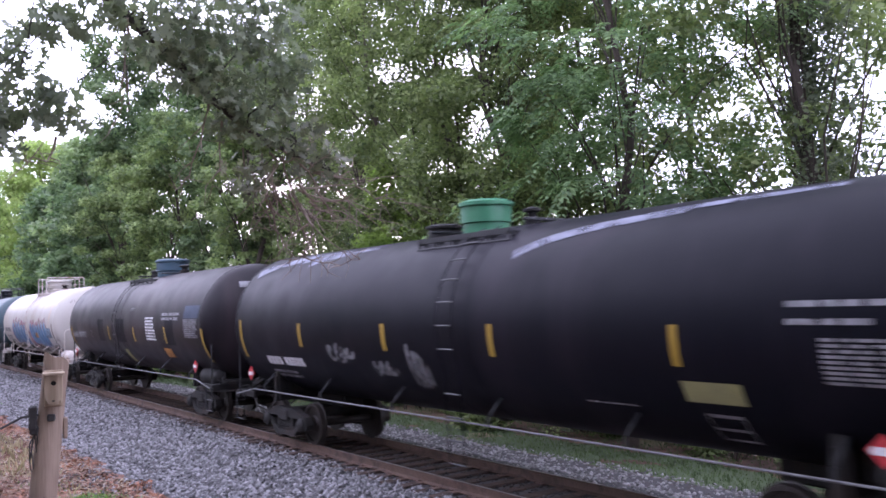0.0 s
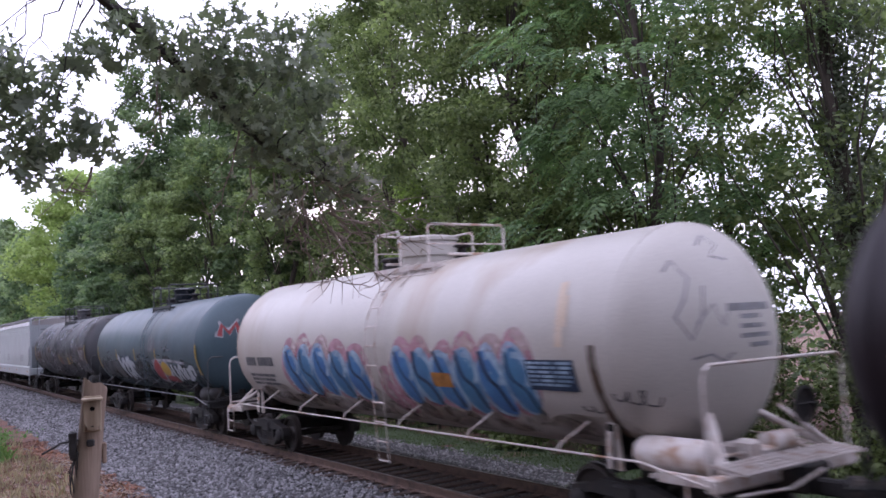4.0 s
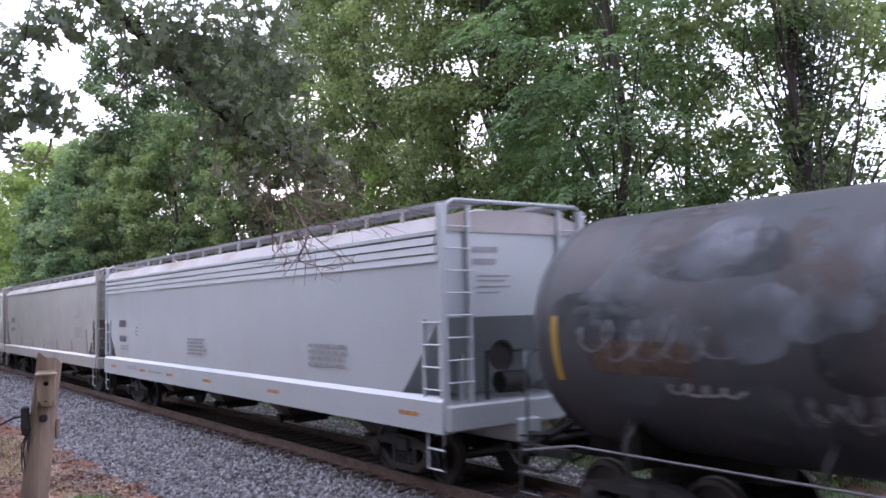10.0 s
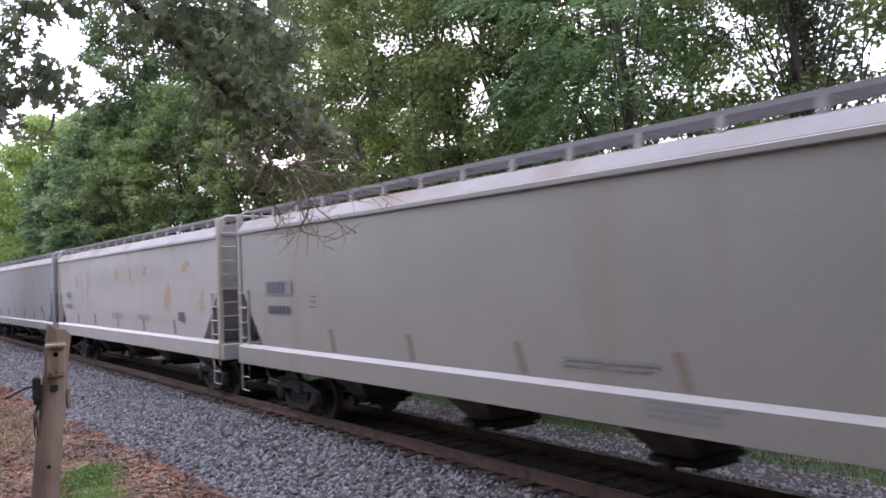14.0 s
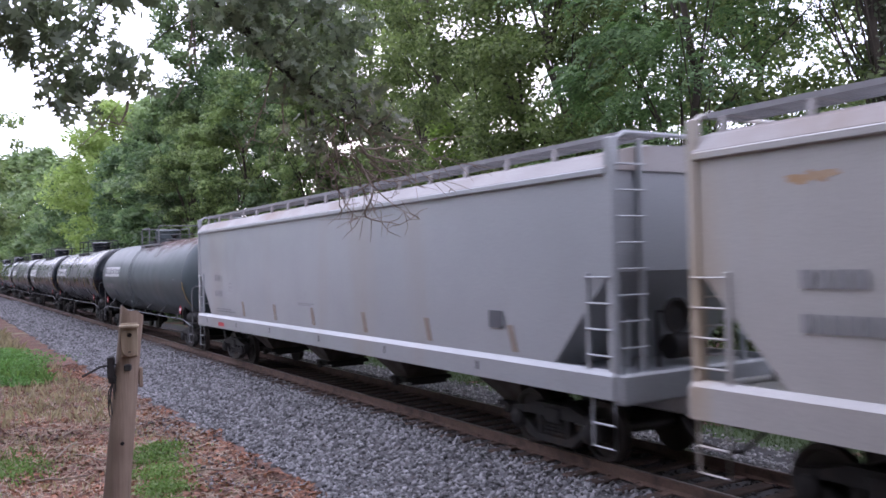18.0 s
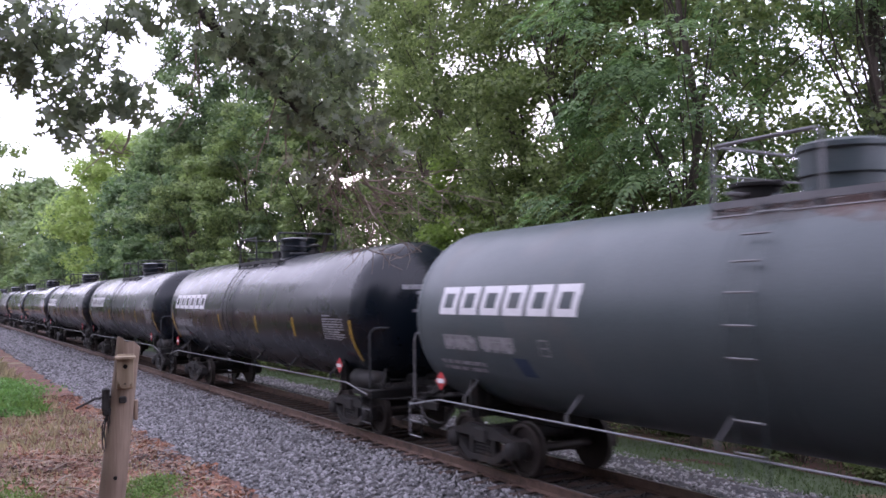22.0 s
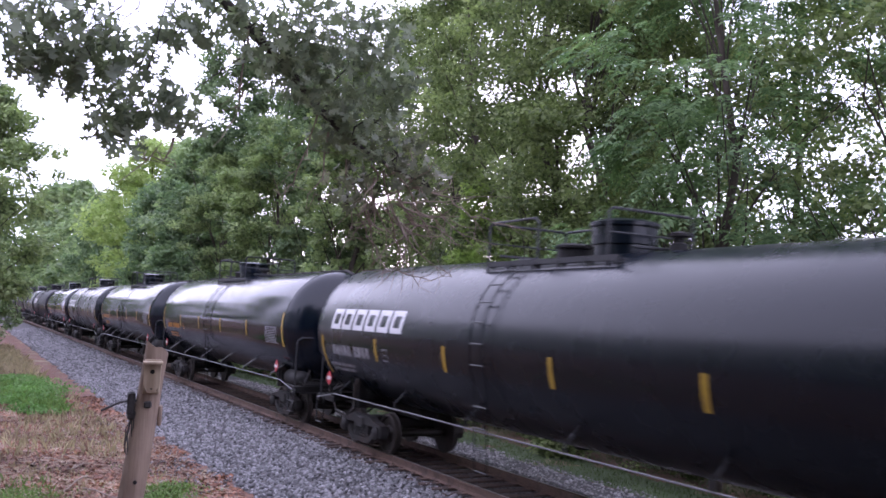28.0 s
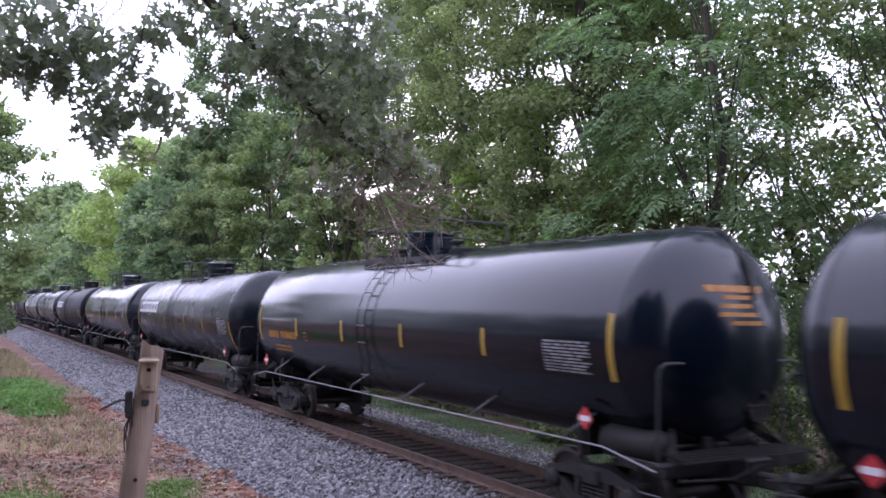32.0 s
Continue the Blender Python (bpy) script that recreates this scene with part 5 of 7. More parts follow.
part("sign_text", writing(2.9, 3.45, -34, -24, 3, 4, lambda a, b, c, d, e, f: skin(a, b, c, d, 0.015, 1)).mesh("sign_text", LETTERDARK), LETTERDARK, car4)
part("brown_panel", skin(6.35, 7.45, -26, 0, 0.0055).mesh("brown_panel", RUSTPATCH), RUSTPATCH, car4, "brown patch behind the data lines")
part("data_panel", writing(6.4, 7.4, -26, -6, 8, 19, lambda a, b, c, d, e, f: skin(a, b, c, d, 0.009, 1)).mesh("data_panel", LETTERGREY), LETTERGREY, car4)
part("notice_frame", outline_box(5.43, 5.82, -47, -33, 0.04).mesh("notice_frame", LETTERWHITE), LETTERWHITE, car4)
part("dark_patch", skin(2.6, 4.0, -28, -2, 0.003).mesh("dark_patch", MATT), MATT, car4, "dark painted-over patch")
for k, (x0, x1, a0, a1, lo, w) in enumerate(((1.0, 4.3, -18, 14, 6, 0.05), (1.4, 3.9, -8, 8, 5, 0.05), (4.5, 6.1, -30, -14, 4, 0.05), (-4.3, -2.9, -46, -28, 4, 0.035), (1.5, 3.9, -62, -40, 6, 0.04), (1.3, 2.6, -40, -26, 4, 0.045), (-7.4, -5.0, -18, 2, 5, 0.04), (-6.0, -5.0, -34, -28, 4, 0.05), (4.4, 5.6, -16, 4, 3, 0.04), (6.3, 7.3, -52, -36, 4, 0.05))):
    part("spray_scribble", scrawl(x0, x1, a0, a1, lo, w, 200 + k, 0.013 + 0.0006 * k).mesh("spray_scribble", SPRAYWHITE if k in (2, 3, 5, 7) else SPRAYGREY), SPRAYGREY, car4, "white sprayed scrawl")
for k, (x0, x1, a0, a1, lo, w) in enumerate(((1.1, 3.6, -14, 10, 7, 0.045), (2.0, 4.2, -2, 15, 6, 0.05), (1.6, 4.4, -58, -42, 7, 0.045), (4.4, 6.0, -29, -14, 6, 0.05), (-4.5, -3.3, -45, -28, 5, 0.04), (6.4, 7.6, -50, -34, 4, 0.07), (7.6, 8.3, -52, -30, 5, 0.06))):
    part("spray_scribble", scrawl(x0, x1, a0, a1, lo, w, 260 + k, 0.0195 + 0.0005 * k).mesh("spray_scribble", SPRAYGREY), SPRAYGREY, car4, "thin white sprayed scrawl")
part("spray_letter", join([ribbon([(-1.5, -30), (-1.7, -45), (-1.45, -60), (-1.2, -45), (-1.5, -30)], 0.12), ribbon([(-0.95, -25), (-1.1, -38), (-0.85, -48), (-0.65, -36), (-0.95, -25)], 0.12), ribbon([(-0.9, -50), (-0.6, -65)], 0.1)]).mesh("spray_letter", SPRAYWHITE), SPRAYWHITE, car4, "white sprayed loops")
part("head_writing", head_lines(h4, -0.6, 0.5, 3.0, 3.7, 6, 5).mesh("head_writing", RUSTORANGE), RUSTORANGE, car4, "orange stencilled lines on the end")
part("head_patch", head_lines(h4, -0.65, 0.2, 3.72, 4.0, 1, 5).mesh("head_patch", RUSTPATCH), RUSTPATCH, car4)


# ---- covered hopper cars ----
def flat(x0, x1, z0, z1, lift=0.006, n=1, y=-1.6):
    return Shape().add([(x0, y - lift, z0), (x1, y - lift, z0), (x1, y - lift, z1), (x0, y - lift, z1)], [(0, 1, 2, 3)])


def hopper_car(label, pitch, coat, ribs=0, sill=(1.13, 1.6)):
    car = tagged(new("hopper_car"), label, "hopper car", "cars of the freight train")
    end = pitch / 2
    xe = end - 0.68
    xb = xe - 1.4
    body = part("body", Shape().prism([(-xb, 1.5), (xb, 1.5), (xe - 0.12, 2.9), (xe - 0.12, 4.31), (-xe + 0.12, 4.31), (-xe + 0.12, 2.9)], -1.58, 1.58, "y").mesh("body", coat), coat, car)
    eave = 4.31
    roof = part("roof", Shape().prism([(-1.63, eave), (-1.63, eave + 0.04), (-1.5, eave + 0.22), (-1.2, eave + 0.31), (-0.5, eave + 0.38), (0.5, eave + 0.38), (1.2, eave + 0.31), (1.5, eave + 0.22), (1.63, eave + 0.04), (1.63, eave)], -xe + 0.08, xe - 0.08).mesh("roof", ROOFGREY), ROOFGREY, car, "dusty pale roof")
    part("hatch_cover", Shape().box((0, 0, eave + 0.42), (2 * xe - 1.4, 0.62, 0.12), 0.03).mesh("hatch_cover", ROOFGREY), ROOFGREY, roof)
    for sy in (-1, 1):
        part("top_chord", Shape().box((0, sy * 1.61, eave - 0.02), (2 * xe - 0.2, 0.08, 0.1), 0.015).mesh("top_chord", coat), coat, car)
        part("side_sill", Shape().prism([(sy * 1.42, sill[0]), (sy * 1.66, sill[0]), (sy * 1.66, sill[1] - 0.08), (sy * 1.6, sill[1]), (sy * 1.5, sill[1])], -xe, xe).mesh("side_sill", coat), coat, car)
        grate = Shape()
        for k in range(9):
            grate.box((0, sy * (0.7 + 0.075 * k), eave + 0.5), (2 * xe - 0.1, 0.03, 0.035 if 0 < k < 8 else 0.07))
        for k in range(int(4 * xe)):
            grate.box((-xe + 0.3 + 0.5 * k, sy * 1.0, eave + 0.49), (0.02, 0.62, 0.02))
        rb = part("running_board", grate.mesh("running_board", GALV), GALV, car, "grey grating walkway along the roof")
        n = 17
        for i in range(n):
            x = -xe + 0.3 + (2 * xe - 0.6) * i / (n - 1)
            part("support", once(("rbs", sy, coat.name), lambda: Shape().prism([(sy * 1.28, eave + 0.24), (sy * 1.36, eave + 0.24), (sy * 1.31, eave + 0.5), (sy * 1.285, eave + 0.5)], -0.035, 0.035).box((0, sy * 1.0, eave + 0.49), (0.06, 0.55, 0.035)).mesh("support", ROOFGREY)), ROOFGREY, rb, "", (x, 0, 0))
    for i in range(ribs):
        z = eave - 0.15 - 0.145 * i
        part("side_rib", Shape().prism([(-1.58, z - 0.06), (-1.645 + 0.012 * i, z - 0.06), (-1.63 + 0.012 * i, z + 0.06), (-1.58, z + 0.075)], -xe + 0.15, xe - 0.15).mesh("side_rib", coat), coat, car)
    for sg in (-1, 1):
        for sy in (-1, 1):
            part("corner_post", Shape().box((sg * (xe - 0.06), sy * 1.56, 2.95), (0.16, 0.12, 3.6), 0.015).mesh("corner_post", coat), coat, car)
            part("inner_post", Shape().box((sg * (xe - 0.06), sy * 1.02, 2.95), (0.08, 0.08, 3.6), 0.012).mesh("inner_post", coat), coat, car)
            lad = part("end_ladder", Shape().box((sg * (xe - 0.55), sy * 1.6, 2.1), (0.07, 0.05, 1.6), 0.01).mesh("end_ladder", coat), coat, car)
            for k in range(9):
                part("rung", Shape().tube([(sg * (xe + 0.04), sy * 1.54, 1.5 + 0.36 * k), (sg * (xe + 0.04), sy * 1.02, 1.5 + 0.36 * k)], 0.016, 6).mesh("rung", coat), coat, lad)
            for k in range(4):
                part("rung", Shape().tube([(sg * (xe - 0.02), sy * 1.64, 1.75 + 0.36 * k), (sg * (xe - 0.55), sy * 1.64, 1.75 + 0.36 * k)], 0.016, 6).mesh("rung", coat), coat, lad)
            part("sill_step", Shape().tube([(sg * (xe - 0.05), sy * 1.6, 1.2), (sg * (xe - 0.05), sy * 1.6, 0.48), (sg * (xe - 0.5), sy * 1.6, 0.48), (sg * (xe - 0.5), sy * 1.6, 1.2)], 0.022, 6).tube([(sg * (xe - 0.05), sy * 1.6, 0.8), (sg * (xe - 0.5), sy * 1.6, 0.8)], 0.018, 6).mesh("sill_step", coat), coat, car)
        part("end_bar", Shape().tube([(sg * (xe + 0.0), -1.5, 4.4), (sg * (xe + 0.0), -1.48, 4.74), (sg * (xe + 0.0), -1.36, 4.82), (sg * (xe + 0.0), 1.36, 4.82), (sg * (xe + 0.0), 1.48, 4.74), (sg * (xe + 0.0), 1.5, 4.4)], 0.035, 7).mesh("end_bar", coat), coat, car)
        part("end_sill", Shape().box((sg * (xe + 0.02), 0, 1.3), (0.2, 3.2, 0.42), 0.03).box((sg * (xe - 0.9), 0, 1.0), (2.2, 0.5, 0.4), 0.03).mesh("end_sill", coat), coat, car)
        part("slope_brace", Shape().box((sg * (xe - 0.75), -0.7, 2.0), (0.1, 0.1, 1.3)).box((sg * (xe - 0.75), 0.7, 2.0), (0.1, 0.1, 1.3)).box((sg * (xe - 1.3), 0, 1.45), (2.2, 2.9, 0.06)).mesh("slope_brace", coat), coat, car)
        part("brake_gear", Shape().turned([(-0.3, 0.1), (-0.28, 0.19), (0.28, 0.19), (0.3, 0.1)], "y", 16, (sg * (xe - 0.5), 0.2, 1.75)).tube([(sg * (xe - 0.3), -0.5, 1.5), (sg * (xe - 0.3), -0.5, 2.3), (sg * (xe - 0.3), 0.3, 2.3)], 0.03, 7).turned([(-0.02, 0.26), (0.02, 0.26), (0.02, 0.22), (-0.02, 0.22)], "x", 20, (sg * (xe - 0.08), -0.35, 2.25)).mesh("brake_gear", GRIMESTEEL), GRIMESTEEL, car)
        part("coupler", Shape().box((sg * (end - 0.45), 0, 0.88), (0.85, 0.16, 0.2), 0.03).box((sg * (end - 0.08), 0.06 * sg, 0.88), (0.3, 0.3, 0.3), 0.06).tube([(sg * (end - 0.7), -0.35, 0.8), (sg * (end - 0.4), -0.4, 0.5), (sg * end, -0.3, 0.42)], 0.03, 8).mesh("coupler", GRIMESTEEL), GRIMESTEEL, car)
        add_truck(car, sg * (end - 2.75))
    cm = Shape().add([(-1.15, -1.4, 1.62), (1.15, -1.4, 1.62), (1.15, 1.4, 1.62), (-1.15, 1.4, 1.62), (-0.3, -0.5, 0.55), (0.3, -0.5, 0.55), (0.3, 0.5, 0.55), (-0.3, 0.5, 0.55)], [(0, 1, 5, 4), (1, 2, 6, 5), (2, 3, 7, 6), (3, 0, 4, 7), (4, 5, 6, 7), (3, 2, 1, 0)])
    cm = cm.mesh("discharge_chute", CHUTE)
    gate = Shape().box((0, 0, 0.5), (0.75, 1.2, 0.09), 0.015).turned([(-0.75, 0.09), (-0.66, 0.1), (-0.62, 0.05), (-0.5, 0.05)], "y", 12, (0.1, 0, 0.47)).box((0.34, 0, 0.42), (0.06, 0.9, 0.08)).mesh("gate", GRIMESTEEL)
    for k in range(4):
        ch = part("discharge_chute", cm, CHUTE, car, "", (xb * (-0.72 + 0.48 * k), 0, 0))
        part("gate", gate, GRIMESTEEL, ch)
    part("centre_sill", Shape().box((0, 0, 1.0), (2 * xe - 1, 0.4, 0.35), 0.03).mesh("centre_sill", STEEL), STEEL, car)
    return car, xe, xb


def stakes(car, xs, height=0.5, lean=-0.14, w=0.07):
    for x in xs:
        part("stake", once(("stake", x, height), lambda: Shape().prism([(x - w, 1.64), (x + w, 1.64), (x + w + lean, 1.64 + height), (x - w + lean, 1.64 + height)], -1.6, -1.58, "y").mesh("stake", STAKE)), STAKE, car, "brown weathered weld strip")


hop5, e5, b5 = hopper_car("pale grey covered hopper car with dark stencilled marks", 22.1, HOP_A, 3, (1.06, 1.64))
run(hop5, -93.8, -115.9)
hop6, e6, b6 = hopper_car("beige-grey covered hopper car with rusty weld strips", 21.7, HOP_B)
run(hop6, -115.9, -137.6)
hop7, e7, b7 = hopper_car("whitish covered hopper car with orange rust stains", 21.3, HOP_C)
run(hop7, -137.6, -158.9)
hop8, e8, b8 = hopper_car("light grey covered hopper car with faint stencils", 22.0, HOP_D, 0, (1.16, 1.56))
run(hop8, -158.9, -180.9)
stakes(hop6, [-5.35, -2.5, 0.4, 3.3, 6.15], 0.44)
stakes(hop6, [8.73], 0.9, -0.22)
stakes(hop7, [-6.2, -3.3, 0.0, 3.15, 6.3], 0.42)
stakes(hop8, [-5.55, -2.88, -0.24, 2.62, 5.32, 8.0], 0.42)


def board(name, shape, material, car, label=""):
    return part(name, shape.mesh(name, material), material, car, label)


board("reporting_mark", glyphs(-8.6, -7.67, 2.66, 2.89, 4, 9, flat), LETTERDARK, hop5)
endm = Shape()
for zz, y0, y1, hh in ((4.02, -0.95, -0.35, 0.1), (3.82, -0.9, -0.4, 0.1), (3.58, -0.8, -0.1, 0.03), (3.5, -0.8, -0.2, 0.03), (3.4, -0.8, -0.1, 0.03), (3.3, -0.8, -0.35, 0.03)):
    endm.box((e5 - 0.114, (y0 + y1) / 2, zz), (0.006, y1 - y0, hh))
board("stencil_text", endm, LETTERGREYDARK, hop5)
board("car_number", glyphs(-8.58, -7.63, 2.18, 2.38, 5, 9, flat), LETTERDARK, hop5)
board("small_writing", writing(-8.43, -7.5, 1.88, 2.06, 2, 3, flat), LETTERGREYDARK, hop5)
board("stencil_square", outline_box(-6.66, -6.42, 2.41, 2.66, 0.015, flat), LETTERDARK, hop5)
board("stencil_text", writing(-1.75, -0.3, 1.92, 2.4, 5, 6, flat), LETTERGREYDARK, hop5)
board("stencil_text", writing(5.6, 7.2, 1.9, 2.4, 4, 9, flat), LETTERGREYDARK, hop5)
for x in (-9.1, -5.75, -3.1, -0.1, 4.0, 9.4):
    board("orange_mark", flat(x - 0.3, x + 0.3, 1.29, 1.36, 0.065), ORANGE, hop5, "orange stripe on the side sill")
board("sill_writing", writing(-7.4, -6.3, 1.3, 1.42, 2, 4, lambda a, b, c, d, e, f: flat(a, b, c, d, 0.066)), LETTERGREYDARK, hop5)
board("sill_writing", writing(-5.1, -3.7, 1.28, 1.36, 1, 5, lambda a, b, c, d, e, f: flat(a, b, c, d, 0.066)), LETTERGREYDARK, hop5)
board("reporting_mark", glyphs(-8.45, -7.34, 2.8, 3.05, 4, 9, flat), LETTERDARK, hop6)
board("car_number", glyphs(-8.45, -7.13, 2.35, 2.53, 6, 9, flat), LETTERDARK, hop6)
board("dark_patch", flat(-8.6, -7.2, 2.76, 3.08, 0.003), LETTERGREYDARK, hop6, "darker repainted patch")
board("stencil_text", writing(6.63, 7.3, 2.95, 3.12, 2, 7, flat), LETTERGREYDARK, hop6)
board("stencil_text", writing(6.69, 7.75, 2.2, 2.62, 5, 8, flat), LETTERGREYDARK, hop6)
board("stencil_square", outline_box(-6.3, -6.05, 2.5, 2.75, 0.015, flat), LETTERDARK, hop6)
board("stencil_text", writing(1.2, 3.1, 1.78, 1.93, 2, 12, flat), LETTERGREYDARK, hop6)
board("sill_writing", writing(2.7, 4.0, 1.25, 1.5, 3, 14, lambda a, b, c, d, e, f: flat(a, b, c, d, 0.066)), LETTERGREYDARK, hop6)


def smear(cx, cz, w, h, seed, lift=0.005, n=20):
    """An uneven rust stain on a flat side."""
    r = random.Random(seed)
    ph = [r.uniform(0, 6.3) for _ in range(3)]
    vs = [(cx, -1.58 - lift, cz)]
    for i in range(n):
        t = 2 * math.pi * i / n
        e = 1 + 0.3 * math.sin(2 * t + ph[0]) + 0.25 * math.sin(5 * t + ph[1]) + 0.2 * math.sin(7 * t + ph[2])
        vs.append((cx + w / 2 * e * math.cos(t), -1.58 - lift, cz + h / 2 * e * math.sin(t)))
    return Shape().add(vs, [(0, 1 + i, 1 + (i + 1) % n) for i in range(n)])


for k, (cx, cz, w, h) in enumerate(((-4.5, 3.45, 0.25, 0.6), (-0.2, 3.5, 0.5, 0.5), (3.3, 3.55, 0.45, 0.3), (7.3, 3.6, 0.6, 0.3), (5.6, 2.7, 0.5, 0.9), (8.6, 2.6, 0.3, 0.8), (-6.5, 3.3, 0.4, 0.5), (1.6, 3.45, 0.3, 0.4), (-8.3, 3.9, 0.5, 0.15), (-4.6, 2.7, 0.12, 1.2))):
    board("rust_stain", smear(cx, cz, w, h, 300 + k), STAINRUST, hop7, "orange-brown rust stain")
board("reporting_mark", glyphs(-8.45, -7.5, 2.72, 2.92, 4, 9, flat), LETTERGREYDARK, hop7)
board("car_number", glyphs(-8.45, -7.3, 2.25, 2.45, 6, 9, flat), LETTERGREYDARK, hop7)
board("dark_square", flat(6.64, 7.14, 2.03, 2.29), LETTERDARK, hop7, "dark square notice")
board("stencil_text", writing(-0.8, 0.6, 1.95, 2.15, 3, 21, flat), LETTERGREYDARK, hop7)
board("stencil_text", writing(2.5, 4.0, 1.95, 2.15, 3, 22, flat), LETTERGREYDARK, hop7)
board("reporting_mark", glyphs(-8.43, -7.74, 2.66, 2.86, 4, 9, flat), LETTERGREYDARK, hop8)
board("car_number", glyphs(-8.43, -7.48, 2.17, 2.35, 5, 9, flat), LETTERGREYDARK, hop8)
board("stencil_square", outline_box(-6.96, -6.7, 2.35, 2.6, 0.015, flat), LETTERGREYDARK, hop8)
board("small_writing", writing(-8.3, -6.3, 1.66, 1.8, 2, 23, flat), LETTERGREYDARK, hop8)
board("stencil_text", writing(-1.2, -0.2, 2.08, 2.16, 2, 24, flat), LETTERGREYDARK, hop8)
board("dark_square", flat(7.3, 7.7, 2.0, 2.28), LETTERDARK, hop8, "dark square notice")
board("red_mark", flat(-7.95, -7.35, 1.24, 1.36, 0.065), RED, hop8, "red stripe on the side sill")
for x in (-9.2, -6.1, -3.2, 0.2, 3.6, 7.0):
    board("sill_hole", flat(x - 0.04, x + 0.04, 1.28, 1.42, 0.066), LETTERDARK, hop8, "dark slot in the side sill")

car9, h9 = emblem_tank_car("weathered grey tank car with a rusty top and white block emblem", -180.9, -200.5, GREYTANK, 11, True, RODGREY, False, dome_x=-0.6)
for k in range(44):
    part("rust_bloom", blob(-1.6 + 9.4 * (k + 0.5) / 44, 70 + 12 * math.sin(k * 1.9), 1.6 + 0.9 * math.sin(k * 0.7), 34 + 14 * math.sin(k * 2.7), 0.002 + 0.0001 * k, 500 + k, 0.25, 22).mesh("rust_bloom", PINKRUST), PINKRUST, car9, "pinkish rust on the upper side")
bars_on(car9, (h9 - 0.15,), -50, -9)
part("dark_panel", skin(-5.5, -5.15, -44, -30, 0.006, 4, -0.12).mesh("dark_panel", SPRAYDARK), SPRAYDARK, car9, "dark slanted patch of fresh paint")
part("faded_number", join([skin(-h9 + 0.6, -h9 + 1.5, -25, -16), skin(-h9 + 1.75, -h9 + 2.7, -25, -16)]).mesh("faded_number", LETTERGREYDARK), LETTERGREYDARK, car9, "pale painted-over patches")
emblem_tank_car("matt black tank car with a white block emblem", -200.5, -219.5, MATT, 21)
emblem_tank_car("matt black tank car with a white block emblem", -219.5, -238.5, MATT, 31)
emblem_tank_car("matt black tank car with a white block emblem", -238.5, -257.7, MATT, 41, bars=(-5.35, -2.35, 0.95, 4.05), off=0.66, half=8.45)
orange_marked_tank_car("glossy black tank car with orange lettering", -257.7, -277.0, 51)
orange_marked_tank_car("glossy black tank car with orange lettering", -277.0, -296.0, 61)
emblem_tank_car("matt black tank car with a white block emblem", -296.0, -315.2, MATT, 71)
orange_marked_tank_car("glossy black tank car with orange lettering", -315.2, -334.4, 81)
for k in range(9):
    front = -334.4 - 19.2 * k
    emblem_tank_car("black tank car far down the train", front, front - 19.2, MATT if k % 3 else BLACK, 91, k % 2 == 0)


# ---- trees ----
def unit(v):
    return v / (np.linalg.norm(v, axis=1)[:, None] + 1e-9)


def leaf_quads(p, ln, up, s, aspect):
    """Bent diamonds: one leaf at each point p, along ln, facing up."""
    side = unit(np.cross(ln, up))
    m = p + np.cross(side, ln) * s[:, None] * 0.08
    w = side * (s * aspect * 0.5)[:, None]
    h = ln * (s * 0.5)[:, None]
    return np.stack([p - h, m + w, p + h, m - w], 1)


def leaf_cloud(centres, radii, n, size, rs, flat_=0.6, droop=0.0, aspect=0.55):
    """n leaves in sprays within clumps."""
    k = rs.choice(len(centres), n, p=radii ** 2 / (radii ** 2).sum())
    d = unit(rs.normal(size=(n, 3)))
    p = centres[k] + d * (radii[k] * rs.uniform(0.02, 1.0, n) ** 0.42)[:, None] * np.array([1, 1, flat_])
    ln = rs.normal(size=(n, 3)) * np.array([1, 1, 0.5]) + d * 0.6
    ln[:, 2] -= droop
    up = rs.normal(size=(n, 3)) * 0.35 + d * 0.8 + np.array([0, 0, 0.75])
    return leaf_quads(p, unit(ln), up, size * rs.uniform(0.6, 1.35, n), aspect)


def fronds(centres, radii, n, length, rs, pairs=7):
    """Drooping feathery fronds: each a bent stalk line with paired narrow leaflets."""
    k = rs.choice(len(centres), n, p=radii ** 2 / (radii ** 2).sum())
    d = unit(rs.normal(size=(n, 3)) * np.array([1, 1, 0.5]))
    root = centres[k] + d * (radii[k] * rs.uniform(0.1, 0.8, n))[:, None] * np.array([1, 1, 0.5])
    out = unit(centres[k] * np.array([1, 1, 0]) * 0.5 + d * 1.2 + np.array([0, 0, 0.35]))
    lf = length * rs.uniform(0.7, 1.25, n)
    side = unit(np.cross(out, np.array([0, 0, 1.0]) + rs.normal(size=(n, 3)) * 0.2))
    got = []
    for i in range(pairs):
        u = (i + 0.6) / pairs
        p = root + out * (lf * u)[:, None] + np.array([0, 0, -1.0]) * (lf * 0.75 * u * u)[:, None]
        along = unit(out + np.array([0, 0, -1.5 * u]))
        for sg in (-1, 1):
            ll = lf * 0.3 * (1.05 - 0.6 * abs(u - 0.4)) * rs.uniform(0.8, 1.2, n)
            ln = unit(side * sg + along * 0.55 + np.array([0, 0, -0.25]))
            got.append(leaf_quads(p + ln * (ll * 0.5)[:, None], ln, np.cross(ln, along) * sg + rs.normal(size=(n, 3)) * 0.15, ll, 0.42))
    return np.concatenate(got)


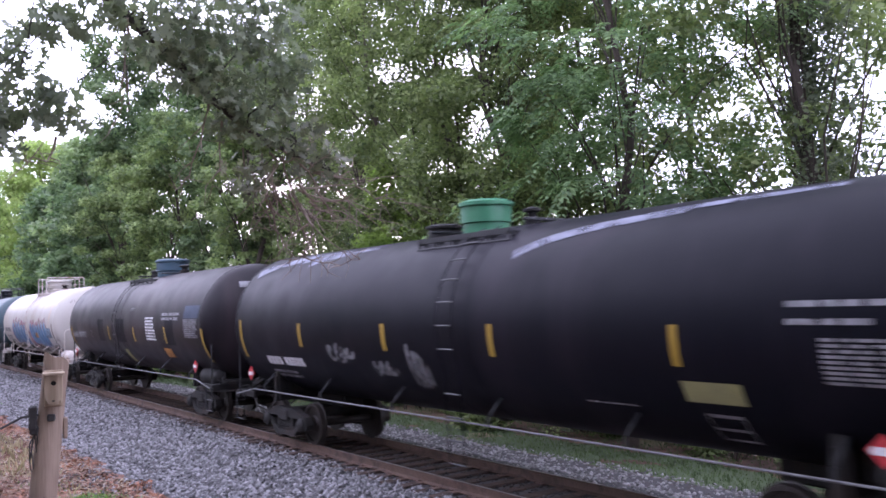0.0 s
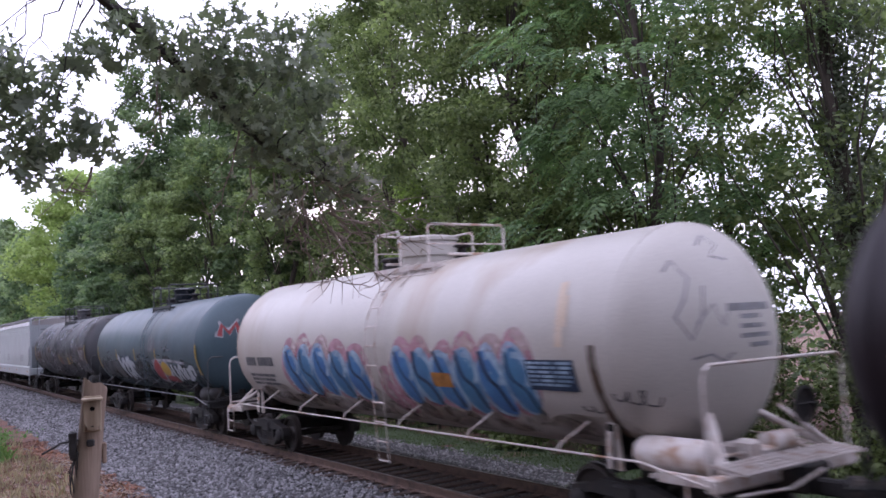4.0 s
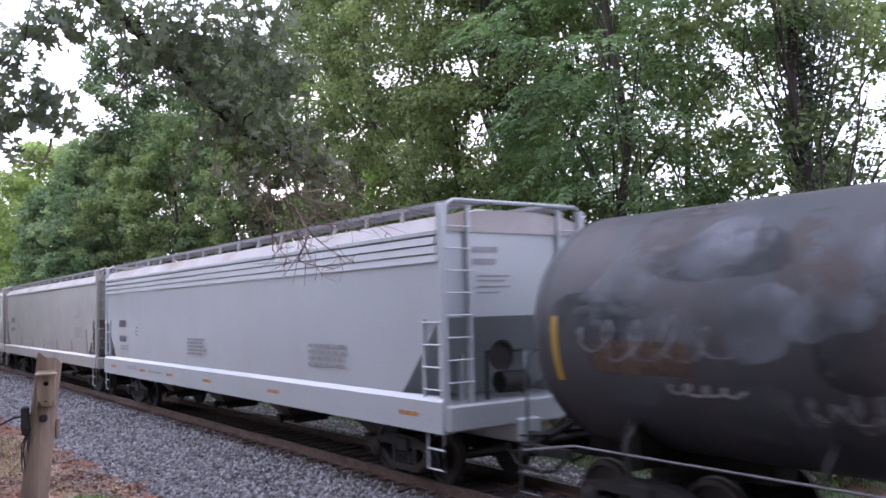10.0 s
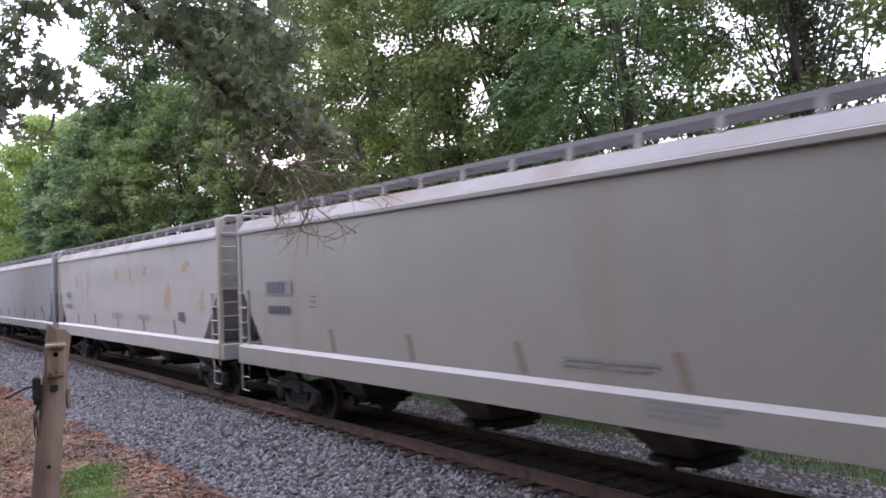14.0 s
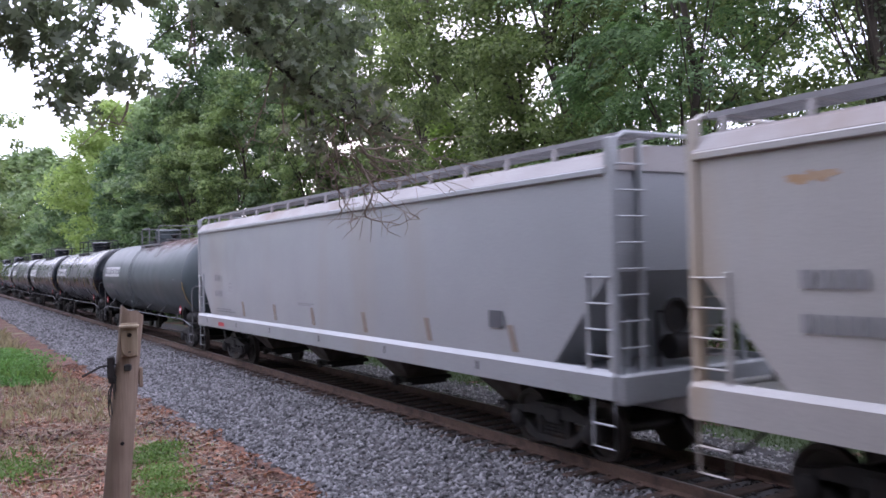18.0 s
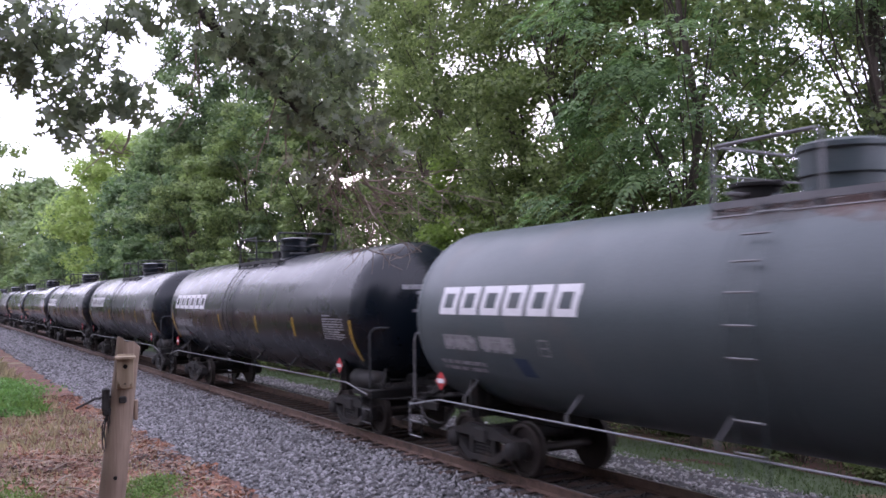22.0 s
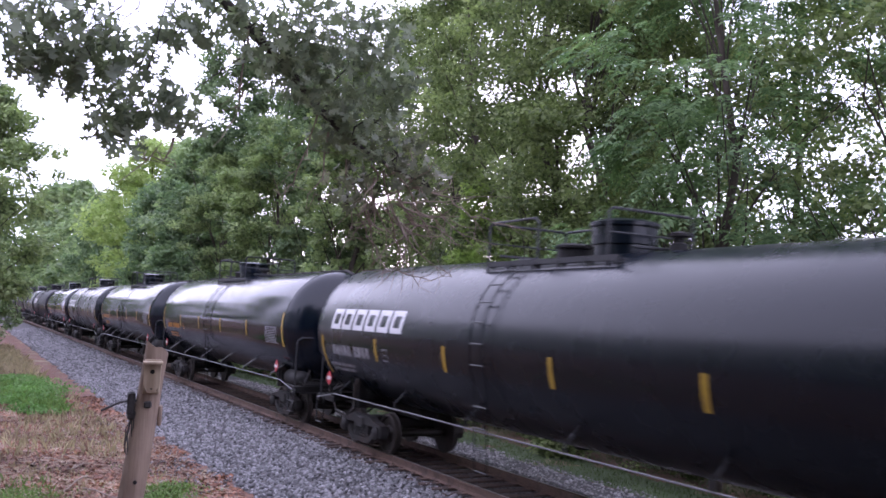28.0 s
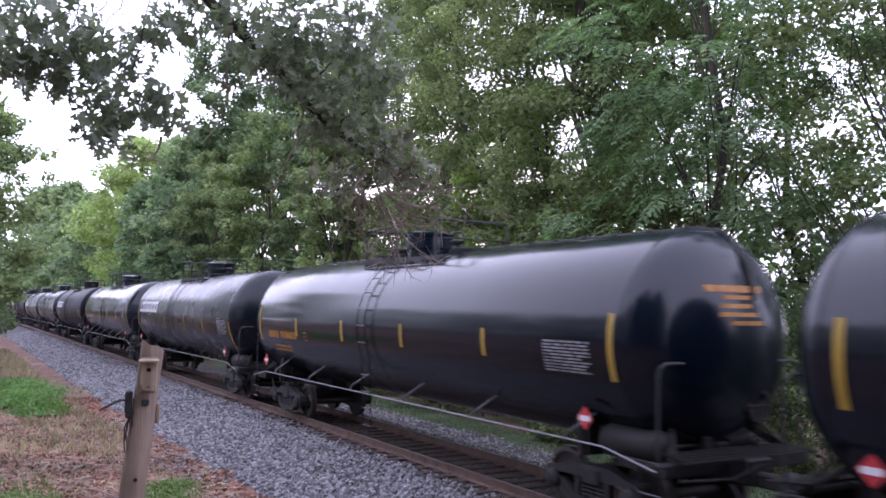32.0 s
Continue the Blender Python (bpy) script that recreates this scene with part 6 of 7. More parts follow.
def crown_points(h, r, base, count, rs, top=0.35, clump=0.6):
    """Clump centres inside an uneven crown that stays broad to near its top, and their radii."""
    out, rad = [], []
    while len(out) < count:
        z = rs.uniform(0, 1)
        q = math.sqrt(rs.uniform(0, 1)) ** 0.7
        w = rs.uniform(0, 2 * math.pi)
        env = math.sin(math.pi * min(0.12 + z * 0.86, 0.985)) ** top
        wob = 0.72 + 0.6 * noise.noise((math.cos(w) * 1.3 + h, math.sin(w) * 1.3, z * 4 + r * 3))
        rr = r * env * wob * q
        p = (rr * math.cos(w), rr * math.sin(w), base + z * (h - base))
        if noise.noise((p[0] * 0.42 + h, p[1] * 0.42, p[2] * 0.5)) < -0.24:
            continue
        out.append(p)
        rad.append(rs.uniform(0.5, 1.45) * clump)
    return np.array(out), np.array(rad)


def limbs(shape, foot, top, r, tips, rs):
    """A trunk that tapers from foot to top, with limbs that reach for the tips."""
    foot, top = Vector(foot), Vector(top)
    pts = []
    for i in range(9):
        u = i / 8
        w = 0.25 * (1 - abs(2 * u - 1)) * (foot - top).length * 0.11
        pts.append(foot.lerp(top, u) + Vector((rs.normal() * w, rs.normal() * w, 0)))
    shape.tube(pts, r, 10, True, r * 0.18)
    for tip in tips:
        tip = Vector(tip)
        u = min(max((tip.z - foot.z) / (top.z - foot.z) - 0.22, 0.15), 0.85)
        a = pts[int(u * 8)]
        mid = a.lerp(tip, 0.5) + Vector((rs.normal() * 0.3, rs.normal() * 0.3, 0.35))
        rr = r * 0.3 * (1 - u * 0.6)
        shape.tube([a, a.lerp(mid, 0.5) + Vector((0, 0, 0.1)), mid, mid.lerp(tip, 0.5), tip], rr, 6, False, rr * 0.15)


def tree_kind(h, r, base, n, size, leaf, seed, trunk_r=0.22, clumps=70, flat_=0.6, aspect=0.55, droop=0.0, top=0.35, clump=0.6, frond=0):
    rs = np.random.default_rng(seed)
    c, rad = crown_points(h, r, base, clumps, rs, top, clump)
    tr = Shape()
    limbs(tr, (0, 0, -0.9), (rs.normal() * 0.4, rs.normal() * 0.4, h * 0.92), trunk_r, c[:34], rs)
    cloud = fronds(c, rad, frond, size, rs) if frond else leaf_cloud(c, rad, n, size, rs, flat_, droop, aspect)
    return tr.mesh("trunk", BARK), quads("crown", cloud, leaf)


KINDS = {
    "broad": tree_kind(19, 4.6, 3.0, 37000, 0.175, LEAF_MID, 1, 0.19, 230, 0.6, 0.66, clump=0.78),
    "dark": tree_kind(19, 4.6, 0.5, 30000, 0.27, LEAF_DARK, 2, 0.24, 240, 0.6, clump=0.72),
    "pale": tree_kind(17, 4.2, 0.4, 32000, 0.24, LEAF_PALE, 3, 0.2, 240, 0.55, 0.62, clump=0.66),
    "yellow": tree_kind(21, 7.0, 1.0, 26000, 0.46, LEAF_YELLOW, 4, 0.25, 330, 0.7, top=0.4, clump=1.15),
    "fern": tree_kind(18, 4.8, 2.2, 0, 0.62, LEAF_FERN, 5, 0.16, 260, clump=0.8, frond=3700),
    "far": tree_kind(20, 5.5, 0.2, 15000, 0.5, LEAF_FAR, 6, 0.25, 220, 0.6, top=0.5, clump=1.05),
    "fardark": tree_kind(18, 5.5, 0.2, 15000, 0.5, LEAF_FARDARK, 8, 0.25, 220, 0.6, top=0.5, clump=1.05),
    "thin": tree_kind(20, 4.6, 3.0, 32000, 0.165, LEAF_MID, 9, 0.15, 210, 0.6, 0.66, clump=0.72),
    "sparse": tree_kind(20, 4.4, 4.0, 13000, 0.17, LEAF_MID, 14, 0.18, 170, 0.6, 0.62, clump=0.55),
    "young": tree_kind(8.6, 1.9, 2.2, 9000, 0.17, LEAF_YOUNG, 15, 0.06, 80, 0.6, 0.62, clump=0.5),
    "bush": tree_kind(4.6, 2.4, -0.3, 9000, 0.16, LEAF_MID, 10, 0.06, 90, 0.7, clump=0.5),
    "nearside": tree_kind(20, 5.6, 4.6, 22000, 0.36, LEAF_PALE, 13, 0.25, 240, 0.6, 0.62, top=0.5, clump=1.0),
    "distant": tree_kind(20, 6.0, 0.2, 6000, 0.85, LEAF_FAR, 11, 0.25, 150, 0.65, top=0.5, clump=1.25),
    "offview": tree_kind(20, 6.5, 1.5, 17000, 0.5, LEAF_DARK, 12, 0.3, 220, 0.8, 0.7, top=0.5, clump=1.4),
}


def tree(kind, x, y, turn=0.0, scale=1.0, label="", name="tree", category="tree"):
    tr, cr = KINDS[kind]
    t = tagged(new(name), label, category, "trees beside the track")
    t.matrix_basis = Matrix.Translation((x, y, ground_z(x, y))) @ Matrix.Rotation(radians(turn), 4, "Z")
    t.scale = (scale, scale, scale)
    part("trunk", tr, BARK, t)
    part("crown", cr, LEAF_MID, t)
    return t


SLENDER, BROAD, FEATHER = "slender tree with thin green foliage", "tall broad-leaved tree with loose foliage", "tall tree with feathery drooping leaves"
PALE, DARKT, LINE, NEARSIDE = "pale green leafy tree beside the track", "dense dark green tree", "leafy green tree along the line", "leafy green tree on the near side of the line"
# trees out of view, added to shade the train and darken tank reflections
UNSEEN = "unseen leafy tree added for shade and reflections"
for x, y, kind, turn, sc, label in [
    (-8.0, 24.5, "sparse", 240, 1.05, SLENDER), (-7.0, 19.5, "dark", 40, 0.48, "low dark green tree behind the verge"), (-2.5, 19.0, "dark", 140, 0.5, "low dark green tree behind the verge"), (-13.5, 22.5, "sparse", 90, 1.0, SLENDER), (-22.0, 21.5, "broad", 310, 1.0, BROAD), (-10.0, 17.2, "sparse", 10, 0.95, "slender tree with ivy round its trunk"),
    (-14.6, 16.0, "fern", 0, 1.0, FEATHER), (-17.5, 22.5, "thin", 70, 1.05, SLENDER), (-20.6, 17.0, "broad", 130, 0.95, BROAD), (-25.4, 16.2, "young", 0, 1.0, "young tree with bright yellow-green leaves"),
    (-24.5, 17.6, "broad", 200, 1.0, BROAD), (-27.5, 23.0, "thin", 150, 1.1, SLENDER), (-30.8, 18.2, "thin", 300, 1.0, "dark-trunked tree with thin upper foliage"),
    (-34.5, 20.5, "broad", 20, 1.05, BROAD), (-38.5, 16.8, "pale", 0, 0.95, PALE), (-41.0, 21.0, "broad", 100, 1.1, BROAD),
    (-45.0, 17.5, "dark", 0, 1.0, DARKT), (-49.5, 15.8, "pale", 120, 0.9, PALE), (-54.0, 19.0, "dark", 90, 1.1, DARKT),
    (-59.0, 15.6, "pale", 240, 0.85, PALE), (-61.5, 17.0, "dark", 200, 1.22, DARKT), (-70.0, 15.8, "fardark", 300, 0.8, DARKT),
    (-76.0, 18.5, "far", 0, 0.98, LINE), (-84.0, 16.5, "fardark", 60, 0.9, DARKT), (-90.0, 21.0, "far", 110, 1.05, LINE),
    (-99.0, 18.0, "yellow", 0, 1.05, "tall tree with yellow-green foliage"), (-110.0, 19.0, "far", 140, 1.0, LINE),
    (-122.0, 17.0, "fardark", 10, 1.0, DARKT), (-136.0, 18.0, "distant", 200, 1.0, LINE), (-152.0, 17.0, "distant", 80, 1.0, DARKT),
    (-172.0, 18.0, "distant", 10, 1.3, LINE), (-196.0, 16.0, "distant", 50, 1.4, LINE), (-225.0, 17.0, "distant", 250, 1.45, LINE),
    (-50.0, 0.6, "nearside", 90, 0.72, NEARSIDE), (-68.0, 1.2, "far", 250, 0.55, NEARSIDE), (-92.0, 1.2, "fardark", 20, 0.62, NEARSIDE),
    (-118.0, 2.0, "far", 10, 0.65, NEARSIDE), (-150.0, 2.5, "distant", 170, 0.7, NEARSIDE), (-190.0, 2.0, "distant", 170, 1.0, NEARSIDE),
    (-235.0, 5.0, "distant", 170, 1.0, NEARSIDE),
    (-272.0, 9.5, "distant", 70, 1.0, "leafy green tree where the line curves away"),
    (-300.0, 2.0, "distant", 30, 1.1, NEARSIDE), (-300.0, 20.0, "distant", 100, 1.1, LINE), (-262.0, 17.0, "distant", 180, 1.0, LINE),
    (4.5, -6.5, "offview", 0, 1.0, UNSEEN), (10.5, 0.0, "offview", 0, 0.9, UNSEEN), (10.0, -7.5, "offview", 120, 1.0, UNSEEN), (2.0, -15.5, "offview", 200, 1.05, UNSEEN), (16.5, -1.5, "offview", 50, 0.95, UNSEEN), (-1.5, -10.5, "offview", 80, 0.95, UNSEEN), (6.5, -14.0, "distant", 20, 1.0, UNSEEN), (14.0, -12.0, "distant", 75, 1.0, UNSEEN),
    (-9.5, -16.5, "distant", 100, 0.9, UNSEEN), (24.0, -6.0, "distant", 130, 0.95, UNSEEN), (-17.0, -21.0, "distant", 30, 0.8, UNSEEN), (-24.0, -25.0, "distant", 150, 0.85, UNSEEN), (-32.0, -27.0, "distant", 60, 0.85, UNSEEN),
    (-40.0, -28.0, "distant", 200, 0.85, UNSEEN), (-48.0, -27.0, "distant", 10, 0.85, UNSEEN), (-57.0, -25.0, "distant", 250, 0.85, UNSEEN), (-66.0, -23.0, "distant", 300, 0.85, UNSEEN), (-76.0, -20.0, "distant", 120, 0.85, UNSEEN), (-88.0, -15.0, "distant", 40, 0.85, UNSEEN),
]:
    tree(kind, x, y, turn, sc, label)
for i, x in enumerate(steps(-66, 7, 2.7)):
    tree("bush", x, 16.9 + 0.7 * math.sin(i * 2.1), i * 77, 0.7 + 0.35 * ((i * 37) % 10) / 10, "leafy green bush below the trees", "bush", "bush")

rs_w = np.random.default_rng(21)
wc = np.stack([rs_w.uniform(-150, 22, 260), rs_w.uniform(22, 34, 260), rs_w.uniform(0, 6.5, 260)], 1)
woods = new("far_woods", quads("far_woods", leaf_cloud(wc, np.full(260, 2.2), 30000, 0.5, rs_w, 0.8), LEAF_DARK))
tagged(woods, "low green undergrowth of the woods behind the trees", "undergrowth", kind="stuff")

# ivy climbing two trunks
for ix, iy, h in ((-10.0, 17.2, 9.5), (-30.8, 18.2, 6.0)):
    c = np.stack([ix + rs_w.normal(0, 0.3, 90), iy + rs_w.normal(0, 0.3, 90), rs_w.uniform(0.2, h, 90)], 1)
    ivy = new("ivy", quads("ivy", leaf_cloud(c, np.full(90, 0.5), 7000, 0.14, rs_w, 1.0), LEAF_OAK))
    tagged(ivy, "dark ivy climbing a slender trunk", "ivy", kind="stuff")


# ---- grass, litter and stones ----
def blades(n, xs, ys, height, material, name, label, seed, patch=None):
    rs = np.random.default_rng(seed)
    out = []
    while len(out) < n:
        x, y = rs.uniform(*xs), rs.uniform(*ys)
        if patch is not None and noise.noise((x * patch[0], y * patch[0], patch[1])) < patch[2]:
            continue
        z = ground_z(x, y)
        h = height * rs.uniform(0.5, 1.3)
        w = rs.uniform(0, 6.28)
        lx, ly = rs.normal(0, 0.35, 2) * h
        b = 0.012 + 0.02 * h
        c, s = math.cos(w) * b, math.sin(w) * b
        out.append(((x - c, y - s, z - 0.02), (x + c, y + s, z - 0.02), (x + lx * 0.4 + c * 0.6, y + ly * 0.4 + s * 0.6, z + h * 0.7), (x + lx, y + ly, z + h)))
    return tagged(new(name, quads(name, np.array(out), material)), label, name.replace("_", " "), kind="stuff")


verge = sheet("grass_verge", steps(-180, -52, 4) + steps(-50, 8, 1.0), steps(13.35, 17.75, 0.4), VERGE, 0.008)
tagged(verge, "short green grass verge beyond the track", "grass", kind="structure")
blades(34000, (-48, 4), (13.4, 17.2), 0.07, FARGRASS, "grass", "green grass strip beyond the track", 31)
blades(900, (-35, -22), (1.2, 4.2), 0.24, DRYGRASS, "dry_grass", "tall straw-coloured grass beside the green weeds", 36, (0.5, 7.0, -0.12))
blades(250, (-19.5, -15.5), (0.6, 1.9), 0.14, WEEDS, "grass", "short green grass at the foot of the bank", 37, (0.8, 1.0, -0.1))
blades(2500, (-39, -30), (1.0, 3.3), 0.35, WEEDS, "grass", "green grass among the weeds on the bank", 32, (0.45, 4.0, -0.05))
blades(1500, (-34, -15), (0.4, 4.2), 0.12, DRYGRASS, "dry_grass", "dry straw-coloured grass scattered on the bank", 33, (0.8, 9.0, 0.05))
blades(500, (-21, -9), (1.9, 4.7), 0.06, WEEDS, "grass", "low green weeds behind the post", 34, (0.9, 2.0, 0.08))
blades(3500, (-70, -39), (0.5, 3.6), 0.4, DRYGRASS, "dry_grass", "dry grass along the far bank", 35, (0.3, 2.0, -0.1))

rs_l = np.random.default_rng(41)
lit = []
while len(lit) < 36000:
    x, y = rs_l.uniform(-36, -9), rs_l.uniform(-0.5, 5.9)
    if y > 5.2 + 0.5 * noise.noise((x * 1.1, 0.3, 2)) - 0.4 * smooth((-x - 14) / 30):
        continue
    z = ground_z(x, y) + 0.012 + rs_l.uniform(0, 0.03)
    s = rs_l.uniform(0.02, 0.075)
    d = rs_l.normal(size=3) * (1, 1, 0.35)
    d /= np.linalg.norm(d)
    e = np.cross(d, rs_l.normal(size=3) * 0.4 + (0, 0, 1))
    p = np.array((x, y, z))
    lit.append((p - d * s, p + e * s * 0.45 + (0, 0, s * 0.2), p + d * s, p - e * s * 0.45 + (0, 0, s * 0.2)))
tagged(new("leaf_litter", quads("leaf_litter", np.array(lit), LEAF_DRY)), "dry brown fallen leaves on the soil", "leaf litter", kind="stuff")

straw = []
while len(straw) < 7000:
    x, y = rs_l.uniform(-30, -9), rs_l.uniform(-0.3, 5.0)
    w, l_ = rs_l.uniform(0, 6.28), rs_l.uniform(0.05, 0.2)
    p = np.array((x, y, ground_z(x, y) + rs_l.uniform(0.03, 0.07)))
    d = np.array((math.cos(w), math.sin(w), rs_l.normal(0, 0.12))) * l_
    e = np.array((-math.sin(w), math.cos(w), 0.3)) * 0.006
    straw.append((p - d - e, p - d + e, p + d + e, p + d - e))
tagged(new("straw", quads("straw", np.array(straw), STRAW)), "pale dry stems strewn over the leaf litter", "straw", kind="stuff")


def weeds(name, label, spots, n, size, material, seed):
    """Low leafy plants in loose patches."""
    rs = np.random.default_rng(seed)
    c = np.array([(x, y, ground_z(x, y) + h * 0.5) for x, y, r, h in spots])
    k = rs.choice(len(spots), n)
    r = np.array([q[2] for q in spots])[k]
    h = np.array([q[3] for q in spots])[k]
    o = rs.normal(size=(n, 2)) * 0.45
    pts = c[k] + np.stack([o[:, 0] * r, o[:, 1] * r, rs.uniform(-0.5, 0.5, n) * h * np.exp(-(o ** 2).sum(1))], 1)
    ln = unit(rs.normal(size=(n, 3)) + (0, 0, 0.5))
    tagged(new(name, quads(name, leaf_quads(pts, ln, rs.normal(size=(n, 3)) * 0.5 + (0, 0, 0.9), size * rs.uniform(0.6, 1.4, n), 0.5), material)), label, name.replace("_", " "), kind="stuff")


weeds("weeds", "bright green leafy weeds on the bank", [(-36.5, 2.6, 1.6, 0.5), (-34.0, 2.0, 1.3, 0.45), (-38.5, 2.2, 1.5, 0.55), (-32.0, 1.7, 1.2, 0.35), (-30.5, 2.3, 0.9, 0.25)], 9000, 0.13, GRASS, 71)
weeds("weeds", "low green weeds in the leaf litter behind the post", [(-15.4, 3.4, 0.6, 0.2), (-16.6, 3.6, 0.6, 0.2), (-14.3, 3.2, 0.5, 0.16), (-17.6, 3.9, 0.6, 0.16), (-17.3, 1.1, 0.8, 0.2), (-13.4, 3.0, 0.4, 0.12)], 6500, 0.06, WEEDS, 72)

OCT = np.array([(1, 0, 0), (-1, 0, 0), (0, 1, 0), (0, -1, 0), (0, 0, 1), (0, 0, -1)], float)
OCT_F = np.array([(0, 2, 4), (2, 1, 4), (1, 3, 4), (3, 0, 4), (2, 0, 5), (1, 2, 5), (3, 1, 5), (0, 3, 5)])


def stones(name, label, n, xs, ys, size, material, seed, test):
    rs = np.random.default_rng(seed)
    pts = []
    while len(pts) < n:
        x = xs[1] - (xs[1] - xs[0]) * rs.uniform(0, 1) ** 1.35
        y = rs.uniform(*ys)
        if test(x, y):
            pts.append((x, y, ground_z(x, y) + rs.uniform(-0.006, 0.026)))
    pts = np.array(pts)
    base = OCT[None] * rs.uniform(0.55, 1.2, (n, 6, 1)) + rs.normal(0, 0.22, (n, 6, 3))
    w = rs.uniform(0, 6.28, n)
    rot = np.zeros((n, 3, 3))
    rot[:, 0, 0], rot[:, 0, 1], rot[:, 1, 0], rot[:, 1, 1], rot[:, 2, 2] = np.cos(w), -np.sin(w), np.sin(w), np.cos(w), 1
    tilt = rs.uniform(0, 6.28, n)
    rx = np.zeros((n, 3, 3))
    rx[:, 0, 0], rx[:, 1, 1], rx[:, 1, 2], rx[:, 2, 1], rx[:, 2, 2] = 1, np.cos(tilt), -np.sin(tilt), np.sin(tilt), np.cos(tilt)
    v = np.einsum("nij,njk,nlk->nli", rot, rx, base) * (size * rs.uniform(0.6, 1.5, n))[:, None, None] * np.array([1, 1, 0.8]) + pts[:, None]
    me = bpy.data.meshes.new(name)
    f = (OCT_F[None] + 6 * np.arange(n)[:, None, None]).reshape(-1, 3)
    me.vertices.add(n * 6)
    me.vertices.foreach_set("co", v.astype(np.float32).ravel())
    me.loops.add(len(f) * 3)
    me.loops.foreach_set("vertex_index", f.astype(np.int32).ravel())
    me.polygons.add(len(f))
    me.polygons.foreach_set("loop_start", np.arange(0, len(f) * 3, 3, dtype=np.int32))
    me.polygons.foreach_set("loop_total", np.full(len(f), 3, dtype=np.int32))
    me.materials.append(material)
    me.update(calc_edges=True)
    return tagged(new(name, me), label, "ballast stones", kind="stuff")


stones("ballast_stones", "crushed grey ballast stones beside the rails", 38000, (-44, 6), (4.7, 8.5), 0.05, STONE, 51, in_ballast)
stones("ballast_stones", "crushed grey ballast stones along the line", 14000, (-110, -42), (4.7, 8.5), 0.075, STONE, 55, in_ballast)
stones("loose_stones", "grey stones strewn over the soil beside the ballast", 1500, (-34, -6), (3.9, 6.3), 0.042, STONE, 54, lambda x, y: not in_ballast(x, y) and noise.noise((x * 0.8, y * 0.8, 3)) > -0.15)
stones("ballast_stones", "dark ballast stones between the ties, darkened for the train's shade", 6000, (-34, -5), (8.3, 10.8), 0.038, SHADESTONE, 52, in_ballast)
stones("gravel_stones", "pale gravel on the far side of the track", 11000, (-44, 2), (10.7, 13.7), 0.042, PALESTONE, 53, lambda x, y: True)

# ---- post with a birdhouse ----
post = thing("fence_post", None, "weathered wooden post with cable ends stapled to it", "post")
px, py = -6.115, 1.175
pz = ground_z(px, py)
axis = Vector((0.02, -0.1, 0))


def on_post(z):
    return Vector((px, py, z)) + axis * (2.75 - z)


ps = Shape()
n_side, rings = 18, 16
for i in range(rings + 1):
    u = i / rings
    z = pz - 0.3 + (2.81 - pz + 0.3) * u
    c = on_post(z)
    for k in range(n_side):
        w = 2 * math.pi * k / n_side
        r = 0.106 - 0.031 * u + 0.0035 * math.sin(3 * w + u * 4) + 0.002 * math.sin(7 * w + 9 * u)
        top = -0.035 * math.sin(w - 0.15) + 0.012 * math.sin(4 * w) if i == rings else 0
        ps.v.append((c.x + r * math.cos(w), c.y + r * math.sin(w), z + top))
for i in range(rings):
    for k in range(n_side):
        j = (k + 1) % n_side
        ps.f.append((i * n_side + k, i * n_side + j, i * n_side + n_side + j, i * n_side + n_side + k))
        ps.s.append(True)
ps.f += [tuple(range(rings * n_side, (rings + 1) * n_side))]
ps.s += [False]
part("post_body", ps, POSTWOOD, post)
toward = Vector((0.98, -0.19, 0))
across = Vector((0.19, 0.98, 0))
face = Matrix((across, -toward, Vector((0, 0, 1)))).transposed()
for z, dy in ((1.92, 0.01),):
    part("knot", Shape().turned([(-0.004, 0.012), (0.003, 0.014), (0.005, 0.006)], "y", 10).mesh("knot", DARKHOLE), DARKHOLE, post, "dark knot in the wood").matrix_basis = Matrix.Translation(on_post(z) + toward * 0.089 + across * dy) @ face.to_4x4()
part("bracket", Shape().box(on_post(2.43) + toward * 0.085 + across * 0.005, (0.05, 0.04, 0.045), 0.008, face).mesh("bracket", CABLE), CABLE, post, "black cable clamp")
part("bracket", Shape().box(on_post(2.35) + across * 0.095, (0.03, 0.04, 0.14), 0.008, face).mesh("bracket", POSTWOOD), POSTWOOD, post, "small wooden block on the side")
o = on_post(2.45) - across * 0.07 + toward * 0.03
part("cable_box", Shape().box(o - across * 0.035 + Vector((0, 0, -0.02)), (0.05, 0.06, 0.16), 0.012, face).box(o - across * 0.02 + Vector((0, 0, -0.1)), (0.07, 0.05, 0.06), 0.012, face).mesh("cable_box", CABLE), CABLE, post, "black plastic cable joint")
part("cable", Shape().tube([o, o - across * 0.1 + Vector((0, 0, -0.01)), o - across * 0.22 + Vector((0, 0, -0.07))], 0.008, 6), CABLE, post, "stiff black cable end")
for k in range(4):
    pts = [o + Vector((0, 0, -0.08)) - across * (0.01 * k)]
    for i in range(1, 9):
        u = i / 8
        pts.append(o - across * (0.02 + 0.035 * math.sin(u * 3.1 + k)) + toward * (0.01 * k) + Vector((0, 0, -0.08 - (0.22 + 0.06 * k) * math.sin(u * math.pi))))
    part("cable", Shape().tube(pts, 0.0045, 5), CABLE, post, "thin black cable loop")

house = thing("birdhouse", None, "pale wooden birdhouse with a round hole fixed to a post", "birdhouse")
hb = on_post(2.625) + toward * 0.13


def hbox(dx, dy, dz, sx, sy, sz, b=0.003):
    return Shape().box(hb + across * dx + toward * dy + Vector((0, 0, dz)), (sx, sy, sz), b, face)


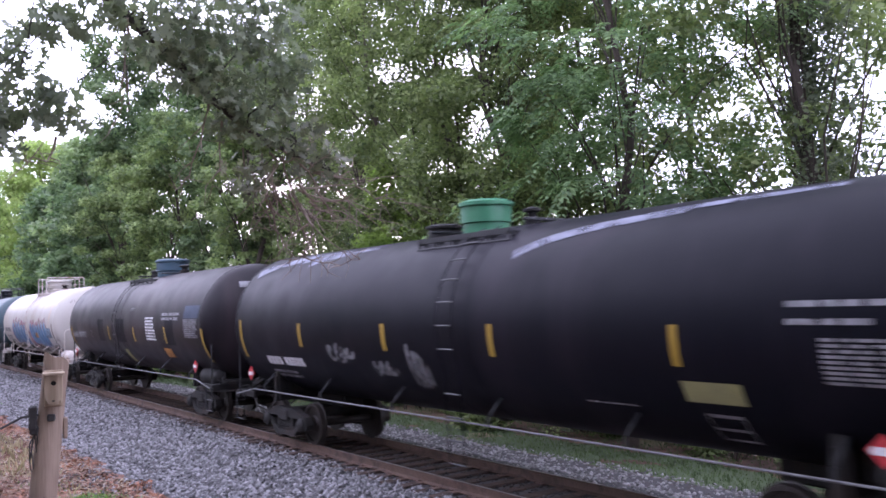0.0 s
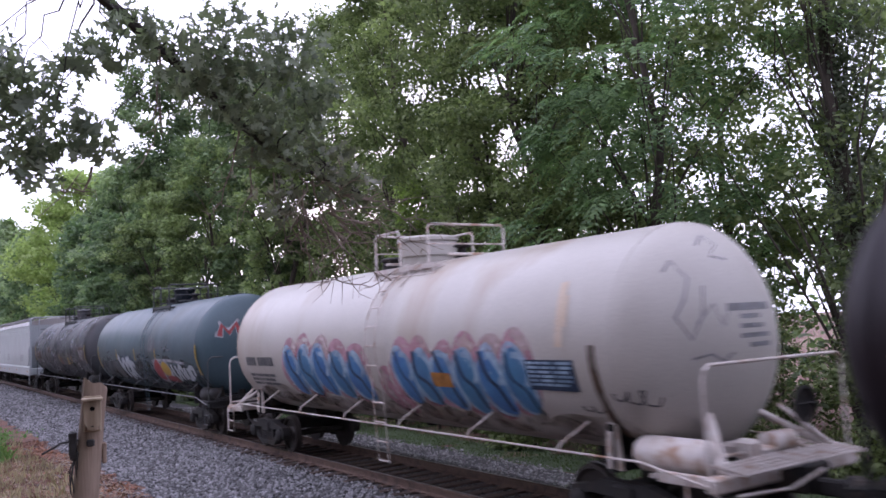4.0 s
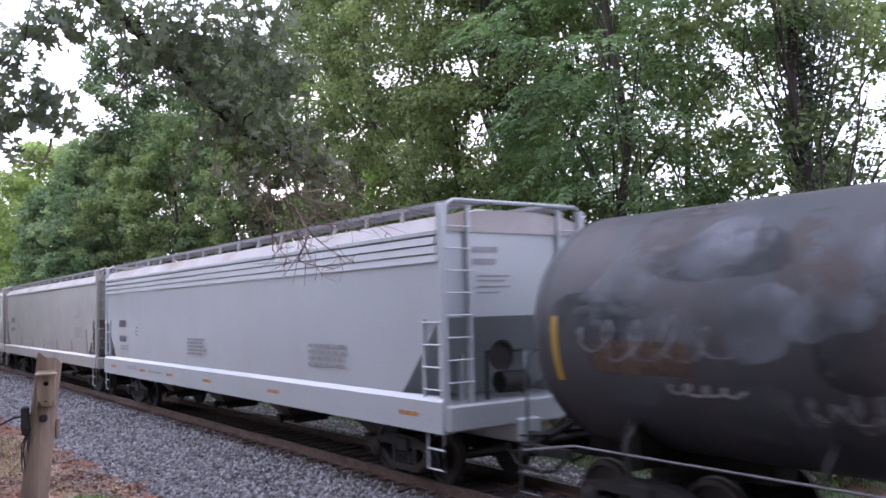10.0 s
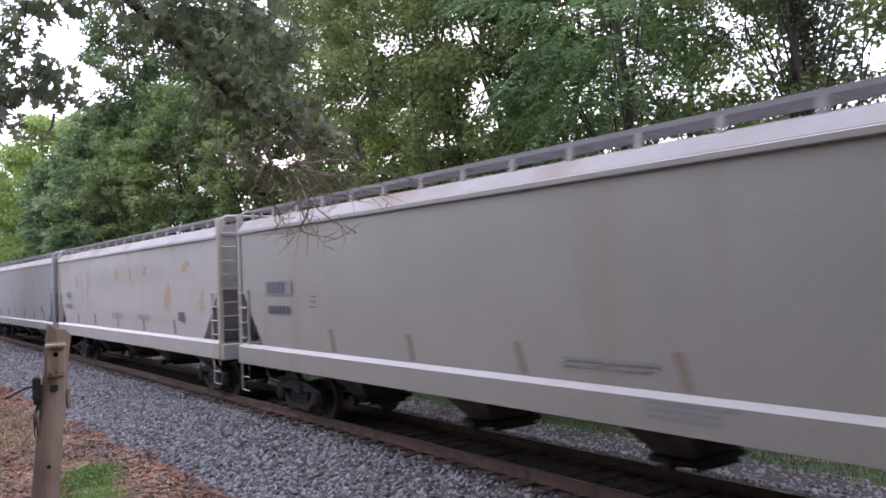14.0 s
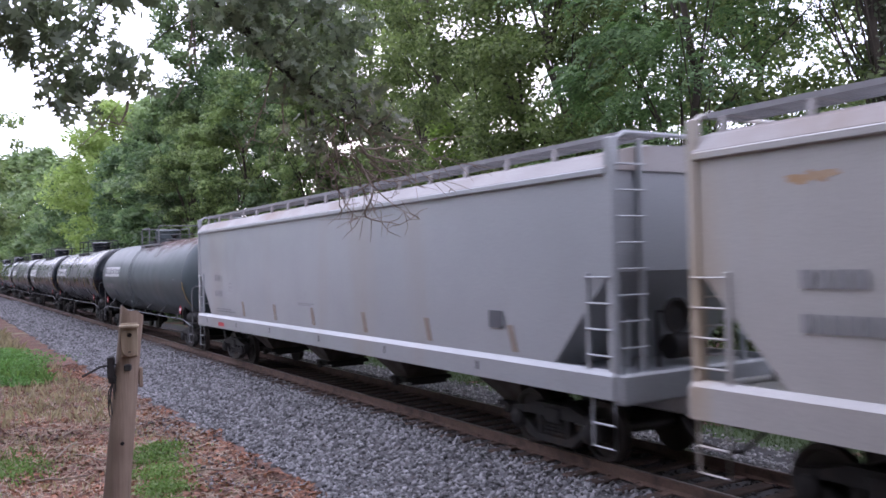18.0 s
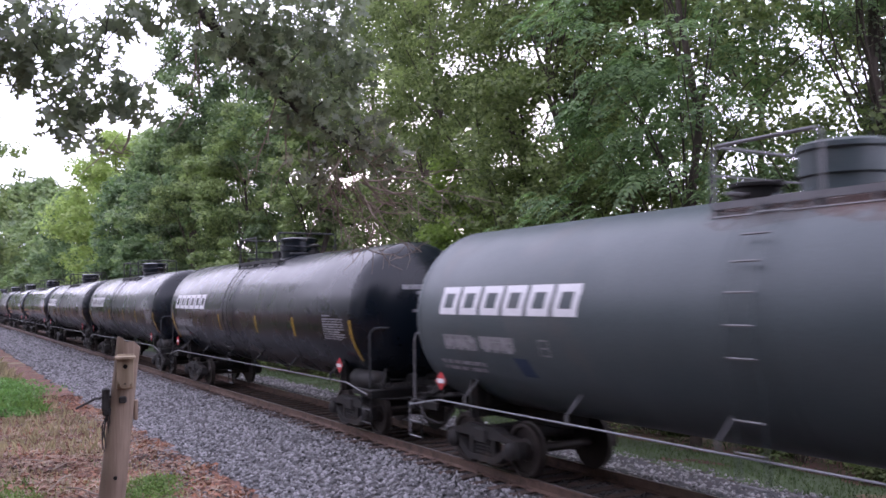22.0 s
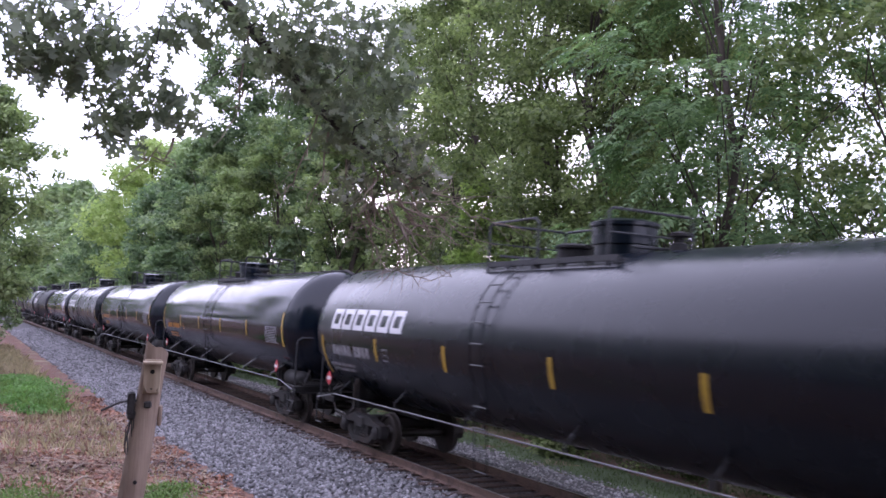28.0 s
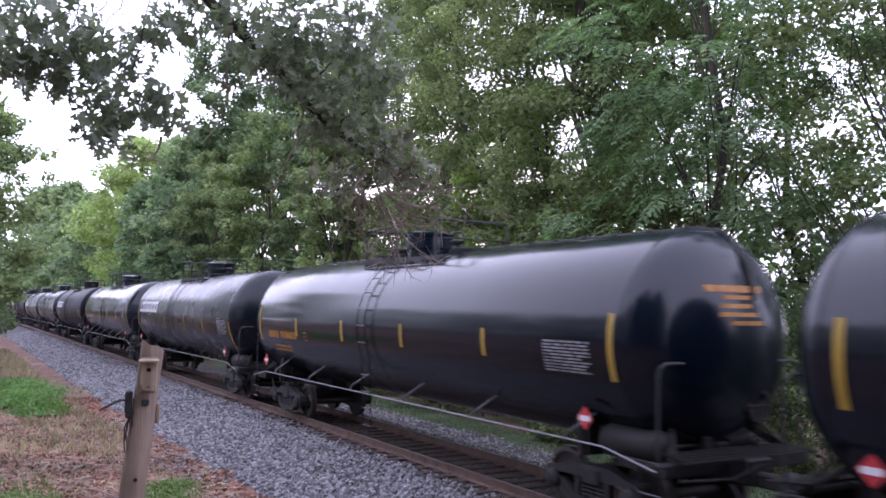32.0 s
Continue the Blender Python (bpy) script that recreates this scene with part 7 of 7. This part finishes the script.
hole_n = 18
fr = Shape()
outer = [(-0.058, -0.115), (0.058, -0.115), (0.058, 0.1), (-0.058, 0.1)]
ring_p = [(0.0 + 0.018 * math.cos(2 * math.pi * i / hole_n), 0.045 + 0.018 * math.sin(2 * math.pi * i / hole_n)) for i in range(hole_n)]
rim = []
for i in range(hole_n):
    w = 2 * math.pi * i / hole_n
    dx, dz = math.cos(w), math.sin(w)
    t = min(0.058 / abs(dx) if abs(dx) > 1e-6 else 9, ((0.1 - 0.045) if dz > 0 else 0.16) / abs(dz) if abs(dz) > 1e-6 else 9)
    rim.append((dx * t, 0.045 + dz * t))
for off in (0.06, 0.045):
    for p in rim + ring_p:
        fr.v.append(tuple(hb + across * p[0] + toward * off + Vector((0, 0, p[1]))))
m_ = 2 * hole_n
for i in range(hole_n):
    j = (i + 1) % hole_n
    fr.f += [(i, j, hole_n + j, hole_n + i), (m_ + hole_n + i, m_ + hole_n + j, m_ + j, m_ + i), (hole_n + i, hole_n + j, m_ + hole_n + j, m_ + hole_n + i), (i, m_ + i, m_ + j, j)]
    fr.s += [False] * 4
part("front_board", fr, BOXWOOD, house)
for sx in (-0.052, 0.052):
    part("side_board", hbox(sx, -0.01, -0.008, 0.014, 0.108, 0.216), BOXWOOD, house)
part("back_board", hbox(0, -0.06, 0.0, 0.13, 0.014, 0.27), BOXWOOD, house)
part("floor_board", hbox(0, -0.005, -0.108, 0.09, 0.096, 0.014), BOXWOOD, house)
part("roof_board", hbox(0, 0.01, 0.112, 0.15, 0.17, 0.02), BOXWOOD, house, "overhanging wooden roof board")
part("latch", hbox(0.0, 0.062, -0.085, 0.018, 0.006, 0.01), DARKHOLE, house)
# dark plate behind the hole, standing in for the shade in the box
part("inside", hbox(0, 0.02, 0.02, 0.088, 0.006, 0.14), DARKHOLE, house)

house.matrix_basis = Matrix.Translation(hb * 0.14 + Vector((0, 0, -0.008))) @ Matrix.Scale(0.86, 4)

# ---- oak bough overhead ----
bough = tagged(new("oak_bough"), "leafy oak bough hanging over the view", "branch")
BOUGH = [(-5.9, -2.5, 6.9), (-6.2, -0.8, 6.7), (-6.3, 0.2, 6.4), (-6.36, 0.88, 5.96), (-6.42, 1.28, 5.66), (-6.63, 1.8, 5.35), (-6.8, 2.15, 5.18), (-6.96, 2.54, 4.9), (-7.08, 2.93, 4.67), (-7.13, 3.42, 4.48), (-7.17, 3.81, 4.37)]
part("limb", Shape().tube(BOUGH, 0.075, 8, True, 0.012), DARKTWIG, bough)
CLUMPS = [(-6.17, 0.14, 4.93, 0.32), (-6.24, 0.45, 4.99, 0.33), (-6.25, 0.75, 4.85, 0.33), (-6.31, 0.52, 4.7, 0.26), (-6.28, 0.97, 4.6, 0.33), (-6.26, 0.81, 4.36, 0.23), (-6.35, 1.22, 4.55, 0.2), (-6.31, 1.22, 5.13, 0.22), (-6.27, 1.52, 5.36, 0.26), (-6.42, 1.88, 5.26, 0.33), (-6.43, 2.3, 5.45, 0.38), (-6.68, 2.22, 5.12, 0.32), (-6.74, 2.64, 5.16, 0.4), (-6.62, 2.88, 5.54, 0.35), (-6.99, 3.04, 4.88, 0.39), (-7.01, 3.35, 4.62, 0.34), (-7.03, 2.73, 4.79, 0.26), (-7.32, 3.05, 4.3, 0.24), (-6.9, 3.26, 5.22, 0.26), (-6.23, 0.26, 4.71, 0.21), (-7.1, 3.71, 4.41, 0.22)]
LOBES = [(0, 0.012), (0.14, 0.04), (0.25, 0.25), (0.33, 0.06), (0.53, 0.4), (0.6, 0.07), (0.8, 0.28), (0.84, 0.07), (1.0, 0.0)]
OUTLINE = np.array([(a, b) for a, b in LOBES] + [(a, -b) for a, b in reversed(LOBES[:-1])])


def oak_leaves(centre, radius, n, rs, size=0.15):
    u = rs.normal(size=(n, 3))
    u /= np.linalg.norm(u, axis=1)[:, None]
    p = np.array(centre) + u * (radius * rs.uniform(0.1, 1, n) ** 0.5)[:, None] * 0.95
    d = rs.normal(size=(n, 3)) * (0.8, 0.8, 0.55) + (0, 0, -0.55)
    d /= np.linalg.norm(d, axis=1)[:, None]
    up = rs.normal(size=(n, 3)) * 0.8 + (0.3, -0.2, 0.7)
    e = np.cross(d, up)
    e /= np.linalg.norm(e, axis=1)[:, None]
    nn = np.cross(e, d)
    s = size * rs.uniform(0.65, 1.25, n)
    curl = rs.uniform(-0.12, 0.2, n)
    a, b = OUTLINE[:, 0], OUTLINE[:, 1]
    return p[:, None] + s[:, None, None] * (d[:, None] * a[None, :, None] + e[:, None] * b[None, :, None] + nn[:, None] * (curl[:, None] * (a ** 2 - a) * 1.5 + 0.25 * np.abs(b))[:, :, None])


rs_o = np.random.default_rng(61)
for k, (x, y, z, r) in enumerate(CLUMPS):
    near = min(BOUGH[2:], key=lambda q: (q[0] - x) ** 2 + (q[1] - y) ** 2 + (q[2] - z) ** 2)
    tip = Vector((x, y, z))
    a = Vector(near)
    mid = a.lerp(tip, 0.5) + Vector((0.05, 0.0, 0.1)) + Vector(rs_o.normal(size=3)) * 0.12
    way = [a.lerp(mid, u) for u in (0, 0.25, 0.5, 0.75)] + [mid.lerp(tip, u) for u in (0, 0.3, 0.6, 1)]
    way = [way[0]] + [w + Vector(rs_o.normal(size=3)) * 0.035 for w in way[1:-1]] + [way[-1]]
    tw = Shape().tube(way, 0.009, 6, True, 0.003)
    for i in range(5):
        b0 = mid.lerp(tip, 0.3 + 0.12 * i)
        e = b0 + (Vector(rs_o.normal(size=3)) * 0.6 + Vector((0, 0, -0.5))) * r * 0.7
        tw.tube([b0, b0.lerp(e, 0.5) + Vector(rs_o.normal(size=3)) * 0.02, e], 0.004, 5, True, 0.0015)
    t_ob = part("twig", tw, DARKTWIG, bough)
    far_side = y > 2.1
    part("foliage", quads("foliage", oak_leaves((x, y, z), r, int((520 if far_side else 270) * r * (0.7 if k in (15, 17, 20) else 1.25)), rs_o, 0.14 if not far_side else 0.12), LEAF_OAKGREY if k in (15, 17, 20) else LEAF_OAK, len(OUTLINE)), None, t_ob)
for line in [[(-7.25, 3.13, 4.51), (-7.25, 3.26, 4.16), (-7.19, 3.49, 3.85), (-7.15, 3.6, 3.59)], [(-7.13, 3.42, 4.48), (-7.01, 3.73, 4.24), (-7.01, 3.99, 4.0), (-6.86, 4.29, 3.8)],
             [(-7.24, 3.25, 4.31), (-7.31, 3.18, 4.04), (-7.28, 3.3, 3.73), (-7.22, 3.47, 3.53)], [(-7.1, 3.53, 4.33), (-6.93, 3.87, 4.25), (-6.84, 4.07, 4.1), (-6.64, 4.39, 4.01)],
             [(-6.96, 2.54, 4.9), (-7.05, 2.52, 4.55), (-7.23, 2.47, 4.27), (-7.28, 2.37, 4.13)], [(-7.06, 2.7, 4.69), (-7.12, 2.71, 4.39), (-7.18, 2.65, 4.16)],
             [(-7.15, 3.6, 3.75), (-7.2, 3.52, 3.55), (-7.1, 3.75, 3.47), (-6.95, 3.98, 3.51)], [(-7.32, 2.98, 4.5), (-7.31, 3.11, 4.2), (-7.35, 3.13, 3.83)],
             [(-6.45, 1.75, 5.29), (-6.56, 1.76, 4.91), (-6.74, 1.77, 4.63)], [(-6.41, 1.26, 4.3), (-6.45, 1.15, 4.14), (-6.46, 1.04, 4.16)]]:
    s = Shape()
    pts = []
    for i in range(len(line) - 1):
        for u in (0, 0.33, 0.66):
            pts.append(Vector(line[i]).lerp(Vector(line[i + 1]), u) + Vector(rs_o.normal(size=3)) * 0.018)
    pts.append(Vector(line[-1]))
    s.tube(pts, 0.011, 6, True, 0.0025)
    for i in range(2, len(pts)):
        for _ in range(2):
            e = pts[i] + Vector(rs_o.normal(size=3)) * 0.13 + (pts[i] - pts[i - 1]) * 0.9
            s.tube([pts[i], pts[i].lerp(e, 0.5) + Vector(rs_o.normal(size=3)) * 0.02, e], 0.0045, 5, True, 0.0015)
    part("dead_twig", s, TWIG, bough, "bare dry twig")
for k in range(26):
    at = Vector((rs_o.uniform(-7.3, -6.9), rs_o.uniform(3.15, 3.7), rs_o.uniform(3.95, 4.5)))
    way = Vector((rs_o.uniform(-0.2, 0.3), rs_o.uniform(0.1, 0.9), rs_o.uniform(-0.9, -0.1))).normalized()
    s, stem = Shape(), [at.copy()]
    for i in range(7):
        way = (way + Vector(rs_o.normal(size=3)) * 0.3).normalized()
        at = at + way * rs_o.uniform(0.07, 0.12)
        stem.append(at.copy())
    s.tube(stem, 0.011, 6, True, 0.0025)
    for i in range(2, 7):
        e = stem[i] + (way + Vector(rs_o.normal(size=3)) * 0.9).normalized() * rs_o.uniform(0.08, 0.24)
        s.tube([stem[i], stem[i].lerp(e, 0.5) + Vector(rs_o.normal(size=3)) * 0.02, e], 0.004, 5, True, 0.0012)
    part("dead_twig", s, TWIG, bough, "bare dry twig")
# the oak that bears the bough stands outside the view
oak = tagged(new("oak_tree"), "oak tree whose bough hangs over the view", "tree")
oak_z = ground_z(-5.2, -5.5)
part("trunk", Shape().tube([(-5.2, -5.5, oak_z - 0.3), (-5.25, -5.45, 2.5), (-5.2, -5.3, 5.0), (-5.3, -5.2, 9.0)], 0.34, 12, True, 0.16).tube([(-5.22, -5.4, 5.0), (-5.5, -4.2, 6.3), (-5.9, -2.45, 6.9)], 0.13, 10, True, 0.078), BARK, oak)
oc, orad = crown_points(12, 3.6, 6.5, 40, rs_o)
part("crown", quads("crown", leaf_cloud(oc + np.array([-5.2, -6.2, 1.0]), orad, 9000, 0.2, rs_o), LEAF_OAK), None, oak)

# fallen sticks on the bank
for k, (x, y, a, l) in enumerate(((-17.5, 2.6, 20, 1.6), (-18.6, 2.3, -20, 1.9), (-21.5, 2.2, 40, 1.1), (-16.2, 1.8, 75, 1.0), (-20.5, 2.6, -35, 1.2), (-15.2, 4.3, 60, 0.9), (-24.0, 3.4, 10, 1.4), (-19.0, 4.6, -15, 0.8), (-13.6, 4.9, 85, 0.5))):
    z = ground_z(x, y) + 0.03
    c, s_ = math.cos(radians(a)) * l / 2, math.sin(radians(a)) * l / 2
    st = part("fallen_stick", Shape().tube([(x - c, y - s_, z), (x - c * 0.3, y - s_ * 0.2, z + 0.05), (x + c * 0.4, y + s_ * 0.5, z + 0.02), (x + c, y + s_, z + 0.06)], 0.018, 6, True, 0.008), TWIG)
    tagged(st, "dry fallen stick lying on the leaf litter", "stick", "fallen sticks")


def gone(t):
    """How far the train has run at t seconds: it gathers a little speed, then slows towards the end."""
    u = t - 27.75
    return 8.286 * t + 0.00577 * t * t - 0.168 * (u + math.sqrt(u * u + 0.25))


def motions():
    for k, (car, s0) in enumerate(CARS):
        walk(car, [(t, Matrix.Translation((s0 + gone(t), TRACK_Y, 0))) for t in range(0, 33)])
    # wheels roll without slipping
    turns = [(i / 15, Matrix.Rotation(gone(i / 15) / WHEEL_R, 4, "Y")) for i in range(481)]
    for w in WHEELS:
        at = Matrix.Translation(w.location)
        walk(w, [(t, at @ m) for t, m in turns])


motions()
